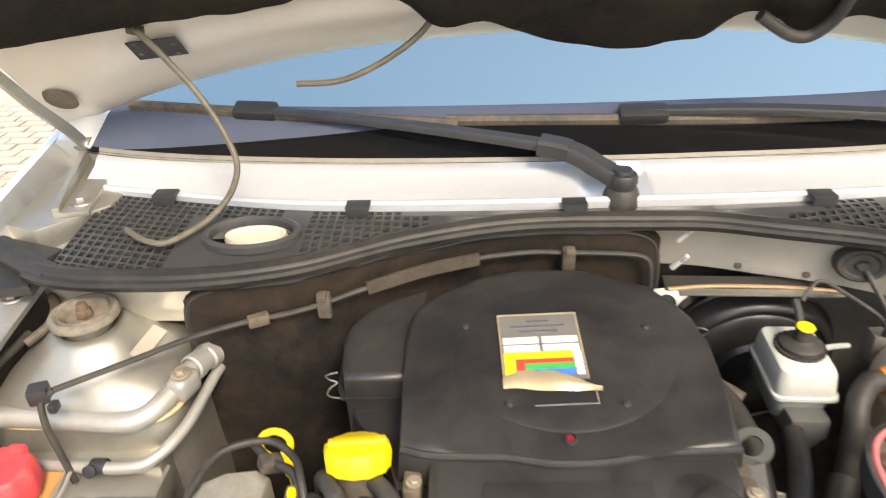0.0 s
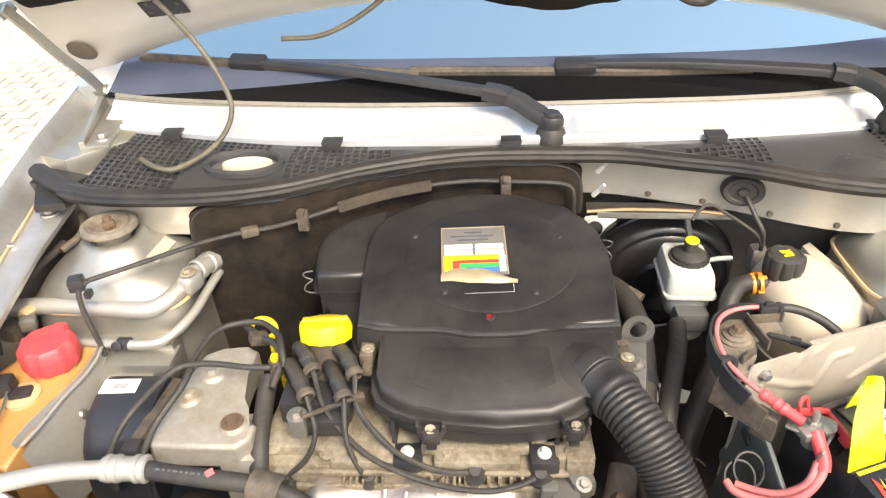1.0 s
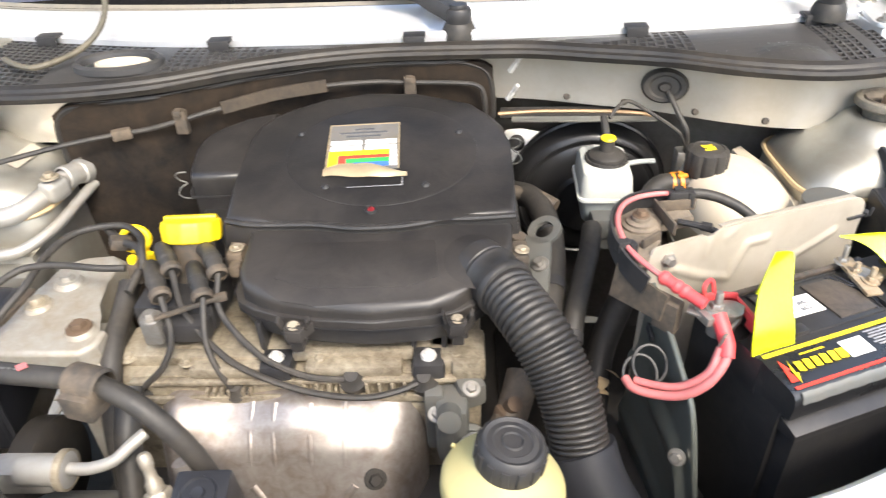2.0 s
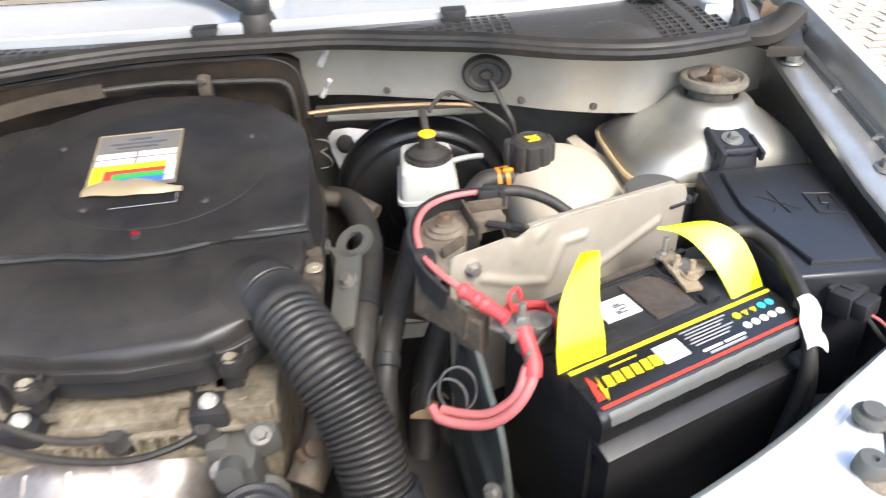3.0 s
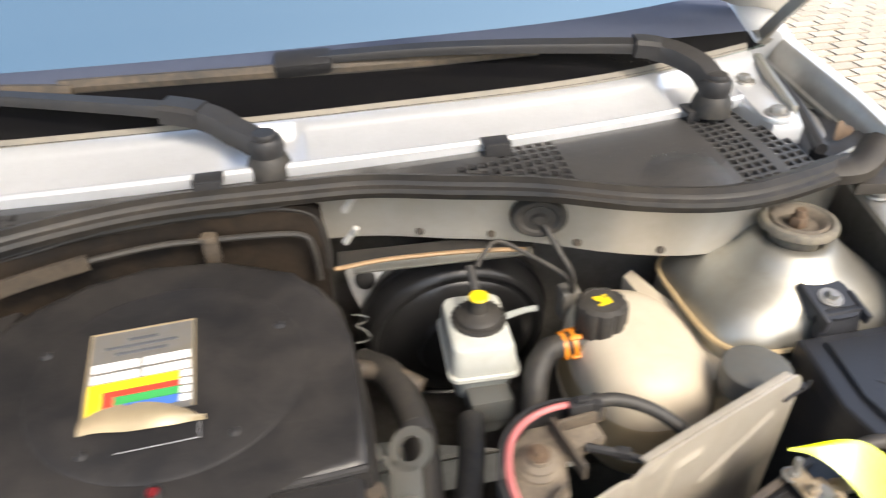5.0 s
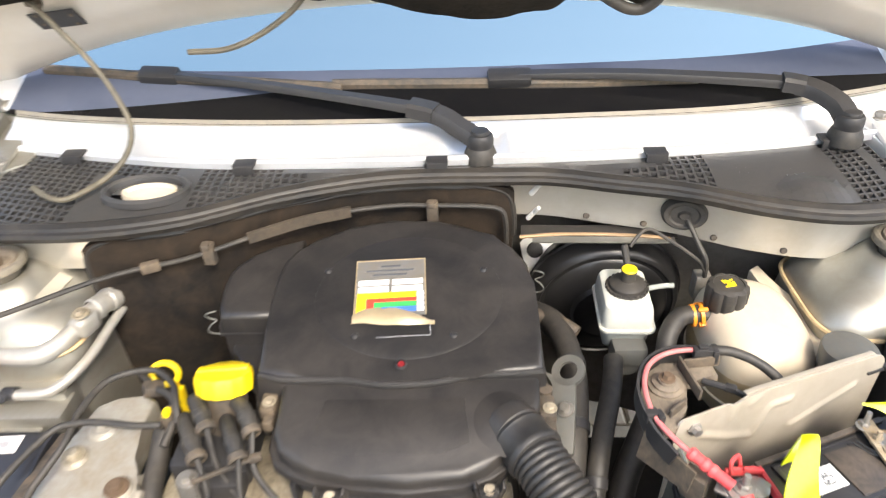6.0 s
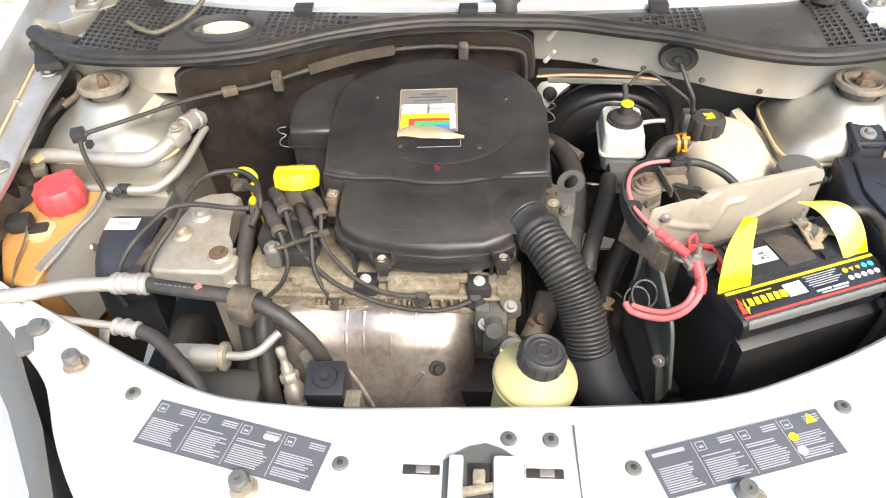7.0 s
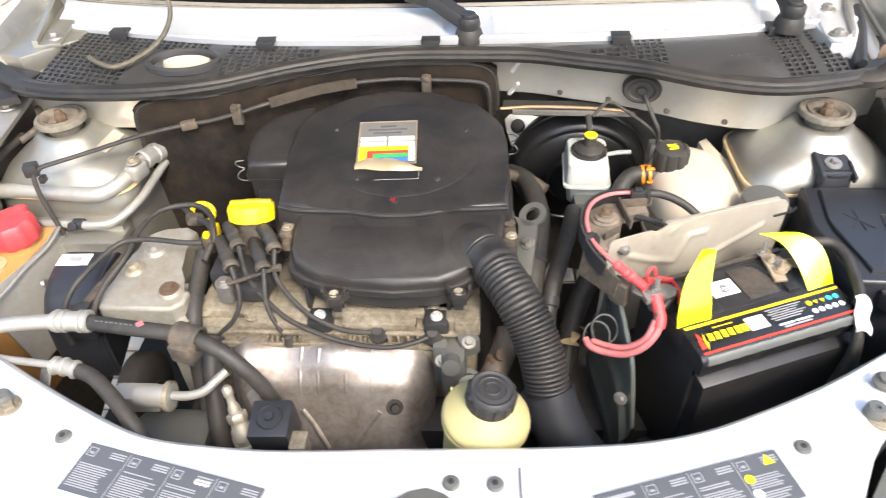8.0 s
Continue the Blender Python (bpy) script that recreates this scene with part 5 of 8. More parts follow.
# copper brake pipe and sill on the open half of the bulkhead
solo("brake_pipe", tube([(0.104, 0.700, 0.884), (0.16, 0.705, 0.884), (0.24, 0.700, 0.884), (0.29, 0.695, 0.882), (0.31, 0.700, 0.876)], 0.0026, 8), COPPER, "copper coloured brake pipe along the bulkhead", "pipe")
part("sill_recess", rbox(0.215, 0.024, 0.003, 0.001, T(0.215, 0.7290, 0.8690, 14, 0, -3)), DARK, bulk, "dark strip in the recess behind the sill")
part("bulkhead_sill", rbox(0.195, 0.011, 0.003, 0.001, T(0.220, 0.7135, 0.8655, 14, 0, -3)), PAINT_IN, bulk, "bright folded sill")
for x, y, z in ((0.121, 0.742, 0.928), (0.118, 0.742, 0.888)):
    part("stud", lathe([(0, 0.030), (0.003, 0.030), (0.0034, 0.028), (0.0034, 0.020), (0.0028, 0.019), (0.0028, 0.016), (0.0034, 0.015), (0.004, 0.0), (0, 0)], 10, Matrix.Translation((x, y, z)) @ Vector((0.38, -0.35, 0.72)).to_track_quat("Z", "Y").to_matrix().to_4x4()), ZINC, bulk, "pale threaded stud")
gr = lathe([(0.034, -0.006), (0.033, 0.004), (0.029, 0.008), (0.023, 0.008), (0.020, 0.0055), (0.010, 0.006), (0.007, 0.010), (0, 0.010)], 30, Matrix.Translation((0.322, seal_y(0.322) + 0.015, 0.919)) @ Matrix.Rotation(radians(84), 4, "X") @ Matrix.Rotation(radians(-14), 4, "Y") @ Matrix.Diagonal((0.90, 0.68, 1, 1)))
grm = solo("cable_grommet", gr, RUBBER, "oval black rubber cable grommet in the bulkhead", "grommet")
solo("sensor_cable", tube([(0.320, 0.700, 0.918), (0.326, 0.685, 0.912), (0.336, 0.665, 0.892), (0.346, 0.652, 0.872), (0.352, 0.66, 0.84)], 0.0034, 8), RUBBER, "black cable from the grommet to the tank", "cable")
solo("sensor_cable", tube([(0.247, 0.662, 0.890), (0.258, 0.672, 0.900), (0.274, 0.680, 0.905), (0.30, 0.670, 0.893), (0.335, 0.655, 0.872), (0.350, 0.655, 0.85)], 0.0026, 8), RUBBER, "black sensor cable above the brake reservoir", "cable")

# ---- brake booster and reservoir ----
boost = thing("brake_booster", "gloss black brake servo drum at the bulkhead", "brake servo", (0.242, 0.75, 0.63))
mb = T(0.243, 0.775, 0.727, 96) @ Matrix.Diagonal((1.085, 1.085, 1, 1))
part("drum", lathe([(0.100, -0.03), (0.108, -0.005), (0.1095, 0.0), (0.1095, 0.005), (0.1065, 0.010), (0.1045, 0.026), (0.1005, 0.033), (0.0955, 0.035), (0.0935, 0.0325), (0.088, 0.0325), (0.085, 0.036), (0.070, 0.040), (0.050, 0.043), (0.046, 0.050), (0, 0.050)], 48, mb), BOOSTER, boost, "gloss black drum")
part("rolled_seam", lathe([(0.1095, -0.002), (0.1125, 0.0), (0.1125, 0.005), (0.1095, 0.007)], 48, mb), BOOSTER, boost)
brk = prism([(-0.030, 0.010), (-0.022, 0.020), (0.0, 0.023), (0.034, 0.018), (0.016, -0.006), (0.002, -0.036), (-0.014, -0.036), (-0.024, -0.012)][::-1], 0, 0.004, 0.001)
bk = part("mounting_plate", moved(brk, T(0.144, 0.801, 0.791, 62, 0, -8)), ZINC, boost, "bright mounting plate")
part("plate_plug", lathe([(0, 0.005), (0.008, 0.006), (0.012, 0.004), (0.013, 0.0)], 16, T(0.138, 0.7985, 0.793, 62, 0, -8)), RUBBER, bk, "black rubber plug")
part("master_cylinder", join(lathe([(0.018, 0), (0.018, 0.13), (0, 0.13)], 20, T(0.240, 0.70, 0.765, 90)), rbox(0.045, 0.07, 0.03, 0.006, T(0.240, 0.60, 0.765))), GREYM, boost, "grey master cylinder")

resv = thing("brake_reservoir", "milky white brake fluid reservoir with black cap", "fluid reservoir", (0.24, 0.61, 0.785))


def rrect(hx, hy, r, n=5):
    out = []
    for cx, cy, a0 in ((hx - r, hy - r, 0), (r - hx, hy - r, 90), (r - hx, r - hy, 180), (hx - r, r - hy, 270)):
        out += [(cx + r * math.cos(radians(a0 + 90 * k / n)), cy + r * math.sin(radians(a0 + 90 * k / n))) for k in range(n + 1)]
    return out


def stack(levels, m, n=5):
    """A body of rounded rectangles: rows of z, half x, half y, corner radius, shift y."""
    return moved(rings_mesh([[Vector((x, y + dy, z)) for x, y in rrect(hx, hy, r, n)] for z, hx, hy, r, dy in levels]), m)


m = T(0.239, 0.630, -0.003, 0, 0, -3)
part("upper_body", stack([(0.817, 0.0325, 0.047, 0.010, 0), (0.820, 0.0335, 0.048, 0.011, 0), (0.842, 0.0315, 0.046, 0.012, 0), (0.8475, 0.0295, 0.044, 0.012, 0), (0.8495, 0.026, 0.040, 0.012, 0)], m), RESV, resv, "milky upper half")
part("weld_flange", stack([(0.813, 0.0350, 0.0495, 0.01, 0), (0.8135, 0.0362, 0.0505, 0.01, 0), (0.8175, 0.0362, 0.0505, 0.01, 0), (0.818, 0.0350, 0.0495, 0.01, 0)], m), RESV, resv)
part("lower_body", stack([(0.768, 0.022, 0.030, 0.008, 0.004), (0.780, 0.028, 0.040, 0.01, 0.002), (0.813, 0.0315, 0.045, 0.01, 0)], m), RESVLOW, resv, "grey-white lower half")
part("outlet_spigot", lathe([(0.013, 0.735), (0.013, 0.768), (0.010, 0.772)], 16, T(0.252, 0.612, 0)), RESVLOW, resv, "grey outlet spigot")
part("hose_stub", tube([(0.264, 0.645, 0.830), (0.290, 0.650, 0.832), (0.310, 0.653, 0.831)], 0.0036, 8), RESVLOW, resv, "white stub with hose")
cp = part("screw_cap", lathe([(0.0262, 0.8425), (0.0275, 0.8435), (0.0275, 0.8525), (0.0262, 0.8545), (0.0240, 0.8550), (0.0235, 0.8590), (0.0205, 0.8615), (0.0130, 0.8630), (0.0098, 0.8650), (0.0092, 0.8770), (0.0102, 0.8780), (0.0102, 0.8820), (0.0, 0.8820)], 32, T(0.241, 0.631, -0.005)), RUBBER, resv, "black ribbed cap with sensor")
for k in range(24):
    a = 2 * math.pi * k / 24
    part("grip_rib", rbox(0.002, 0.003, 0.008, 0, T(0.241 + 0.0270 * math.cos(a), 0.631 + 0.0270 * math.sin(a), 0.843, 0, 0, math.degrees(a))), RUBBER, cp)
part("yellow_button", lathe([(0.0095, 0.8750), (0.0102, 0.8770), (0.0090, 0.8785), (0, 0.879)], 20, T(0.241, 0.630, 0)), YELLOW, cp, "yellow sensor button")
part("plug_boot", tube([(0.241, 0.644, 0.874), (0.240, 0.652, 0.884), (0.239, 0.662, 0.892)], 0.0048, 8), RUBBER, cp)

# ---- coolant expansion tank ----
tank = thing("expansion_tank", "cream translucent coolant expansion tank with black cap", "coolant tank", (0.395, 0.58, 0.70))


def tank_fn(u, v):
    a, b = 2 * math.pi * u, math.pi * (v - 0.5)
    p = 0.58
    cb, sb = math.copysign(abs(math.cos(b)) ** p, math.cos(b)), math.copysign(abs(math.sin(b)) ** p, math.sin(b))
    ca, sa = math.copysign(abs(math.cos(a)) ** 0.75, math.cos(a)), math.copysign(abs(math.sin(a)) ** 0.75, math.sin(a))
    return Vector((0.394 + 0.068 * cb * ca, 0.582 + 0.090 * cb * sa, 0.778 + 0.074 * sb - 0.010 * max(0, ca) * cb))


tb = grid(48, 18, lambda u, v: tank_fn(u, 0.535 + 0.465 * v), close_u=True)
tl = grid(48, 12, lambda u, v: tank_fn(u, 0.535 * v), close_u=True)
bmesh.ops.remove_doubles(tl, verts=tl.verts, dist=1e-5)
bmesh.ops.remove_doubles(tb, verts=tb.verts, dist=1e-5)
part("tank_body", tb, TANK, tank)
part("filled_shell", tl, TANKLOW, tank, "lower shell browned by the coolant inside")
seam = [tank_fn(k / 60, 0.46) for k in range(61)]
part("weld_seam", sweep(seam, circle(0.0022, 6), caps=False), TANK, tank)
part("tank_neck", lathe([(0.023, 0.80), (0.023, 0.852)], 24, T(0.358, 0.601, 0)), TANK, tank)
n = 72
lobes = bmesh.new()
rr = []
for r, z in ((0.0225, 0.842), (0.0235, 0.845), (0.0235, 0.868), (0.0222, 0.873), (0.0190, 0.8755), (0.0185, 0.8745), (0.0150, 0.8752)):
    ring = []
    for k in range(n):
        q = r + (0.0026 * min(1, 1.6 * abs(math.sin(4.5 * 2 * math.pi * k / n))) if r > 0.022 else 0)
        ring.append(lobes.verts.new((0.358 + q * math.cos(2 * math.pi * k / n), 0.598 + q * math.sin(2 * math.pi * k / n), z)))
    rr.append(ring)
for a, b in zip(rr, rr[1:]):
    for k in range(n):
        lobes.faces.new((a[k], a[(k + 1) % n], b[(k + 1) % n], b[k]))
lobes.faces.new(rr[-1])
ec = part("screw_cap", lobes, RUBBER, tank, "black knurled pressure cap")
for x, y, w, h, a in ((-0.006, 0.003, 0.003, 0.007, 20), (-0.002, 0.001, 0.003, 0.011, 10), (0.002, 0.0, 0.003, 0.008, 25), (0.006, -0.001, 0.003, 0.009, 5), (0.000, -0.006, 0.013, 0.003, 12), (0.003, 0.006, 0.007, 0.002, 30)):
    part("warning_mark", rbox(w, h, 0.0006, 0, T(0.358 + x, 0.598 + y, 0.8756, 0, 0, a)), INKYEL, ec)
part("clip_ear", prism([(0.425, 0.690), (0.440, 0.700), (0.452, 0.655), (0.468, 0.616), (0.482, 0.580), (0.487, 0.548), (0.483, 0.520), (0.475, 0.526), (0.470, 0.514), (0.462, 0.524), (0.455, 0.516), (0.448, 0.530), (0.446, 0.600), (0.430, 0.650)][::-1], 0.800, lambda x, y: 0.822 + 0.06 * (y - 0.6), 0.003), TANK, tank, "cream fixing ear")
hose_c = thing("coolant_hose", "black rubber coolant hose with orange clip", "hose", (0.29, 0.56, 0.75))
part("hose", tube([(0.336, 0.592, 0.830), (0.318, 0.590, 0.832), (0.300, 0.585, 0.832), (0.284, 0.568, 0.822), (0.277, 0.550, 0.800), (0.274, 0.535, 0.75), (0.262, 0.50, 0.68)], 0.0125, 12), RUBBER, hose_c)
rings2 = [lathe([(0.0130, d - 0.0025), (0.0148, d - 0.0022), (0.0148, d + 0.0022), (0.0130, d + 0.0025)], 24, T(0.323, 0.5908, 0.8308, 0, 84)) for d in (-0.005, 0.005)]
oc = part("hose_clip", join(*rings2), CLIPM, hose_c, "orange spring clip")
for a in (25, 115, 205, 295):
    part("clip_bridge", moved(rbox(0.005, 0.005, 0.012, 0.001, T(0.0140, 0, 0)), T(0.323, 0.5908, 0.8308, 0, 84) @ Matrix.Rotation(radians(a), 4, "Z")), CLIPM, oc)
part("pipe_end", lathe([(0.009, -0.012), (0.011, -0.010), (0.011, 0.006)], 14, T(0.339, 0.592, 0.830, 0, 84)), RESV, hose_c)
solo("filler_cap", lathe([(0.030, -0.02), (0.031, 0.0), (0.030, 0.004), (0.027, 0.005), (0, 0.005)], 30, T(0.466, 0.497, 0.853)), GREYM, "flat dark grey round cap beside the tank", "cap")
solo("sensor_plug", rbox(0.022, 0.022, 0.04, 0.004, T(0.352, 0.668, 0.80)), STEEL, "metal fitting behind the tank cap", "fitting")

# ---- battery carrier ----
carrier = thing("battery_carrier", "cream painted steel battery carrier plate with ribs", "battery tray", bp(0.10, 0.124, 0.62))
RIBS = (((-0.002, 0.848), (0.030, 0.832), 0.0022), ((0.030, 0.832), (0.066, 0.820), 0.0022), ((0.066, 0.820), (0.081, 0.860), 0.0022), ((0.081, 0.860), (0.104, 0.8595), 0.0022), ((0.120, 0.814), (0.195, 0.846), 0.0024), ((0.054, 0.874), (0.060, 0.880), 0.0012), ((0.031, 0.858), (0.031, 0.874), 0.0016))


def rib(s, z):
    w = 0
    for a, b, h in RIBS:
        px, pz = s - a[0], z - a[1]
        dx, dz = b[0] - a[0], b[1] - a[1]
        t = max(0, min(1, (px * dx + pz * dz) / (dx * dx + dz * dz)))
        d = math.hypot(px - t * dx, pz - t * dz)
        w = max(w, 1.15 * h * math.exp(-((d / 0.0045) ** 2)))
    return w


plate_top = broken((-0.036, -0.034, -0.029, 0.0, 0.018, 0.0225, 0.029, 0.036, 0.044, 0.06, 0.14, 0.214, 0.223, 0.2275, 0.2295), (0.868, 0.8800, 0.8822, 0.8832, 0.8838, 0.8836, 0.8800, 0.8815, 0.8858, 0.8868, 0.8850, 0.8825, 0.8790, 0.873, 0.866))


def plate_fn(u, v):
    s = -0.036 + 0.2655 * u
    top = plate_top(s)
    z = 0.70 + (top - 0.70) * v
    return bp(s, 0.124 - rib(s, z) - 0.02 * (z - 0.87), z)


part("back_plate", thick(grid(150, 80, plate_fn), 0.0022), PLATE, carrier, "cream silver pressed plate")
fl = grid(60, 3, lambda u, v: bp(0.046 + 0.168 * u, 0.1245 + 0.006 * v, plate_top(0.046 + 0.168 * u) + 0.0008 - 0.001 * v * v))
part("top_flange", thick(fl, 0.0016), PLATE, carrier, "bright folded upper edge")
part("plate_bolt", lathe([(0, 0.009), (0.006, 0.0085), (0.0068, 0.003), (0.0098, 0.002), (0.0098, 0), (0, 0)], 6, M_BAT @ T(-0.0145, 0.1215, 0.8645, 90) @ Matrix.Scale(0.85, 4)), STEEL, carrier, "zinc bolt")
part("plate_hole", lathe([(0, 0.001), (0.0028, 0.001), (0.0028, 0)], 12, M_BAT @ T(0.112, 0.1235, 0.8765, 90)), CABIN, carrier)
part("cable_tie", moved(join(rbox(0.024, 0.004, 0.003, 0.001, T(0.221, 0.1215, 0.8560)), rbox(0.009, 0.009, 0.007, 0.002, T(0.234, 0.124, 0.8545, 0, 0, 20)), rbox(0.003, 0.003, 0.010, 0.001, T(0.237, 0.120, 0.856, 0, 20))), M_BAT), BLACK, carrier, "black cable tie")

GUS = material("dark_green_grey_steel", (0.105, 0.118, 0.106), 0.40, 0.35, (0.14, 0.135, 0.11), 0.5, 120, 9, 0.05, 0.15, 0.1)
gus_top = curve1((0.0, 0.25, 0.55, 0.80, 1.0), (0.838, 0.822, 0.800, 0.772, 0.700))


def gusset_fn(u, v):
    x, y = 0.243 + 0.022 * u - 0.012 * v, 0.378 - 0.150 * u
    z = gus_top(u)
    dent = 0.006 * math.exp(-(((v - 0.42 + 0.12 * u) / 0.06) ** 2)) + 0.004 * math.exp(-(((v - 0.75) / 0.05) ** 2))
    return Vector((x - dent, y, z + (0.60 - z) * v))


gus = part("side_gusset", thick(grid(30, 30, gusset_fn), 0.0025), GUS, carrier, "dark green-grey side plate")
part("gusset_edge", sweep([gusset_fn(k / 24, 0.0) for k in range(25)], circle(0.0032, 8)), GUS, gus)
part("gusset_slot", rbox(0.004, 0.020, 0.009, 0.002, T(0.2405, 0.352, 0.790, 8)), CABIN, gus, "dark slot")
part("gusset_bolt", hexbolt(0.2505, 0.250, 0.729, 0.0055, 0.006, (30, -60)), STEEL, gus, "small bolt")
part("tray_base", moved(join(rbox(0.25, 0.19, 0.02, 0.004, T(0.105, 0.03, 0.592)), rbox(0.25, 0.006, 0.03, 0.002, T(0.105, -0.064, 0.60))), M_BAT), BLACK, carrier, "black tray under the battery")
# dusty cable guide
guide = thing("cable_guide", "dusty black cable guide behind the battery", "cable guide", (0.25, 0.42, 0.86))
GUIDE = [(0.292, 0.466, 0.884), (0.264, 0.470, 0.884), (0.238, 0.464, 0.884), (0.217, 0.447, 0.883), (0.205, 0.420, 0.882), (0.204, 0.394, 0.878), (0.212, 0.368, 0.870), (0.228, 0.345, 0.862)]
gpts = smooth_path(GUIDE, 6)
part("guide_wall", sweep(gpts, [(-0.0015, -0.016), (0.0015, -0.016), (0.0015, 0.007), (-0.0015, 0.007)], up=(0, 0, 1)), BLACK, guide, "black curved guide wall")
part("guide_floor", prism([(0.209, 0.394), (0.220, 0.366), (0.236, 0.372), (0.252, 0.398), (0.258, 0.432), (0.296, 0.440), (0.294, 0.462), (0.24, 0.461), (0.219, 0.445), (0.209, 0.42)][::-1], 0.862, lambda x, y: 0.8745, 0.002), DUSTY, guide, "dusty brown bracket floor")
part("inner_wall", join(rbox(0.003, 0.052, 0.014, 0.001, T(0.262, 0.432, 0.8735, 0, 0, 10)), rbox(0.040, 0.003, 0.013, 0.001, T(0.281, 0.455, 0.8735, 0, 0, 6)), rbox(0.026, 0.003, 0.012, 0.001, T(0.240, 0.392, 0.8725, 0, 0, 40))), GRIMY, guide)
part("clip_tab", join(rbox(0.022, 0.010, 0.013, 0.002, T(0.284, 0.462, 0.881)), rbox(0.006, 0.014, 0.018, 0.001, T(0.296, 0.462, 0.876)), rbox(0.010, 0.006, 0.004, 0.001, T(0.283, 0.462, 0.894))), BLACK, guide)
part("clip_tab", join(rbox(0.014, 0.010, 0.012, 0.002, T(0.211, 0.383, 0.873, 0, 0, 15)), rbox(0.007, 0.012, 0.014, 0.001, T(0.219, 0.381, 0.870, 0, 0, 15))), BLACK, guide)
gb = part("stepped_boss", lathe([(0.0185, 0), (0.0185, 0.0025), (0.0145, 0.004), (0.0145, 0.0065), (0.0095, 0.008), (0.0095, 0.012), (0, 0.012)], 24, T(0.2365, 0.426, 0.8745)), DUSTY, guide)
part("boss_bolt", hexbolt(0.2365, 0.426, 0.8865, 0.0055, 0.006), RUST, gb)
skirt_w = grid(10, 6, lambda u, v: Vector((0.208 + 0.038 * u - 0.004 * v, 0.380 - 0.048 * u, 0.862 - 0.006 * u - 0.040 * v * (1 - 0.25 * u))))
part("skirt", thick(skirt_w, 0.003), GRIMY, guide, "dusty skirt below the guide")
part("side_foot", prism([(0.236, 0.340), (0.252, 0.322), (0.262, 0.334), (0.246, 0.352)], 0.815, lambda x, y: 0.848, 0.003), GRIMY, guide, "dusty folded foot")
part("wire_stub", join(tube([(0.278, 0.436, 0.872), (0.300, 0.425, 0.872), (0.318, 0.417, 0.868)], 0.0035, 8), rbox(0.012, 0.008, 0.008, 0.002, T(0.304, 0.424, 0.868, 0, 0, -25))), BLACK, guide, "short black wire clip")
# red cable and clamp
red = thing("battery_cable", "faded red battery cable with clamp on the post", "cable", (0.27, 0.33, 0.80))
part("upper_run", tube([(0.300, 0.463, 0.889), (0.266, 0.465, 0.889), (0.241, 0.459, 0.889), (0.222, 0.444, 0.889), (0.212, 0.422, 0.888), (0.210, 0.398, 0.885), (0.217, 0.374, 0.878), (0.234, 0.352, 0.871), (0.252, 0.334, 0.866), (0.270, 0.316, 0.862)], 0.0029, 10), PINK, red)
part("tape_sleeve", tube([(0.240, 0.346, 0.869), (0.252, 0.333, 0.866), (0.272, 0.312, 0.861)], 0.0058, 12), RED, red, "red heat-shrink sleeve")
for f in (0.0, 0.35, 0.55):
    q = Vector((0.243, 0.343, 0.868)).lerp(Vector((0.270, 0.314, 0.861)), f)
    part("tape_fold", lathe([(0.0055, -0.0035), (0.0069, -0.002), (0.0067, 0.002), (0.0055, 0.0035)], 14, Matrix.Translation(q) @ Vector((0.027, -0.029, -0.007)).to_track_quat("Z", "Y").to_matrix().to_4x4()), RED, red)
part("lower_run", tube([(0.286, 0.302, 0.845), (0.289, 0.290, 0.836), (0.286, 0.278, 0.824), (0.272, 0.269, 0.806), (0.254, 0.272, 0.788), (0.234, 0.282, 0.778), (0.214, 0.293, 0.776), (0.208, 0.305, 0.778)], 0.0045, 12), PINK, red)
part("second_core", tube([(0.283, 0.286, 0.832), (0.272, 0.275, 0.812), (0.252, 0.279, 0.792), (0.232, 0.290, 0.783), (0.216, 0.300, 0.780)], 0.0038, 10), PINK, red)
part("lower_sleeve", tube([(0.284, 0.309, 0.852), (0.287, 0.298, 0.843), (0.289, 0.288, 0.834), (0.287, 0.280, 0.826)], 0.0072, 12), RED, red, "red sleeve")
part("post_clamp", moved(join(rbox(0.030, 0.022, 0.010, 0.003, T(-0.010, 0.053, 0.843)), rbox(0.022, 0.014, 0.014, 0.003, T(0.008, 0.050, 0.838, 0, 0, 20)), lathe([(0.0125, 0), (0.0125, 0.012), (0.008, 0.0145), (0, 0.0145)], 18, T(0.006, 0.052, 0.838)), rbox(0.036, 0.003, 0.016, 0.001, T(-0.006, 0.036, 0.830, 10, 0, 30)), rbox(0.014, 0.018, 0.003, 0.001, T(-0.022, 0.060, 0.848, 0, -8, 35))), M_BAT), STEEL, red, "grey metal post clamp")
part("clamp_stud", moved(join(hexbolt(-0.008, 0.053, 0.853, 0.0068, 0.0065), lathe([(0.0035, 0), (0.0035, 0.018), (0.003, 0.019), (0, 0.019)], 10, T(-0.008, 0.053, 0.853)), lathe([(0.0095, 0), (0.0095, 0.0015), (0, 0.0015)], 18, T(-0.008, 0.053, 0.8525))), M_BAT), STEEL, red, "threaded stud and nut")
part("clamp_guard", moved(join(tube([(-0.004, 0.074, 0.846), (-0.006, 0.076, 0.862), (0.004, 0.079, 0.864), (0.008, 0.077, 0.850)], 0.0022, 6), rbox(0.032, 0.004, 0.010, 0.0015, T(0.006, 0.073, 0.842, 0, 0, -18)), rbox(0.005, 0.036, 0.009, 0.0015, T(0.0225, 0.053, 0.840, 0, 0, -8)), rbox(0.004, 0.014, 0.016, 0.0015, T(0.018, 0.034, 0.834, 12)), rbox(0.018, 0.003, 0.006, 0.001, T(0.014, 0.066, 0.850, 0, 0, -30))), M_BAT), RED, red, "red plastic terminal guard")
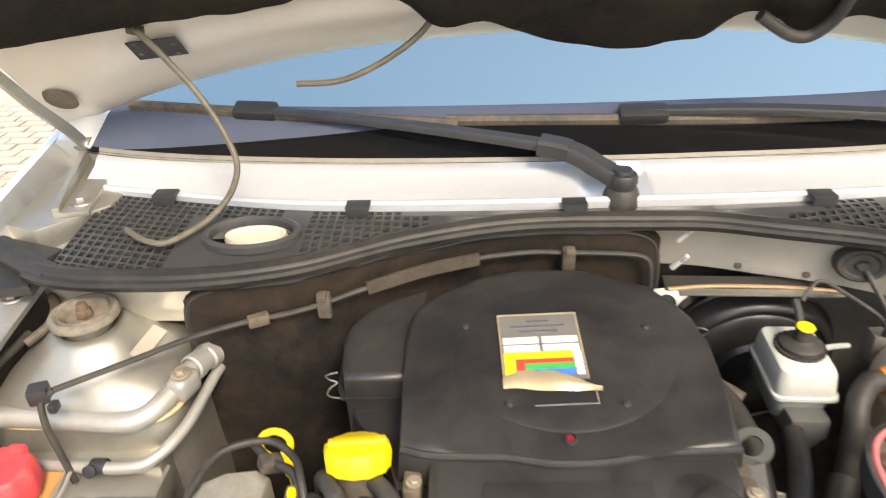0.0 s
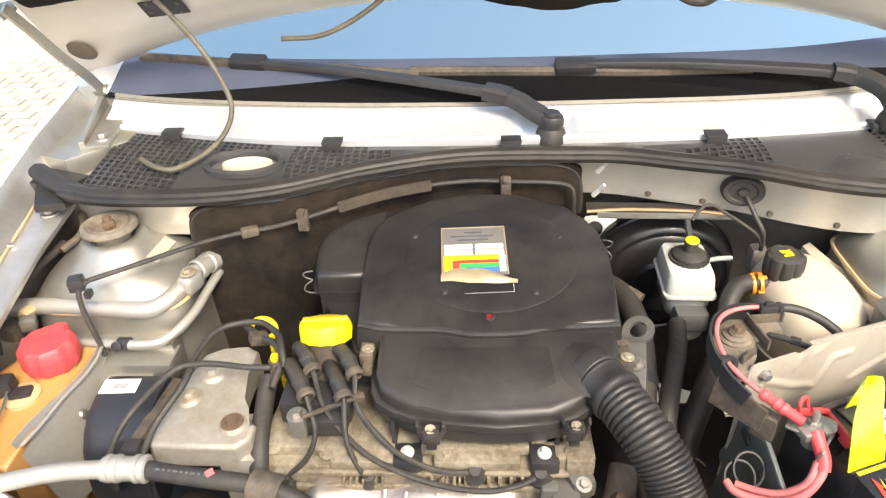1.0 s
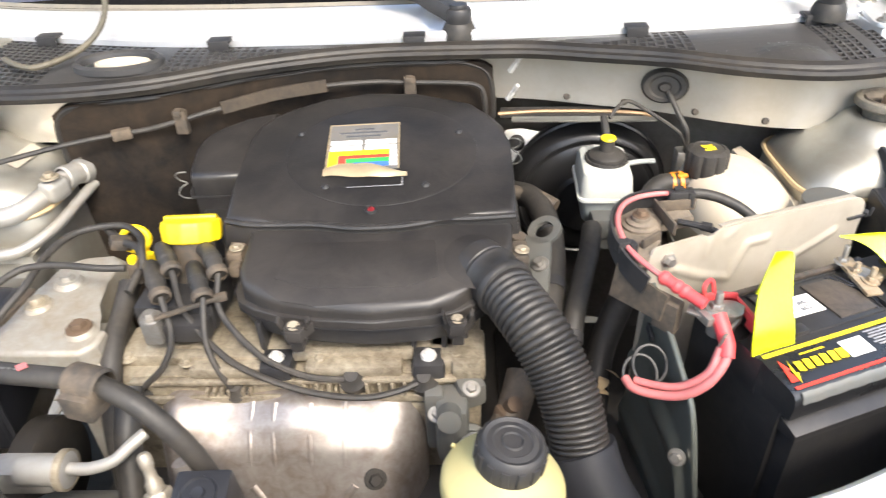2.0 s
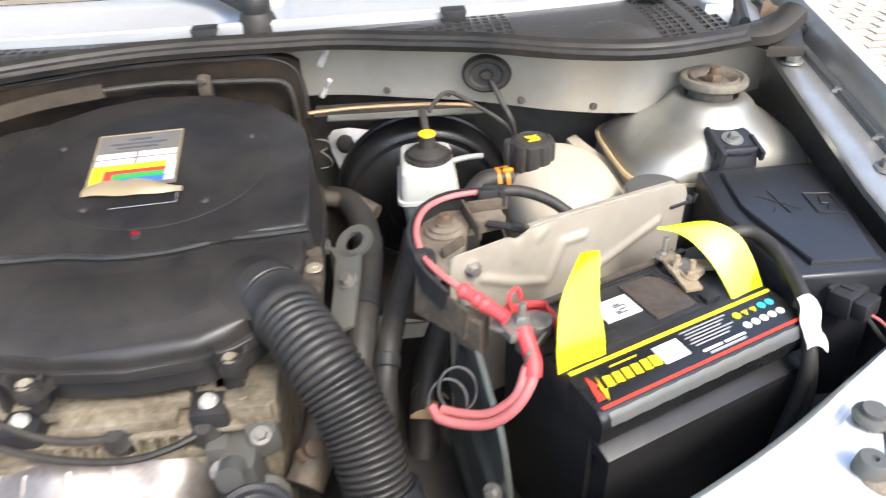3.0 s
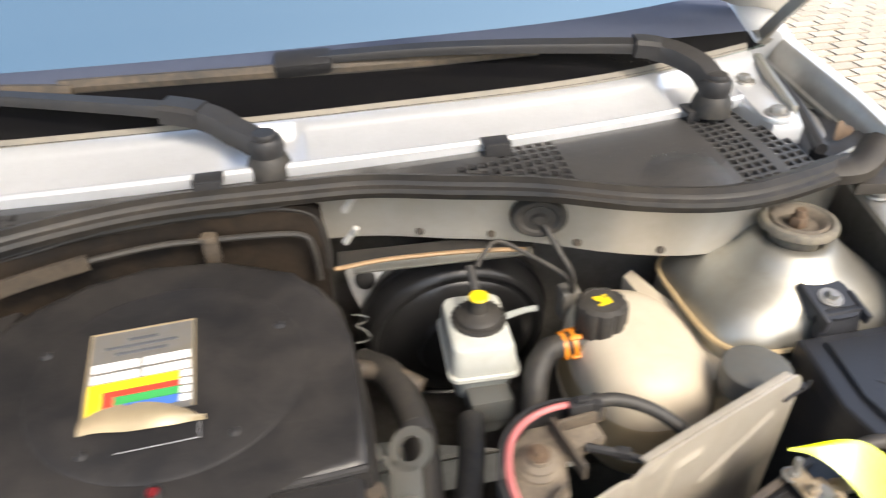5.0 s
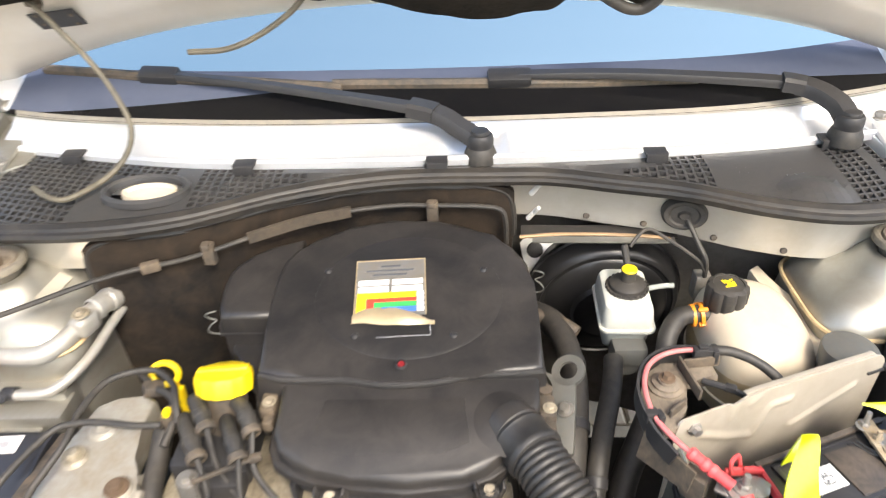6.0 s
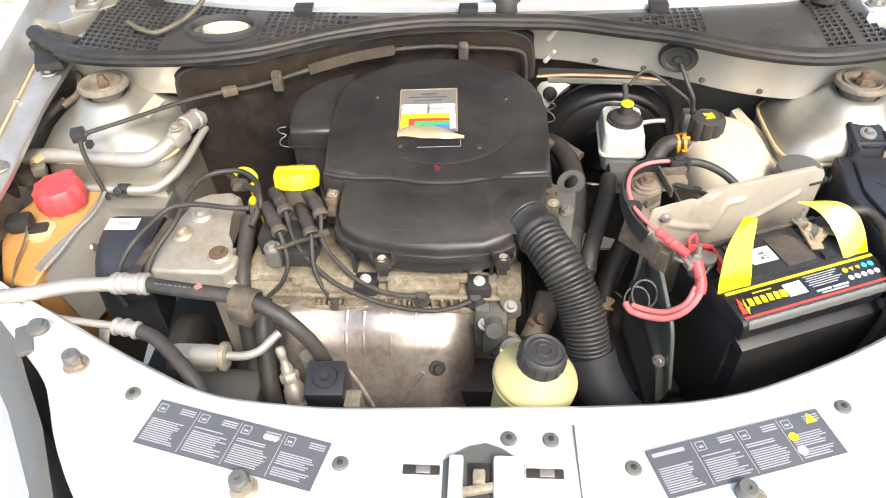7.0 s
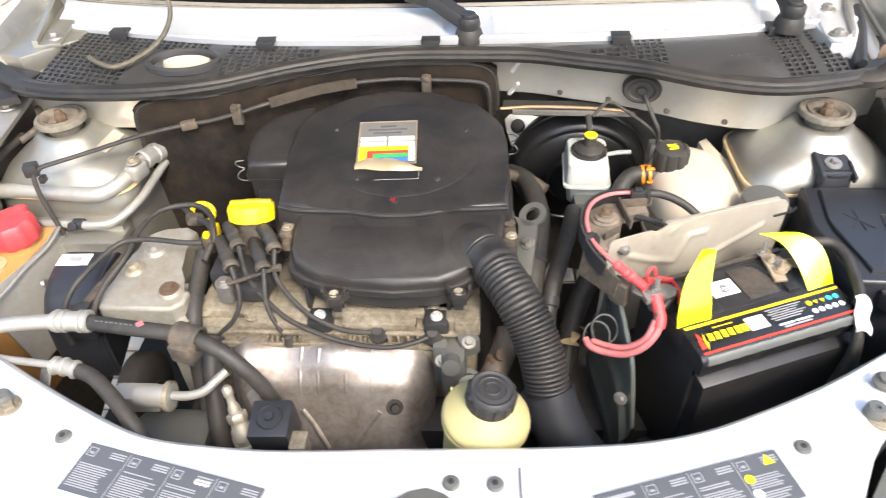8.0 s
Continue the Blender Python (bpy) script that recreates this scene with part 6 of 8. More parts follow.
part("sheath", tube([(0.292, 0.464, 0.889), (0.312, 0.463, 0.888), (0.332, 0.456, 0.884), (0.350, 0.446, 0.876), (0.364, 0.436, 0.862), (0.370, 0.432, 0.83)], 0.0056, 10), RUBBER, red, "black cable sheath")
for d in (0.0, 0.009):
    ringc = [Vector((0.222 + d + 0.016 * math.cos(a), 0.306 + 0.4 * d + 0.012 * math.sin(a), 0.782 + d + 0.014 * math.sin(a))) for a in [2 * math.pi * k / 28 for k in range(29)]]
    part("conduit_ring", sweep(ringc, circle(0.0016, 6), caps=False), BLACK, red, "split black conduit ring")
# black cable on the other post
blk = thing("battery_cable", "thick black battery cable with white paper tag", "cable", (0.50, 0.33, 0.75))
part("cable", tube([(0.470, 0.386, 0.850), (0.486, 0.396, 0.858), (0.502, 0.398, 0.862), (0.518, 0.392, 0.862), (0.526, 0.369, 0.859), (0.527, 0.332, 0.850), (0.524, 0.308, 0.840), (0.519, 0.280, 0.812), (0.516, 0.274, 0.77), (0.506, 0.268, 0.72), (0.49, 0.26, 0.64)], 0.0062, 12), RUBBER, blk)
part("second_cable", tube([(0.528, 0.318, 0.834), (0.526, 0.285, 0.800), (0.525, 0.274, 0.76), (0.516, 0.266, 0.71), (0.50, 0.26, 0.63)], 0.0060, 10), RUBBER, blk)
tag = grid(8, 12, lambda u, v: Vector((0.5165 + 0.017 * u - 0.004 * v + 0.0015 * math.sin(9 * v), 0.313 - 0.034 * v - 0.003 * u, 0.8465 - 0.026 * v + 0.0065 * math.sin(math.pi * (0.15 + 0.8 * u)) + 0.0012 * math.sin(13 * v + 4 * u))))
part("paper_tag", thick(tag, 0.0006), WHITE, blk, "crumpled white tag")
part("post_clamp", moved(join(rbox(0.016, 0.056, 0.004, 0.001, T(0.158, 0.052, 0.842, 4, 0, -14)), rbox(0.024, 0.024, 0.009, 0.003, T(0.166, 0.050, 0.838, 0, 0, 10)), rbox(0.036, 0.012, 0.006, 0.002, T(0.196, 0.044, 0.838, 0, 0, -30)), rbox(0.010, 0.016, 0.003, 0.001, T(0.216, 0.034, 0.842, 0, 12, -20))), M_BAT), CORRODE, blk, "corroded negative clamp")
for u, v, h in ((0.160, 0.074, 0.018), (0.158, 0.056, 0.010), (0.160, 0.040, 0.014), (0.205, 0.046, 0.012)):
    part("clamp_stud", moved(join(hexbolt(u, v, 0.8455, 0.0052, 0.0055), lathe([(0.0028, 0), (0.0028, h), (0.0024, h + 0.001), (0, h + 0.001)], 10, T(u, v, 0.8465))), M_BAT), STEEL if h > 0.015 else CORRODE, blk, "clamp stud")

# ---- fuse box ----
fuse = thing("fuse_box", "black plastic fuse box beside the strut tower", "fuse box", (0.57, 0.43, 0.66))
fo = [(0.516, 0.522), (0.503, 0.440), (0.518, 0.345), (0.525, 0.333), (0.602, 0.329), (0.613, 0.338), (0.628, 0.430), (0.645, 0.522)]
part("box_body", prism(scaled(fo, 0.985, 0.57, 0.43), 0.64, 0.846, 0.002), BOXM, fuse, "black box body")
part("lid", prism(fo, 0.838, lambda x, y: 0.858 - 0.03 * max(0, 0.42 - y), 0.005, 0.0, 3), BOXM, fuse, "smooth black lid")
part("lid_step", prism([(0.534, 0.509), (0.524, 0.442), (0.524, 0.424), (0.537, 0.372), (0.540, 0.346), (0.602, 0.342), (0.620, 0.430), (0.634, 0.509)], 0.855, lambda x, y: 0.8625 - 0.03 * max(0, 0.42 - y), 0.003, 0.0), BOXM, fuse, "raised lid panel")
tabm = stack([(0, 0.023, 0.024, 0.016, 0), (0.004, 0.023, 0.024, 0.016, 0)], T(0.562, 0.547, 0.876, 14))
tb_ = part("fixing_tab", join(tabm, rbox(0.046, 0.010, 0.036, 0.003, T(0.560, 0.526, 0.842, -10)), rbox(0.006, 0.050, 0.018, 0.002, T(0.540, 0.544, 0.866, 12)), rbox(0.005, 0.034, 0.012, 0.002, T(0.584, 0.536, 0.868, 12))), BOXM, fuse, "black fixing tab")
part("tab_bolt", join(hexbolt(0.561, 0.546, 0.880, 0.0062, 0.008, (14, 0)), lathe([(0.0115, 0), (0.0115, 0.0014), (0, 0.0014)], 20, T(0.561, 0.546, 0.8802, 14))), STEEL, tb_, "zinc bolt")
for a, b in (((0.545, 0.455), (0.575, 0.425)), ((0.575, 0.458), (0.548, 0.425)), ((0.560, 0.462), (0.562, 0.420)), ((0.592, 0.452), (0.618, 0.448)), ((0.618, 0.448), (0.612, 0.412)), ((0.612, 0.412), (0.588, 0.416)), ((0.588, 0.416), (0.592, 0.452)), ((0.604, 0.444), (0.600, 0.432)), ((0.600, 0.432), (0.606, 0.430)), ((0.606, 0.430), (0.600, 0.420))):
    part("scratched_mark", tube([(a[0], a[1], 0.8627), (b[0], b[1], 0.8627)], 0.0006, 5), COVER, fuse)
conn = thing("wire_connector", "black multi-pin wire connector with red wires", "connector", (0.58, 0.34, 0.78))
CONN = Matrix.Translation((0.568, 0.334, 0.822)) @ Matrix.Rotation(radians(28), 4, "Z") @ Matrix.Rotation(radians(-6), 4, "X")
for w, l, h, y, z in ((0.018, 0.020, 0.014, 0.030, 0.003), (0.025, 0.026, 0.018, 0.011, 0.0), (0.030, 0.020, 0.022, -0.012, -0.002), (0.024, 0.012, 0.017, -0.028, 0.0)):
    part("housing", moved(rbox(w, l, h, 0.002, T(0, y, z)), CONN), BLACK, conn)
for x, y in ((-0.006, 0.014), (0.006, 0.014), (0.0, -0.010)):
    part("lock_tab", moved(rbox(0.005, 0.014, 0.003, 0.001, T(x, y, 0.0185)), CONN), BOXM, conn)
part("lock_bar", moved(rbox(0.032, 0.004, 0.004, 0.001, T(0, -0.003, 0.0195)), CONN), BLACK, conn)
part("red_wire", tube([(0.583, 0.306, 0.829), (0.594, 0.299, 0.822), (0.606, 0.288, 0.805), (0.622, 0.268, 0.78)], 0.0015, 6), PINK, conn)
part("black_wire", tube([(0.580, 0.304, 0.827), (0.588, 0.292, 0.816), (0.603, 0.278, 0.798), (0.62, 0.258, 0.77)], 0.002, 6), RUBBER, conn)
part("lead", tube([(0.553, 0.363, 0.836), (0.544, 0.374, 0.840), (0.528, 0.384, 0.838), (0.505, 0.395, 0.82)], 0.0045, 8), RUBBER, conn)
solo("bay_fixing", join(rbox(0.05, 0.05, 0.01, 0.003, T(0.553, 0.262, 0.75)), lathe([(0.016, 0), (0.016, 0.006), (0.010, 0.008), (0.010, 0.012), (0, 0.012)], 20, T(0.553, 0.262, 0.76))), DARK, "dark fixing bracket below the connector", "bracket")

fuse.location.x += 0.006

# ---- power steering reservoir ----
ps = thing("steering_reservoir", "yellowed round power steering reservoir with black cap", "fluid reservoir", (0.078, 0.160, 0.70))
M_PS = T(0.082, 0.164, 0.80, 0, 8) @ Matrix.Translation((0, 0, -0.80))
part("reservoir_body", lathe([(0.036, 0.66), (0.0400, 0.735), (0.0430, 0.785), (0.0430, 0.798), (0.0440, 0.802)], 44, M_PS), PSTANK, ps, "yellowed translucent body")
part("reservoir_lid", lathe([(0.0440, 0.8025), (0.0478, 0.8050), (0.0490, 0.8085), (0.0480, 0.8120), (0.0450, 0.8155), (0.0370, 0.8230), (0.0310, 0.8285), (0.0265, 0.8345)], 48, M_PS), PSTANK, ps, "wide overhanging sloping lid")
part("lid_rim", lathe([(0.0430, 0.7985), (0.0478, 0.7990), (0.0488, 0.8010), (0.0478, 0.8030), (0.0440, 0.8040)], 48, M_PS), PSTANK, ps, "sharp welded rim")
pc = part("screw_cap", lathe([(0.0255, 0.830), (0.0264, 0.833), (0.0264, 0.8500), (0.0245, 0.8555), (0.0225, 0.857), (0.0195, 0.8555), (0.0150, 0.8565), (0.0140, 0.8555), (0, 0.8560)], 40, M_PS), BLACK, ps, "black ribbed cap")
for k in range(14):
    a = 2 * math.pi * k / 14
    part("grip_rib", moved(rbox(0.003, 0.006, 0.015, 0.001, T(0.0262 * math.cos(a), 0.0262 * math.sin(a), 0.8365, 0, 0, math.degrees(a))), M_PS), BLACK, pc)
part("cap_mark", lathe([(0.007, 0.856), (0.008, 0.8575), (0.009, 0.856)], 16, M_PS), BLACK, pc)
part("weld_pip", moved(rbox(0.004, 0.003, 0.003, 0.001, T(-0.040, 0.026, 0.8135, 0, 0, 60)), M_PS), PSTANK, ps)

# ---- corrugated intake hose ----
ih = thing("intake_hose", "black corrugated air intake hose", "hose", (0.15, 0.3, 0.65))
core = smooth_path([(0.066, 0.412, 0.842), (0.080, 0.392, 0.842), (0.094, 0.368, 0.842), (0.108, 0.342, 0.838), (0.123, 0.318, 0.828), (0.135, 0.301, 0.813), (0.144, 0.286, 0.797), (0.151, 0.272, 0.781), (0.156, 0.258, 0.762), (0.160, 0.246, 0.742), (0.166, 0.232, 0.715), (0.175, 0.218, 0.68)], 40)
HOSEN = len(core) - 1
sc = []
for i in range(HOSEN + 1):
    f = i / HOSEN
    r = 0.0262 + 0.0016 * math.sin(math.pi * min(1, f * 1.3))
    if 0.205 < f < 0.81:
        r += 0.0030 * abs(math.sin(i * math.pi / 9)) ** 0.6 - 0.0012
    elif f >= 0.81:
        r += 0.0012 if f < 0.86 else 0.0
    sc.append(r)
part("hose_body", sweep(core, circle(1.0, 30), scale=sc), HOSE, ih, "ribbed rubber hose")


def on_hose(i):
    return Matrix.Translation(core[i]) @ (core[min(HOSEN, i + 8)] - core[max(0, i - 8)]).to_track_quat("Z", "Y").to_matrix().to_4x4()


part("outlet_neck", moved(lathe([(0.024, -0.016), (0.0295, -0.014), (0.0305, -0.006), (0.0305, 0.004), (0.0285, 0.006), (0.0, 0.006)], 36), on_hose(30)), COVER, ih, "outlet neck of the filter housing")
part("hose_collar", moved(lathe([(0.027, -0.018), (0.0305, -0.017), (0.0315, -0.013), (0.0300, -0.010), (0.0300, 0.006), (0.0318, 0.010), (0.0318, 0.014), (0.0300, 0.017), (0.027, 0.018)], 36), on_hose(66)), HOSE, ih, "smooth collar")
part("hose_cuff", moved(lathe([(0.027, -0.013), (0.0300, -0.012), (0.0300, 0.004), (0.0310, 0.006), (0.0310, 0.012), (0.027, 0.014)], 36), on_hose(370)), HOSE, ih, "smooth end cuff")
part("air_snorkel", tube([(0.158, 0.250, 0.745), (0.168, 0.232, 0.718), (0.186, 0.212, 0.690), (0.210, 0.192, 0.665), (0.235, 0.175, 0.63)], 0.0345, 24), BOXM, ih, "smooth black inlet duct")
part("duct_body", rbox(0.10, 0.10, 0.16, 0.03, T(0.225, 0.185, 0.50, 0, 0, -20), 4), HOSE, ih)

# ---- lifting eye and pipes beside the engine ----
eye_t = thing("lifting_eye", "grey steel engine lifting eye", "bracket", (0.13, 0.47, 0.72))
bm = bmesh.new()
ro = [bm.verts.new((0.0205 * math.cos(2 * math.pi * k / 32), 0.0205 * math.sin(2 * math.pi * k / 32), 0)) for k in range(32)]
ri = [bm.verts.new((0.0115 * math.cos(2 * math.pi * k / 32), 0.0115 * math.sin(2 * math.pi * k / 32), 0)) for k in range(32)]
for k in range(32):
    bm.faces.new((ro[k], ro[(k + 1) % 32], ri[(k + 1) % 32], ri[k]))
M_EYE = T(0.149, 0.507, 0.820, 16, -24, 0)
ring_p = part("eye_ring", moved(thick(bm, 0.005), M_EYE), GREYM, eye_t, "grey steel ring")
part("eye_shank", moved(join(prism([(-0.030, 0.010), (-0.022, -0.012), (-0.030, -0.045), (-0.046, -0.10), (-0.018, -0.10), (-0.002, -0.045), (0.004, -0.020)], -0.005, 0.0, 0.001), rbox(0.008, 0.016, 0.010, 0.002, T(-0.031, 0.010, -0.005))), M_EYE), GREYM, eye_t)
part("eye_bolt", moved(hexbolt(0, 0, 0, 0.0065, 0.009), M_EYE @ T(-0.014, -0.048, 0.0005)), STEEL, eye_t, "flange bolt")


def hose_thing(label, pts, r, mat=None, n=12, name="rubber_hose", bands=()):
    h = thing(name, label, "hose", pts[len(pts) // 2])
    part("hose", tube(pts, r, n), mat or RUBBER, h)
    for p, d, rr in bands:
        mm = Matrix.Translation(p) @ Vector(d).to_track_quat("Z", "Y").to_matrix().to_4x4()
        part("band", lathe([(rr, -0.007), (rr + 0.0015, -0.006), (rr + 0.0015, 0.006), (rr, 0.007)], 18, mm), BLACK, h, "hose band")
    return h


hose_thing("thick dusty coolant hose beside the engine", [(0.120, 0.66, 0.785), (0.145, 0.625, 0.795), (0.158, 0.580, 0.793), (0.162, 0.535, 0.785), (0.158, 0.485, 0.772), (0.150, 0.440, 0.758), (0.145, 0.40, 0.73), (0.15, 0.36, 0.68)], 0.0165, bands=(((0.161, 0.55, 0.788), (0.1, -1, -0.2), 0.0165), ((0.155, 0.465, 0.767), (-0.15, -1, -0.3), 0.0165)))
hose_thing("black coolant hose running down past the battery", [(0.215, 0.555, 0.79), (0.205, 0.51, 0.785), (0.190, 0.465, 0.770), (0.176, 0.420, 0.750), (0.168, 0.385, 0.725), (0.165, 0.32, 0.70), (0.165, 0.26, 0.62)], 0.0125, bands=(((0.172, 0.405, 0.741), (-0.15, -1, -0.6), 0.0125),))
hose_thing("brown dusty vacuum pipe behind the engine", [(0.105, 0.640, 0.80), (0.13, 0.632, 0.798), (0.155, 0.615, 0.80), (0.175, 0.60, 0.795)], 0.010, GRIMY)
hose_thing("black hose below the brake servo", [(0.27, 0.53, 0.74), (0.24, 0.48, 0.72), (0.215, 0.44, 0.68), (0.20, 0.38, 0.62)], 0.017)
hose_thing("dusty elbow hose at the cylinder head", [(0.09, 0.30, 0.70), (0.105, 0.33, 0.715), (0.115, 0.36, 0.73)], 0.018, GRIMY)
bulkvalve = thing("thermostat_housing", "grimy grey coolant outlet at the cylinder head", "coolant outlet", (0.05, 0.31, 0.66))
part("outlet_body", join(rbox(0.034, 0.045, 0.075, 0.010, T(0.040, 0.312, 0.672)), rbox(0.030, 0.030, 0.030, 0.008, T(0.058, 0.330, 0.725, 0, 0, 20)), rbox(0.020, 0.018, 0.080, 0.005, T(0.022, 0.318, 0.672)), lathe([(0.020, 0), (0.022, 0.004), (0.022, 0.010), (0.016, 0.014), (0.016, 0.03), (0.018, 0.034), (0, 0.034)], 18, T(0.055, 0.305, 0.686, 50, 20)), lathe([(0.012, 0), (0.012, 0.02), (0, 0.02)], 14, T(0.038, 0.296, 0.742, 70))), GREYM, bulkvalve, "cast grey outlet")
part("outlet_sensor", join(rbox(0.026, 0.018, 0.016, 0.005, T(0.095, 0.318, 0.708, 0, 15, 30)), lathe([(0.008, 0), (0.008, 0.02), (0, 0.02)], 12, T(0.098, 0.322, 0.72, 30, 20))), RUST, bulkvalve, "brown sensor plug")
for x, y, z in ((0.025, 0.300, 0.735), (0.060, 0.318, 0.752)):
    part("outlet_bolt", hexbolt(x, y, z, 0.006, 0.006, (20, 0)), STEEL, bulkvalve)

# ---- ignition coil block and leads ----
coil = thing("ignition_coil", "dusty black four-tower ignition coil block", "ignition coil", (-0.25, 0.40, 0.78))
part("coil_base", join(rbox(0.085, 0.080, 0.034, 0.006, T(-0.250, 0.415, 0.785)), rbox(0.055, 0.04, 0.024, 0.005, T(-0.238, 0.376, 0.785))), BLACK, coil, "black coil base")
BOOTS = (
    [(-0.282, 0.452, 0.820), (-0.277, 0.443, 0.846), (-0.264, 0.423, 0.852), (-0.252, 0.402, 0.846)],
    [(-0.291, 0.436, 0.808), (-0.286, 0.426, 0.834), (-0.269, 0.395, 0.842), (-0.255, 0.371, 0.836)],
    [(-0.236, 0.450, 0.820), (-0.230, 0.440, 0.846), (-0.214, 0.420, 0.852), (-0.202, 0.398, 0.844)],
    [(-0.243, 0.433, 0.808), (-0.238, 0.423, 0.834), (-0.224, 0.395, 0.842), (-0.212, 0.371, 0.834)],
)
for pts in BOOTS:
    tw = part("tower_boot", tube(pts, 0.0090, 12), RUBBER, coil, "rubber boot")
    a, b = Vector(pts[2]), Vector(pts[3])
    for f, r in ((0.25, 0.0102), (0.95, 0.0110)):
        part("boot_ring", lathe([(0.0085, -0.005), (r, -0.003), (r, 0.003), (0.0085, 0.005)], 14, Matrix.Translation(a.lerp(b, f)) @ (b - a).to_track_quat("Z", "Y").to_matrix().to_4x4()), GRIMY if f > 0.5 else RUBBER, tw)
part("lead_comb", join(rbox(0.070, 0.005, 0.005, 0.002, T(-0.226, 0.364, 0.824, 0, -6, 22)), rbox(0.014, 0.008, 0.008, 0.002, T(-0.196, 0.376, 0.826, 0, 0, 22))), GRIMY, coil, "plastic lead comb")
part("coil_nut", join(hexbolt(-0.266, 0.359, 0.818, 0.0075, 0.008), rbox(0.020, 0.020, 0.03, 0.004, T(-0.266, 0.360, 0.788))), STEEL, coil, "zinc nut")
LEADS = (
    [(-0.252, 0.402, 0.846), (-0.235, 0.370, 0.815), (-0.193, 0.340, 0.782), (-0.150, 0.322, 0.768), (-0.100, 0.312, 0.756), (-0.050, 0.308, 0.752), (-0.015, 0.314, 0.754), (0.012, 0.326, 0.757)],
    [(-0.255, 0.371, 0.836), (-0.245, 0.349, 0.802), (-0.255, 0.334, 0.775), (-0.276, 0.328, 0.755), (-0.292, 0.330, 0.738)],
    [(-0.202, 0.398, 0.844), (-0.196, 0.367, 0.818), (-0.158, 0.338, 0.788), (-0.125, 0.328, 0.772), (-0.095, 0.324, 0.764), (-0.062, 0.328, 0.758)],
    [(-0.212, 0.371, 0.834), (-0.209, 0.344, 0.795), (-0.195, 0.330, 0.760), (-0.186, 0.332, 0.742)],
)
for pts in LEADS:
    ld = thing("ignition_lead", "black ignition lead with printed stripe to a plug", "ignition lead", pts[-1], group="ignition leads")
    part("lead", tube(pts, 0.0034, 8), RUBBER, ld)
    x, y, z = pts[-1]
    part("plug_boot", lathe([(0.013, -0.04), (0.013, -0.006), (0.0145, -0.004), (0.0145, 0.002), (0.010, 0.006), (0.007, 0.012), (0, 0.012)], 18, T(x, y + 0.004, z - 0.004, 25)), RUBBER, ld, "rubber plug boot")

# ---- dipstick ----
dip = thing("dipstick", "yellow ring-handled oil dipstick", "dipstick", (-0.35, 0.52, 0.70))
loop = [Vector((-0.350 + 0.017 * math.cos(a), 0.524 + 0.006 * math.sin(a), 0.808 + 0.013 * math.sin(a))) for a in [2 * math.pi * k / 20 for k in range(21)]]
part("handle_ring", sweep(loop, circle(0.0042, 8), caps=False), YELLOW, dip)
part("stem", join(tube([(-0.342, 0.522, 0.798), (-0.335, 0.515, 0.775), (-0.325, 0.50, 0.72)], 0.005, 8), rbox(0.014, 0.010, 0.022, 0.003, T(-0.334, 0.514, 0.772))), YELLOW, dip)

# ---- engine mount and its wiring ----
mount = thing("engine_mount", "grey cast aluminium engine mount with bolts", "engine mount", (-0.38, 0.40, 0.70))
mo = [(-0.361, 0.488), (-0.392, 0.484), (-0.413, 0.472), (-0.420, 0.450), (-0.416, 0.425), (-0.428, 0.385), (-0.437, 0.360), (-0.438, 0.335), (-0.428, 0.326), (-0.332, 0.325), (-0.318, 0.338), (-0.317, 0.358), (-0.335, 0.376), (-0.346, 0.396), (-0.347, 0.440), (-0.344, 0.478)]
part("bracket", join(prism(mo, 0.770, lambda x, y: 0.804 + 0.05 * (y - 0.36), 0.006, 0.0, 3), prism([(-0.35, 0.33), (-0.322, 0.335), (-0.325, 0.39), (-0.352, 0.385)][::-1], 0.62, 0.79, 0.004)), CAST, mount, "cast bracket")
for x, y, z, mt in ((-0.343, 0.357, 0.805, RUST), (-0.391, 0.436, 0.808, CAST), (-0.408, 0.398, 0.806, HEAD)):
    part("boss", lathe([(0.019, -0.014), (0.016, 0.001), (0.014, 0.003), (0, 0.003)], 22, T(x, y, z)), CAST, mount)
    part("mount_bolt", hexbolt(x, y, z + 0.003, 0.0085, 0.008), mt, mount, "large hexagon bolt")
part("mount_leg", rbox(0.045, 0.04, 0.16, 0.006, T(-0.335, 0.345, 0.62)), CAST, mount)
part("side_web", rbox(0.014, 0.11, 0.045, 0.004, T(-0.447, 0.385, 0.755, 0, 0, -8)), GRIMY, mount, "rust-brown rubber edge")
belt = thing("belt_cover", "dark blue-black curved belt cover with paper label", "cover", (-0.485, 0.38, 0.62))
BELT = [(0.447, 0.700), (0.445, 0.792), (0.441, 0.800), (0.433, 0.8035), (0.405, 0.8035), (0.380, 0.800), (0.358, 0.790), (0.341, 0.773), (0.331, 0.750), (0.327, 0.720), (0.326, 0.660)]


def belt_fn(u, v):
    k = v * (len(BELT) - 1)
    i = min(len(BELT) - 2, int(k))
    y, z = [BELT[i][n] + (BELT[i + 1][n] - BELT[i][n]) * (k - i) for n in (0, 1)]
    e = abs(2 * u - 1) ** 8
    return Vector((-0.531 + 0.080 * u + 0.06 * (0.39 - y), y + 0.004 * e * (0.39 - y) / 0.06, z - 0.004 * e))


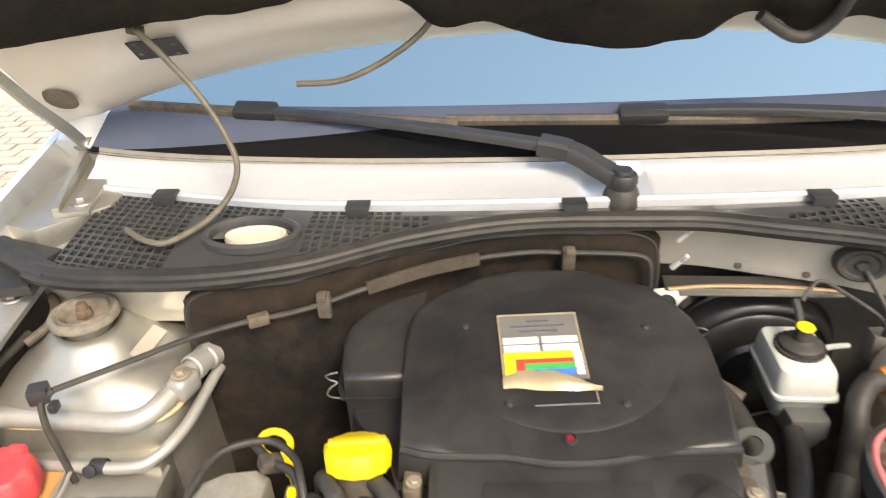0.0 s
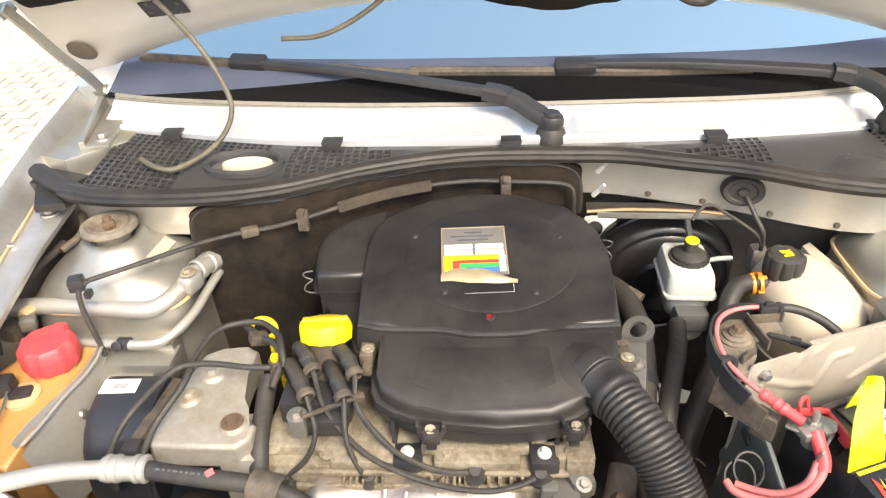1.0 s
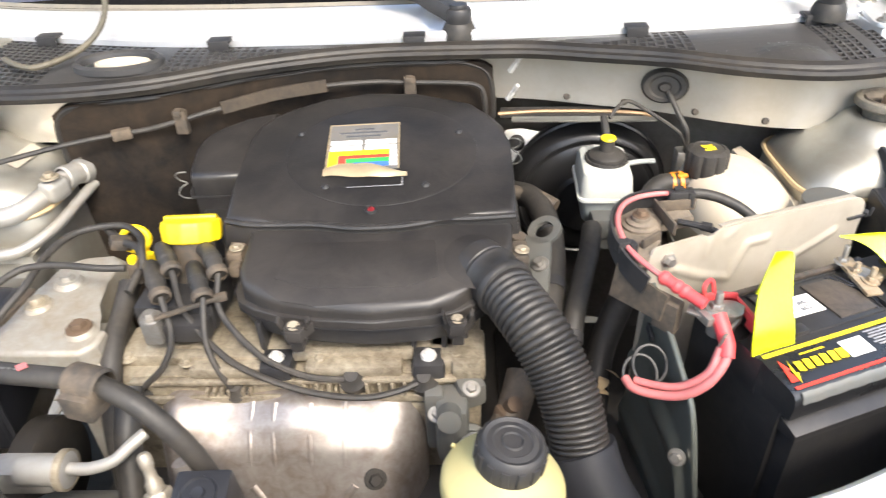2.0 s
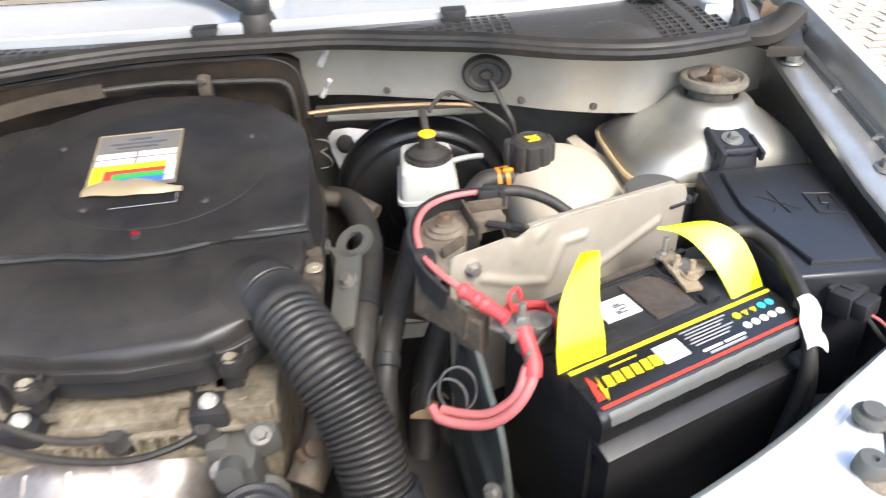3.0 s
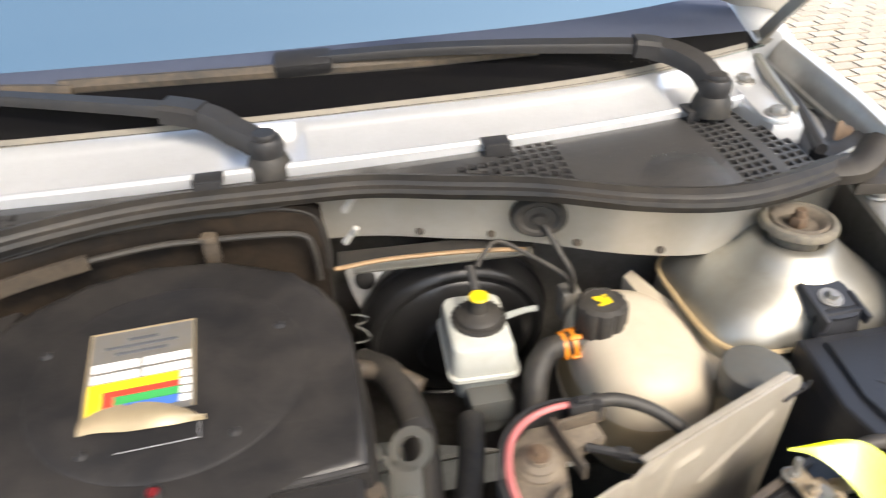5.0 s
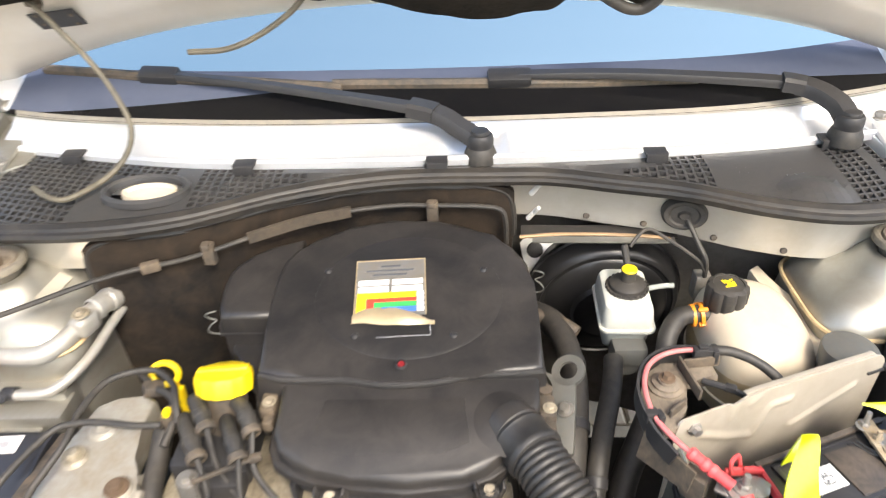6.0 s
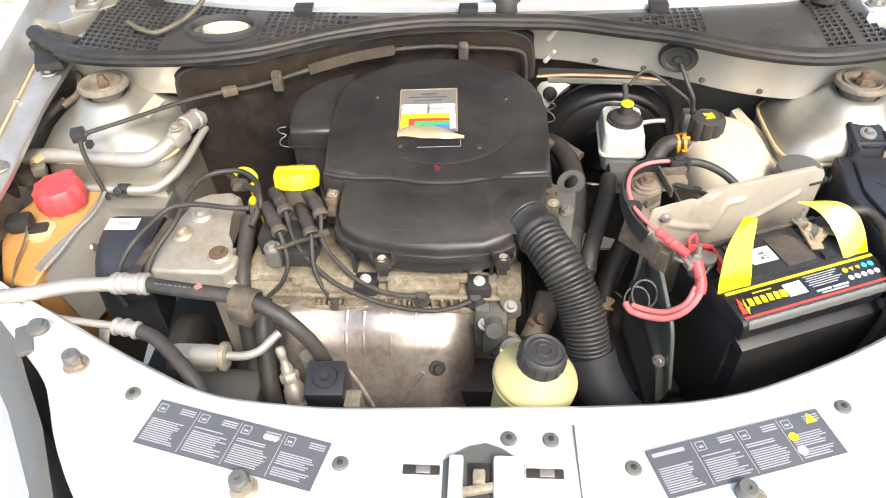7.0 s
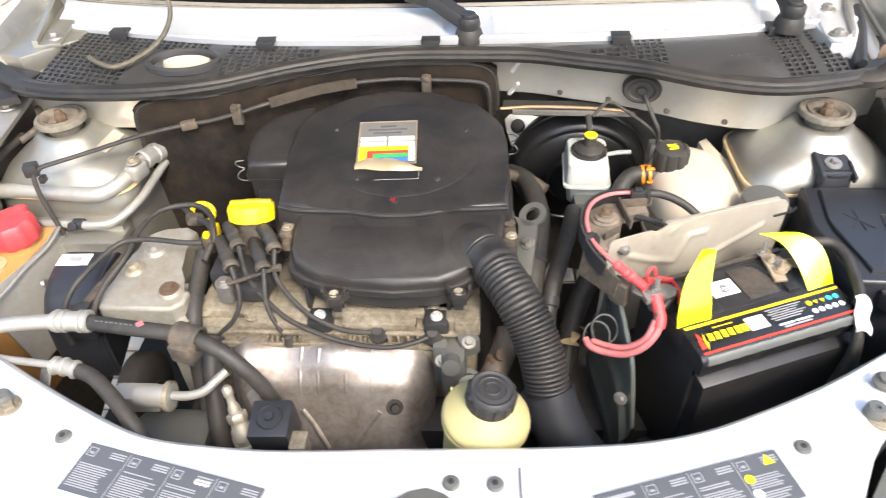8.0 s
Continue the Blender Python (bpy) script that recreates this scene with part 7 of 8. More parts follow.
part("curved_shell", thick(grid(12, 30, belt_fn), 0.003), BOXM, belt)
part("shell_side", moved(prism(BELT, 0.0, 0.004, 0.001), Matrix(((0, 0, 1, -0.455), (1, 0, 0, 0), (0, 1, 0, 0), (0, 0, 0, 1)))), BOXM, belt)
part("paper_label", rbox(0.046, 0.024, 0.0008, 0, T(-0.5045, 0.418, 0.8045, 0, 0, 2)), WHITE, belt, "white paper label")
part("label_mark", rbox(0.018, 0.010, 0.0006, 0, T(-0.503, 0.418, 0.8052, 0, 0, 2)), LABELTXT, belt)
wl = [(-0.470, 0.300, 0.76), (-0.468, 0.300, 0.80), (-0.450, 0.330, 0.838), (-0.420, 0.394, 0.850), (-0.392, 0.407, 0.852), (-0.365, 0.408, 0.851), (-0.330, 0.405, 0.849), (-0.303, 0.407, 0.847)]
hose_thing("black wiring loom arching over the mount", wl, 0.0038)
hose_thing("black braided wiring loom to the coil", [(-0.44, 0.315, 0.79), (-0.425, 0.342, 0.820), (-0.402, 0.385, 0.842), (-0.399, 0.430, 0.850), (-0.384, 0.472, 0.852), (-0.341, 0.487, 0.851), (-0.310, 0.466, 0.850), (-0.298, 0.440, 0.848), (-0.292, 0.42, 0.835)], 0.0040)
hose_thing("thin black wires at the coil", [(-0.362, 0.495, 0.842), (-0.335, 0.470, 0.840), (-0.310, 0.455, 0.840), (-0.300, 0.43, 0.832), (-0.305, 0.40, 0.82)], 0.0048)
hose_thing("black corrugated breather pipe at the valve cover", [(-0.318, 0.43, 0.81), (-0.318, 0.40, 0.795), (-0.315, 0.36, 0.785), (-0.312, 0.33, 0.765), (-0.308, 0.30, 0.72), (-0.30, 0.27, 0.66)], 0.0115)
ec2 = thing("wire_connector", "dusty wire connector with yellow tip", "connector", (-0.335, 0.465, 0.83))
part("housing", join(rbox(0.024, 0.018, 0.014, 0.004, T(-0.338, 0.468, 0.832, 0, 20, 30)), rbox(0.014, 0.018, 0.030, 0.004, T(-0.306, 0.432, 0.812))), GRIMY, ec2)
part("tip", rbox(0.008, 0.010, 0.010, 0.003, T(-0.305, 0.428, 0.838)), YELLOW, ec2, "yellow tip")
dc = thing("wire_connector", "black wiring plug clamped on the belt cover", "connector", (-0.46, 0.325, 0.76))
part("housing", join(rbox(0.045, 0.035, 0.035, 0.006, T(-0.462, 0.326, 0.758)), rbox(0.02, 0.02, 0.05, 0.004, T(-0.448, 0.322, 0.76))), BLACK, dc)

# ---- air conditioning lines ----
ac = thing("aircon_pipe", "silver aluminium air conditioning pipe along the strut tower", "pipe", (-0.55, 0.53, 0.83))
part("main_pipe", tube([(-0.735, 0.485, 0.845), (-0.715, 0.505, 0.848), (-0.690, 0.520, 0.848), (-0.64, 0.527, 0.847), (-0.56, 0.524, 0.845), (-0.505, 0.520, 0.845), (-0.482, 0.530, 0.848), (-0.468, 0.552, 0.852), (-0.455, 0.590, 0.858), (-0.440, 0.640, 0.862), (-0.43, 0.70, 0.86)], 0.0120, 14), ALU, ac)
part("pipe_joint", join(rbox(0.024, 0.034, 0.028, 0.009, T(-0.454, 0.566, 0.844, 0, 0, -20), 3), lathe([(0.013, -0.022), (0.0155, -0.02), (0.0155, -0.008), (0.0135, -0.006), (0.0135, 0.006), (0.0155, 0.008), (0.0155, 0.018), (0.013, 0.02)], 16, T(-0.447, 0.605, 0.858, 80, 0, -18))), ALU, ac, "bolted aluminium joint")
part("joint_bolt", hexbolt(-0.452, 0.562, 0.876, 0.007, 0.007), HEAD, ac)
part("thin_pipe", tube([(-0.70, 0.50, 0.805), (-0.66, 0.497, 0.808), (-0.58, 0.492, 0.812), (-0.50, 0.488, 0.812), (-0.470, 0.500, 0.815), (-0.450, 0.540, 0.822), (-0.440, 0.60, 0.832), (-0.43, 0.66, 0.84)], 0.0068, 10), ALU, ac)
part("pipe_clamp", join(lathe([(0.0072, -0.009), (0.0088, -0.007), (0.0088, 0.007), (0.0072, 0.009)], 16, T(-0.528, 0.490, 0.812, 0, 90)), lathe([(0.007, 0), (0.007, 0.008), (0.004, 0.009), (0, 0.008)], 14, T(-0.534, 0.486, 0.812, 62))), BLACK, ac, "black pipe clamp")
part("pipe_sleeve", lathe([(0.0145, -0.02), (0.0165, -0.016), (0.0165, 0.016), (0.0145, 0.02)], 16, T(-0.448, 0.64, 0.862, 82, 0, -14)), HEAD, ac)
shelf = join(rbox(0.25, 0.045, 0.035, 0.006, T(-0.585, 0.50, 0.755)), rbox(0.24, 0.03, 0.10, 0.004, T(-0.585, 0.522, 0.70)))
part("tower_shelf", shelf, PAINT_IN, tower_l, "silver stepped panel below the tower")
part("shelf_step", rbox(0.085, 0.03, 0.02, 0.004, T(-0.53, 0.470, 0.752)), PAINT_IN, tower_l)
part("shelf_plug", rbox(0.022, 0.014, 0.012, 0.003, T(-0.515, 0.458, 0.768)), BLACK, tower_l)
part("paper_tag", rbox(0.017, 0.056, 0.0012, 0, T(-0.5005, 0.616, 0.8815, -2, 30, -6)), PLATE, tower_l, "small yellowed tag")

hs = thing("aircon_hose", "thick air conditioning hose with aluminium pipe end", "hose", (-0.35, 0.24, 0.80))
part("alu_pipe", tube([(-0.66, 0.245, 0.835), (-0.60, 0.232, 0.846), (-0.539, 0.234, 0.853), (-0.481, 0.246, 0.856), (-0.430, 0.251, 0.856), (-0.41, 0.252, 0.856)], 0.0092, 14), ALU, hs, "dull aluminium pipe")
part("ferrule", sweep(smooth_path([(-0.432, 0.251, 0.856), (-0.41, 0.252, 0.856), (-0.386, 0.252, 0.856)], 6), circle(0.0122, 18)), ALU, hs, "crimped aluminium ferrule")
for x in (-0.426, -0.417, -0.397, -0.389):
    part("crimp_ring", lathe([(0.0115, -0.0035), (0.0140, -0.002), (0.0140, 0.002), (0.0115, 0.0035)], 20, T(x, 0.252, 0.856, 0, 90)), ALU, hs)
for k in range(9):
    part("hose_print", rbox(0.003 if k % 3 else 0.005, 0.0016, 0.0006, 0, T(-0.372 + 0.0062 * k, 0.2445 - 0.0008 * k, 0.8648, 20, 0, -8)), GREYM, hs)
part("rubber_hose", tube([(-0.395, 0.252, 0.856), (-0.34, 0.243, 0.856), (-0.272, 0.236, 0.853), (-0.245, 0.229, 0.849), (-0.218, 0.220, 0.838), (-0.196, 0.214, 0.815), (-0.182, 0.213, 0.785), (-0.174, 0.214, 0.750), (-0.170, 0.22, 0.70)], 0.0094, 16), RUBBER, hs, "black rubber hose")
part("foam_clamp", join(moved(lathe([(0.013, -0.017), (0.016, -0.015), (0.016, 0.015), (0.013, 0.017)], 20), Matrix.Translation((-0.262, 0.233, 0.852)) @ Vector((1, -0.3, 0)).to_track_quat("Z", "Y").to_matrix().to_4x4()), rbox(0.030, 0.030, 0.026, 0.004, T(-0.264, 0.226, 0.828, 0, 0, -15))), GRIMY, hs, "dusty plastic hose holder")
part("paint_dab", rbox(0.008, 0.008, 0.0008, 0, T(-0.318, 0.240, 0.8655, 0, 0, 40)), PINK, hs, "pink paint mark")
h2 = thing("aircon_hose", "thinner air conditioning hose behind the slam panel", "hose", (-0.38, 0.2, 0.80))
part("alu_pipe", tube([(-0.56, 0.235, 0.822), (-0.50, 0.218, 0.828), (-0.45, 0.210, 0.830), (-0.415, 0.206, 0.830)], 0.0048, 10), ALU, h2, "thin aluminium pipe")
part("ferrule", sweep(smooth_path([(-0.420, 0.206, 0.830), (-0.405, 0.204, 0.830), (-0.386, 0.199, 0.830)], 6), circle(0.0092, 14)), ALU, h2, "crimped ferrule")
for x, y in ((-0.417, 0.2055), (-0.405, 0.204), (-0.391, 0.2005)):
    part("crimp_ring", lathe([(0.0090, -0.003), (0.0112, -0.0015), (0.0112, 0.0015), (0.0090, 0.003)], 18, T(x, y, 0.830, 0, 90, -12)), ALU, h2)
part("rubber_hose", tube([(-0.392, 0.201, 0.830), (-0.365, 0.190, 0.829), (-0.335, 0.167, 0.824), (-0.308, 0.143, 0.814), (-0.285, 0.122, 0.790), (-0.272, 0.11, 0.74)], 0.0088, 14), RUBBER, h2)

# ---- washer bottle ----
wash = thing("washer_bottle", "amber plastic fluid bottle with red cap", "fluid bottle", (-0.61, 0.42, 0.60))
wo = [(-0.560, 0.488), (-0.580, 0.385), (-0.585, 0.345), (-0.590, 0.300), (-0.640, 0.315), (-0.675, 0.380), (-0.680, 0.440), (-0.660, 0.475), (-0.60, 0.492)]
part("bottle_body", prism(wo[::-1], 0.60, lambda x, y: 0.806 + 0.10 * (y - 0.44), 0.010, 0.0, 4), ORANGE, wash, "amber translucent body")
part("bottle_neck", lathe([(0.030, 0.79), (0.029, 0.818), (0.026, 0.822)], 24, T(-0.604, 0.452, 0)), ORANGE, wash)
nn = 42
rc = bmesh.new()
rv = []
for r, z in ((0.033, 0.816), (0.0345, 0.820), (0.033, 0.846), (0.029, 0.851), (0.014, 0.852)):
    rv.append([rc.verts.new((-0.604 + (r + 0.0013 * math.cos(10 * 2 * math.pi * k / nn)) * math.cos(2 * math.pi * k / nn), 0.452 + (r + 0.0013 * math.cos(10 * 2 * math.pi * k / nn)) * math.sin(2 * math.pi * k / nn), z)) for k in range(nn)])
for a, b in zip(rv, rv[1:]):
    for k in range(nn):
        rc.faces.new((a[k], a[(k + 1) % nn], b[(k + 1) % nn], b[k]))
rc.faces.new(rv[-1])
rcap = part("red_cap", rc, RED, wash, "faded red rubber cap")
part("cap_tab", rbox(0.018, 0.012, 0.020, 0.004, T(-0.594, 0.474, 0.838)), RED, rcap)
shp = grid(8, 14, lambda u, v: Vector((-0.562 + 0.030 * u - 0.024 * v + 0.008 * math.sin(5 * v), 0.492 - 0.165 * v, 0.815 - 0.13 * u - 0.010 * v)))
hsd = part("heat_plate", thick(shp, 0.002), ALU, wash, "bent aluminium heat plate")
part("plate_rivet", lathe([(0, 0.004), (0.005, 0.003), (0.007, 0), (0, 0)], 12, T(-0.553, 0.40, 0.775, 0, 70)), STEEL, hsd)
part("plate_edge", tube([(-0.556, 0.492, 0.816), (-0.552, 0.46, 0.812), (-0.556, 0.43, 0.809), (-0.566, 0.40, 0.806), (-0.574, 0.36, 0.802), (-0.584, 0.328, 0.798)], 0.0022, 6), ALU, hsd)
part("sensor_plug", join(rbox(0.034, 0.024, 0.022, 0.005, T(-0.648, 0.405, 0.806, 0, 0, 15)), rbox(0.026, 0.020, 0.010, 0.004, T(-0.622, 0.402, 0.803, 0, 0, 15))), BLACK, wash, "black level sensor plug")
part("sensor_flange", lathe([(0.022, 0), (0.022, 0.006), (0.016, 0.008), (0, 0.008)], 20, T(-0.622, 0.402, 0.800)), SEALER, wash, "dusty sensor flange")
hose_thing("thin green sensor wire at the bottle", [(-0.632, 0.395, 0.818), (-0.628, 0.37, 0.81), (-0.625, 0.33, 0.80), (-0.62, 0.28, 0.77)], 0.0016, GUS, 6, "sensor_wire")
hose_thing("black loom along the inner wing", [(-0.655, 0.625, 0.885), (-0.668, 0.575, 0.880), (-0.672, 0.53, 0.876), (-0.680, 0.48, 0.868), (-0.685, 0.43, 0.855), (-0.69, 0.38, 0.835)], 0.0062)
hose_thing("brown taped loom at the strut tower", [(-0.648, 0.675, 0.905), (-0.635, 0.655, 0.90), (-0.632, 0.63, 0.893), (-0.648, 0.605, 0.886)], 0.0058, GRIMY)
hose_thing("black corrugated loom in the corner", [(-0.70, 0.44, 0.80), (-0.685, 0.39, 0.795), (-0.67, 0.33, 0.79), (-0.65, 0.28, 0.76)], 0.012)
gl = thing("wire_connector", "cluster of dusty connectors in the corner", "connector", (-0.67, 0.47, 0.80))
for k, (x, y, z, w) in enumerate(((-0.675, 0.485, 0.826, 0.024), (-0.655, 0.498, 0.832, 0.020), (-0.692, 0.46, 0.82, 0.026), (-0.665, 0.51, 0.84, 0.018))):
    part("housing", rbox(w, w * 0.8, w, 0.004, T(x, y, z, 10 * k, 8, 25 * k)), (GRIMY, STEEL, BLACK, SEALER)[k], gl)

# ---- behind the slam panel ----
comp = thing("aircon_compressor", "grey aluminium compressor with dark face", "compressor", (-0.33, 0.22, 0.55))
part("body", lathe([(0.055, 0), (0.058, 0.01), (0.058, 0.09), (0.05, 0.10), (0, 0.10)], 32, T(-0.38, 0.22, 0.63, 0, 90)), GREYM, comp)
part("manifold", join(rbox(0.060, 0.028, 0.030, 0.008, T(-0.350, 0.222, 0.735)), lathe([(0, -0.024), (0.0135, -0.024), (0.0145, -0.02), (0.0145, 0.014), (0.0165, 0.016), (0.0165, 0.020), (0.010, 0.021), (0, 0.021)], 18, T(-0.322, 0.216, 0.762, 0, 90))), ALU, comp, "pale aluminium manifold")
part("outlet_pipe", tube([(-0.300, 0.215, 0.765), (-0.280, 0.214, 0.766), (-0.260, 0.219, 0.770), (-0.246, 0.230, 0.778), (-0.236, 0.240, 0.782)], 0.0058, 10), ALU, comp)
part("dark_face", rbox(0.07, 0.02, 0.07, 0.005, T(-0.345, 0.160, 0.67)), BLACK, comp)
part("collar", lathe([(0.017, -0.004), (0.019, -0.003), (0.019, 0.003), (0.017, 0.004)], 18, T(-0.305, 0.216, 0.762, 0, 90)), HEAD, comp)
sen = thing("pressure_sensor", "pale brass pressure sensor with grey plug", "sensor", (-0.2, 0.19, 0.70))
M_SEN = Matrix.Translation((-0.212, 0.186, 0.690)) @ Vector((-0.024, 0.040, 0.092)).to_track_quat("Z", "Y").to_matrix().to_4x4()
part("sensor_body", moved(join(lathe([(0.0070, 0.050), (0.0078, 0.056), (0.0078, 0.066), (0.0055, 0.070), (0.0050, 0.080), (0.0062, 0.082), (0.0062, 0.092), (0.0040, 0.095), (0, 0.095)], 16), lathe([(0, 0.046), (0.0120, 0.046), (0.0125, 0.048), (0.0125, 0.056), (0.0110, 0.058), (0, 0.058)], 6)), M_SEN), CAST, sen, "pale brass valve with a hexagon")
part("sensor_plug", moved(join(lathe([(0.0100, 0.0), (0.0125, 0.003), (0.0125, 0.012), (0.0105, 0.014), (0.0105, 0.020), (0.0140, 0.022), (0.0140, 0.034), (0.0115, 0.038), (0.0100, 0.047)], 20), rbox(0.022, 0.016, 0.020, 0.004, T(0.004, -0.004, 0.006))), M_SEN), CAST, sen, "dusty grey plug")
rel = thing("relay_box", "square black plastic relay with round embossing", "relay", (-0.164, 0.172, 0.70))
part("case", rbox(0.047, 0.047, 0.06, 0.004, T(-0.164, 0.178, 0.728, 8, 0, 2)), BOXM, rel)
part("embossing", join(lathe([(0.016, 0), (0.0148, 0.002), (0.0135, 0)], 24, T(-0.164, 0.1705, 0.7875, 8)), lathe([(0.006, 0.002), (0.005, 0.004), (0, 0.003)], 18, T(-0.164, 0.1705, 0.787, 8))), BOXM, rel)
part("plug", join(rbox(0.020, 0.026, 0.03, 0.004, T(-0.131, 0.155, 0.738)), rbox(0.010, 0.012, 0.025, 0.002, T(-0.122, 0.145, 0.728))), HEAD, rel, "brown dusty plug")
hose_thing("black corrugated loom in front of the engine", [(-0.268, 0.290, 0.79), (-0.266, 0.262, 0.765), (-0.262, 0.235, 0.73), (-0.255, 0.205, 0.69), (-0.24, 0.18, 0.64)], 0.0125)
hose_thing("tan wrapped branch pipe beside the heat shield", [(-0.20, 0.222, 0.765), (-0.192, 0.215, 0.735), (-0.182, 0.215, 0.69), (-0.175, 0.22, 0.62)], 0.010, SHIELD)
pul = thing("crank_pulley", "dark ribbed belt pulley", "pulley", (-0.40, 0.30, 0.60))
part("wheel", lathe([(0.02, 0.03), (0.055, 0.03), (0.062, 0.025), (0.062, 0.0), (0.05, -0.002), (0.02, -0.002)], 36, T(-0.425, 0.31, 0.64, 0, 90)), DARK, pul)
part("hub", lathe([(0.02, -0.004), (0.02, 0.036), (0.012, 0.038), (0, 0.038)], 20, T(-0.425, 0.31, 0.64, 0, 90)), DARK, pul)
fly = thing("steel_tab", "small bright slotted steel tab", "bracket", (-0.46, 0.23, 0.76))
part("tab", rbox(0.014, 0.034, 0.003, 0.001, T(-0.462, 0.225, 0.775, 40)), STEEL, fly)
leafs = thing("dry_leaf", "dry brown leaves caught beside the gearbox", "leaf", (0.2, 0.40, 0.66))
for k in range(5):
    lf = grid(4, 2, lambda u, v: Vector((0.03 * (u - 0.5), 0.014 * (v - 0.5) * math.sin(math.pi * (0.1 + 0.8 * u)), 0.006 * math.sin(3 * u))))
    part("leaf", moved(lf, T(0.205 + 0.008 * (k % 3), 0.395 + 0.010 * k, 0.665 + 0.004 * k, 20 * k, 15, 70 * k)), SEALER, leafs)
cleaf = grid(6, 3, lambda u, v: Vector((0.028 * (u - 0.5), 0.018 * (v - 0.5) * math.sin(math.pi * (0.08 + 0.84 * u)), 0.010 * math.sin(3 * u) + 0.006 * abs(v - 0.5))))
solo("dry_leaf", moved(thick(cleaf, 0.0006), T(0.676, 0.716, 0.962, 24, -18, 35)), RUST, "curled brown leaf in the corner of the cowl", "leaf")
part("gearbox", rbox(0.22, 0.30, 0.25, 0.02, T(0.20, 0.42, 0.38)), DARK, engine, "dark gearbox casing")

# ---- slam panel fittings ----


def rubber_plug(x, y, r=0.0085):
    p = thing("rubber_plug", "grey rubber plug in the slam panel", "plug", (x, y, 0.838), group="slam panel plugs")
    part("plug_head", lathe([(0, 0.003), (r * 0.5, 0.0035), (r * 0.8, 0.003), (r, 0.0)], 18, T(x, y, 0.8395)), GREYM, p)
    part("plug_pin", lathe([(0, 0.002), (r * 0.35, 0.001), (r * 0.4, 0)], 10, T(x, y, 0.8425)), BLACK, p)


for x, y in ((-0.356, 0.096), (-0.118, 0.022), (0.047, 0.055), (0.089, 0.055), (0.166, 0.027), (0.388, 0.103)):
    rubber_plug(x, y)
for x, y in ((-0.441, 0.137), (-0.211, -0.003), (0.265, 0.005), (0.470, 0.143)):
    b = thing("bonnet_stop", "round rubber bonnet stop in a steel cup", "bonnet stop", (x, y, 0.838), group="bonnet stops")
    part("cup", join(lathe([(0.0145, 0.0), (0.0138, 0.003), (0.0115, 0.004), (0, 0.004)], 24, T(x + 0.005, y - 0.005, 0.8385)), rbox(0.010, 0.012, 0.006, 0.001, T(x + 0.010, y - 0.008, 0.841, 0, 0, 40))), HEAD, b, "tan steel cup")
    part("rubber_top", lathe([(0.0105, 0.0), (0.0100, 0.006), (0.0092, 0.012), (0.0082, 0.0135), (0.003, 0.0135), (0.002, 0.011), (0, 0.011)], 22, T(x, y, 0.840)), GREYM, b, "grey rubber pad")


def info_label(pts, cols, text):
    """A printed plate between four corners: lower left, lower right, upper left of the reader in front."""
    o, px, py = Vector(pts[0]), Vector(pts[1]), Vector(pts[2])
    ex, ey = px - o, py - o
    w, h = ex.length, ey.length
    ex.normalize()
    ey = (ey - ex * ey.dot(ex)).normalized()
    m = Matrix((( ex.x, ey.x, 0, o.x), (ex.y, ey.y, 0, o.y), (0, 0, 1, 0.8415), (0, 0, 0, 1)))
    L = thing("information_label", text, "label", (o.x, o.y, 0.84), group="slam panel labels")
    base = part("label_plate", moved(rbox(w, h, 0.0006, 0, T(w / 2, h / 2, 0)), m), LABEL, L, "dark grey printed label")
    rnd = random.Random(cols * 7)
    for c in range(cols):
        x0, x1 = w * (c + 0.07) / cols, w * (c + 0.93) / cols
        y = h * 0.62
        while y > h * 0.08:
            f = rnd.uniform(0.7, 1.0)
            if rnd.random() > 0.16:
                part("print_line", moved(rbox((x1 - x0) * f, 0.0011, 0.0004, 0, T(x0 + (x1 - x0) * f / 2, y, 0.0006)), m), LABELTXT, base)
            y -= 0.0024
        if c:
            part("column_rule", moved(rbox(0.0006, h * 0.92, 0.0004, 0, T(w * c / cols, h / 2, 0.0006)), m), LABELTXT, base)
        if c == 0 and "warning" in text:
            continue
        q = 0.009
        part("pictogram", moved(join(*[rbox(a, b, 0.0004, 0, T(x0 + q / 2 + dx, h * 0.83 + dy, 0.0006)) for a, b, dx, dy in ((q, 0.0008, 0, q / 2), (q, 0.0008, 0, -q / 2), (0.0008, q, -q / 2, 0), (0.0008, q, q / 2, 0), (q * 0.5, q * 0.25, 0, -q * 0.1))]), m), LABELTXT, base)
        for k in range(3):
            part("print_line", moved(rbox((x1 - x0) * 0.4, 0.0013, 0.0004, 0, T(x1 - (x1 - x0) * 0.2, h * 0.9 - 0.0026 * k, 0.0006)), m), LABELTXT, base)
    return base, m, w, h


base1, m1, w1, h1 = info_label([(-0.333, 0.037), (-0.142, -0.009), (-0.324, 0.089)], 4, "dark grey service label with printed columns")
part("white_mark", moved(join(*[lathe([(0, 0.001), (0.0032, 0.001), (0.0032, 0.0005)], 12, T(w1 * 0.66 + 0.005 * k, h1 * 0.80, 0)) for k in range(3)]), m1), WHITE, base1)
base2, m2, w2, h2_ = info_label([(0.194, -0.004), (0.373, 0.050), (0.181, 0.045)], 4, "dark grey warning label with yellow triangle")
tri = bmesh.new()
tri.faces.new([tri.verts.new((w2 * 0.93 + a, h2_ * 0.84 + b, 0.0010)) for a, b in ((-0.006, -0.005), (0.006, -0.005), (0, 0.006))])
part("warning_triangle", moved(thick(tri, 0.0004), m2), INKYEL, base2, "yellow triangle")
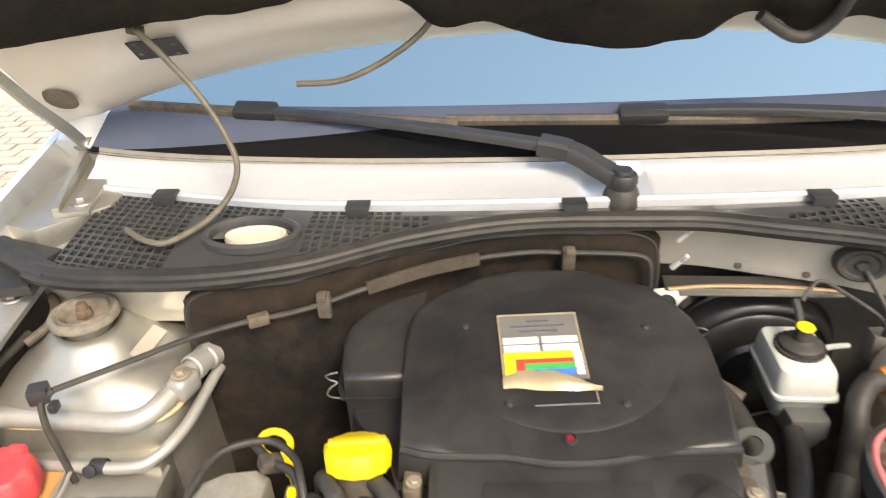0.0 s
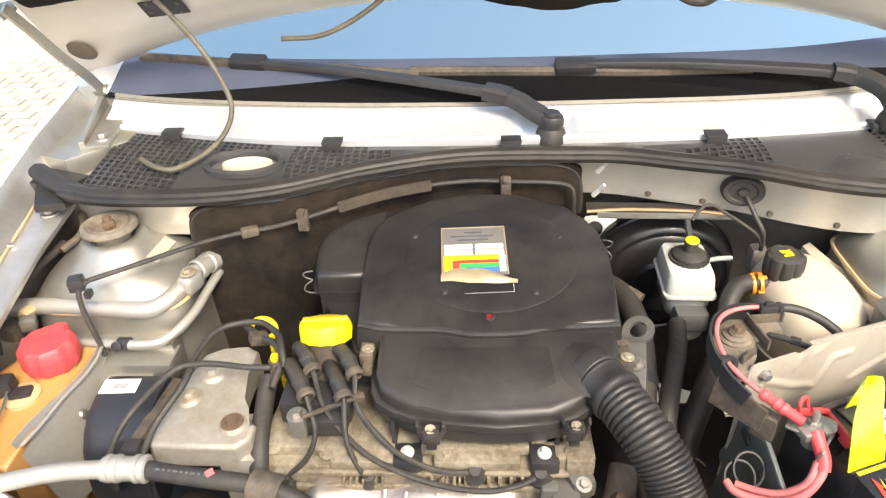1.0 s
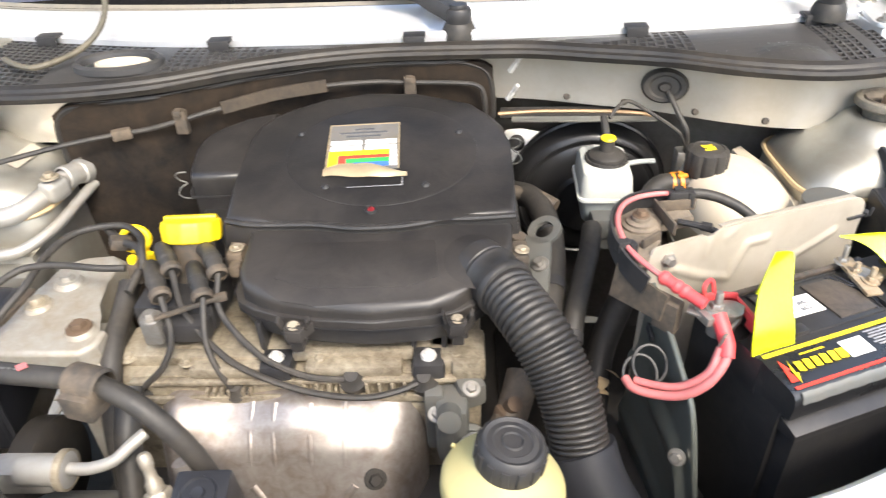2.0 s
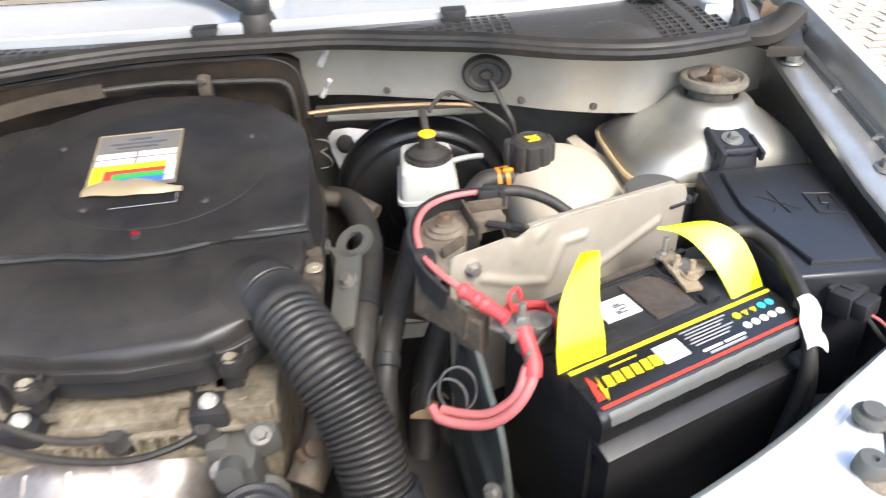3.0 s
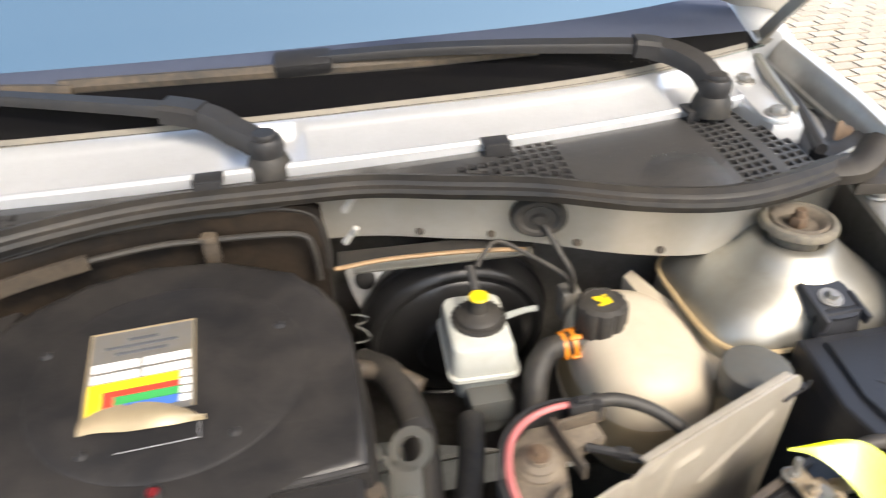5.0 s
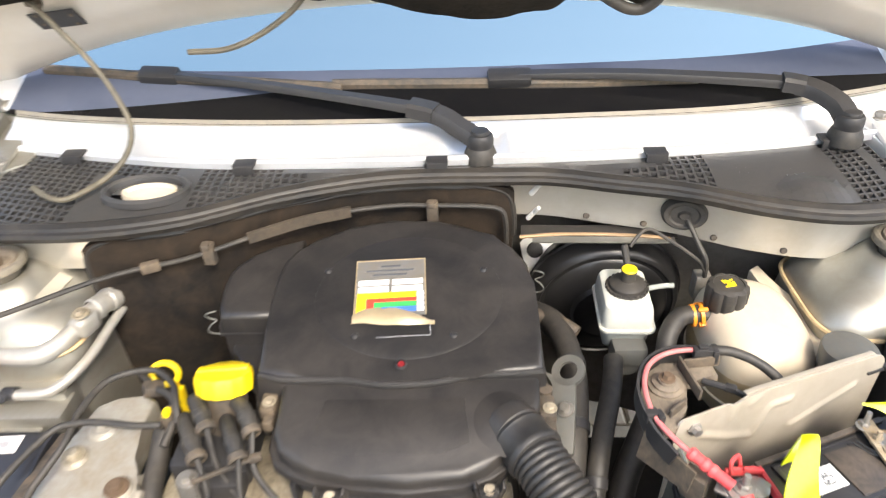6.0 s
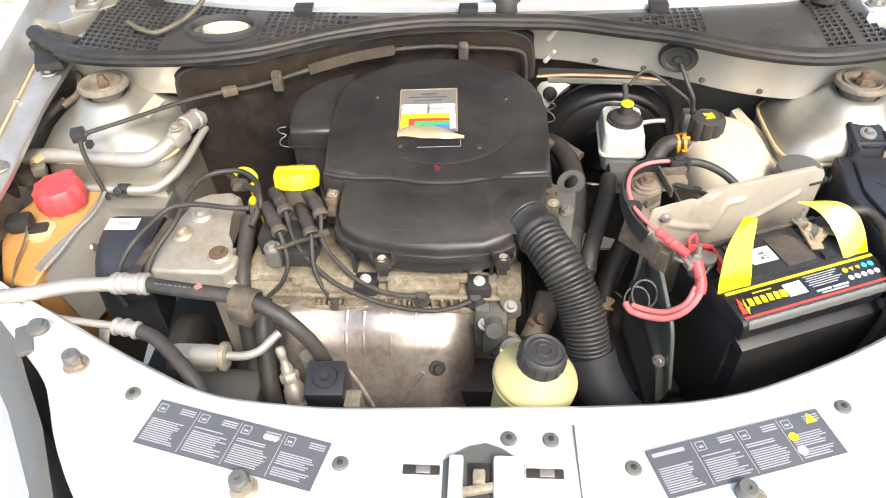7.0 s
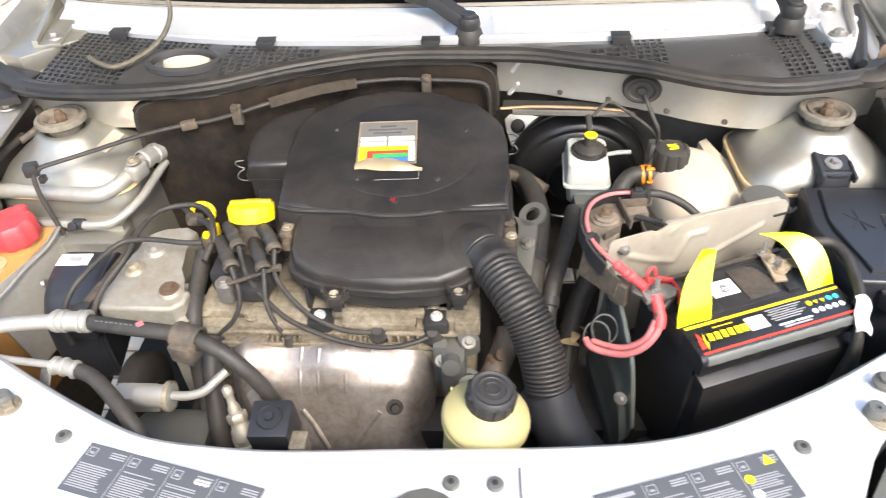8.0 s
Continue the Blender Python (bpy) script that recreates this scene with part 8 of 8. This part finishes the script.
for k, mt in ((0, INKYEL), (1, WHITE)):
    part("warning_dot", moved(lathe([(0, 0.0011), (0.0048, 0.0011), (0.0048, 0.0005)], 16, T(w2 * 0.785, h2_ * (0.55 - 0.30 * k), 0)), m2), mt, base2)
part("maker_bar", moved(rbox(w2 * 0.18, 0.004, 0.0004, 0, T(w2 * 0.11, h2_ * 0.86, 0.0008)), m2), LABELTXT, base2)

latch = thing("bonnet_latch", "bright steel bonnet latch in the slam panel", "latch", (0.022, 0.0, 0.80))
part("latch_well", prism([(-0.017, 0.028), (-0.008, 0.034), (0.008, 0.044), (0.024, 0.048), (0.040, 0.043), (0.054, 0.033), (0.062, 0.026), (0.062, -0.05), (-0.017, -0.05)][::-1], 0.838, 0.8425, 0.001), GREYM, latch, "dark grey latch well")
part("side_cheek", rbox(0.014, 0.045, 0.014, 0.003, T(-0.004, 0.006, 0.840)), PAINT, latch)
part("side_cheek", rbox(0.030, 0.045, 0.016, 0.005, T(0.046, 0.006, 0.840)), PAINT, latch)
part("striker_slot", rbox(0.022, 0.04, 0.006, 0.001, T(0.018, 0.004, 0.8405)), DARK, latch)
part("latch_lever", join(rbox(0.05, 0.008, 0.008, 0.002, T(0.022, -0.004, 0.845, 0, 0, 12)), rbox(0.012, 0.014, 0.012, 0.003, T(0.018, 0.006, 0.845))), HEAD, latch, "greasy brass-coloured lever")
for x in (-0.038, 0.081):
    sl = part("panel_slot", rbox(0.036, 0.010, 0.002, 0.001, T(x, 0.018, 0.8393)), DARK, latch, "dark slot")
    part("slot_tab", rbox(0.014, 0.008, 0.002, 0.001, T(x + 0.002, 0.018, 0.8405)), STEEL, sl)

for ob in [slam] + [o for o in scene.objects if o.parent is None and o.name.split(".")[0] in ("rubber_plug", "bonnet_stop", "information_label", "bonnet_latch")]:
    ob.location += Vector((0.003, 0.007, 0.003))

# ---- headlamps ----
for s in (-1, 1):
    hl = thing("headlamp", "grey headlamp unit beside the slam panel", "headlamp", (s * 0.60, 0.08, 0.55), group="headlamps")
    sh = [(s * 0.400, -0.075), (s * 0.412, -0.012), (s * 0.462, 0.045), (s * 0.530, 0.122), (s * 0.600, 0.190), (s * 0.690, 0.265), (s * 0.80, 0.32), (s * 0.80, 0.12), (s * 0.70, -0.02), (s * 0.52, -0.09)]
    part("housing", prism(sh[:: -s], 0.55, lambda x, y: 0.806 - 0.05 * max(0, 0.1 - y), 0.012, 0.0, 3), LAMPM, hl, "grey plastic housing")

    def band(u, v, s=s):
        k = u * 4
        i, pts = min(3, int(k)), ((0.402, -0.004, 0.408, -0.075), (0.452, 0.075, 0.432, 0.000), (0.500, 0.136, 0.505, 0.095), (0.545, 0.196, 0.556, 0.150), (0.610, 0.258, 0.625, 0.215))
        a, b = pts[i], pts[i + 1]
        q = [a[n] + (b[n] - a[n]) * (k - i) for n in range(4)]
        return Vector((s * (q[0] + (q[2] - q[0]) * v), q[1] + (q[3] - q[1]) * v, 0.818 + 0.006 * math.sin(math.pi * v) - 0.008 * v))

    part("lamp_edge", thick(grid(24, 6, band), 0.004), GREYM, hl, "dark grey rear edge")
    part("fixing_lug", join(rbox(0.020, 0.045, 0.008, 0.003, T(s * 0.510, 0.172, 0.838, 0, 0, s * -28)), lathe([(0.012, 0), (0.013, 0.004), (0.012, 0.006), (0.008, 0.007), (0.008, 0.011), (0, 0.011)], 16, T(s * 0.500, 0.188, 0.844))), GREYM, hl, "grey fixing lug with bolt")

# ---- paved yard ----
yard = thing("paved_yard", "sand coloured block paving round the car", "paving", (0, 3, 0), "structure")
PX, PY = 0.175, 0.098


def paver_mesh(name, seed):
    rnd = random.Random(seed)
    bm = rbox(PX - 0.007, PY - 0.007, 0.05, 0)
    for v in bm.verts:
        v.co.x += rnd.uniform(-0.0035, 0.0035)
        v.co.y += rnd.uniform(-0.003, 0.003)
    top = [f for f in bm.faces if f.normal.z > 0.9]
    bmesh.ops.bevel(bm, geom=list({e for f in top for e in f.edges}), offset=0.007, segments=2, affect="EDGES")
    return mesh_of(name, bm, PAVER)


pmesh = [paver_mesh("paver", k) for k in range(6)]
rnd = random.Random(4)
near, far = [], []
for j in range(-60, 100):
    for i in range(-54, 55):
        x, y = (i + 0.5 * (j % 2)) * PX, j * PY
        if (1.9 < x < 3.3 and 1.7 < y < 3.9) or (-3.2 < x < -2.2 and 3.0 < y < 4.4):
            near.append((x, y))
        else:
            far.append((x, y))
random.Random(2).shuffle(near)
extra = near[300:]
for x, y in near[:300]:
    ob = new("paver", pmesh[rnd.randrange(6)])
    ob.parent = yard
    ob.matrix_parent_inverse = Matrix.Translation(-yard.location)
    ob.location = (x, y, -0.043 + rnd.uniform(-0.0012, 0.0012))
    ob.rotation_euler = (rnd.uniform(-0.01, 0.01), rnd.uniform(-0.01, 0.01), rnd.uniform(-0.015, 0.015))
vs, fs = [], []
for x, y in far + extra:
    hx, hy, z = PX / 2 - 0.004, PY / 2 - 0.004, 0.007 + rnd.uniform(-0.0012, 0.0012)
    k = len(vs)
    c = [(x + a * hx + rnd.uniform(-0.003, 0.003), y + b * hy + rnd.uniform(-0.003, 0.003)) for a, b in ((-1, -1), (1, -1), (1, 1), (-1, 1))]
    vs += [(a, b, -0.01) for a, b in c] + [(a, b, z - 0.004) for a, b in c] + [(x + (a - x) * 0.92, y + (b - y) * 0.86, z) for a, b in c]
    for q in range(4):
        r_ = (q + 1) % 4
        fs += [(k + q, k + r_, k + 4 + r_, k + 4 + q), (k + 4 + q, k + 4 + r_, k + 8 + r_, k + 8 + q)]
    fs.append((k + 8, k + 9, k + 10, k + 11))
me = bpy.data.meshes.new("paving_field")
me.from_pydata(vs, [], fs)
me.materials.append(PAVER)
pf = new("paving_field", me)
pf.parent = yard
pf.matrix_parent_inverse = Matrix.Translation(-yard.location)
pf["kind"] = "stuff"
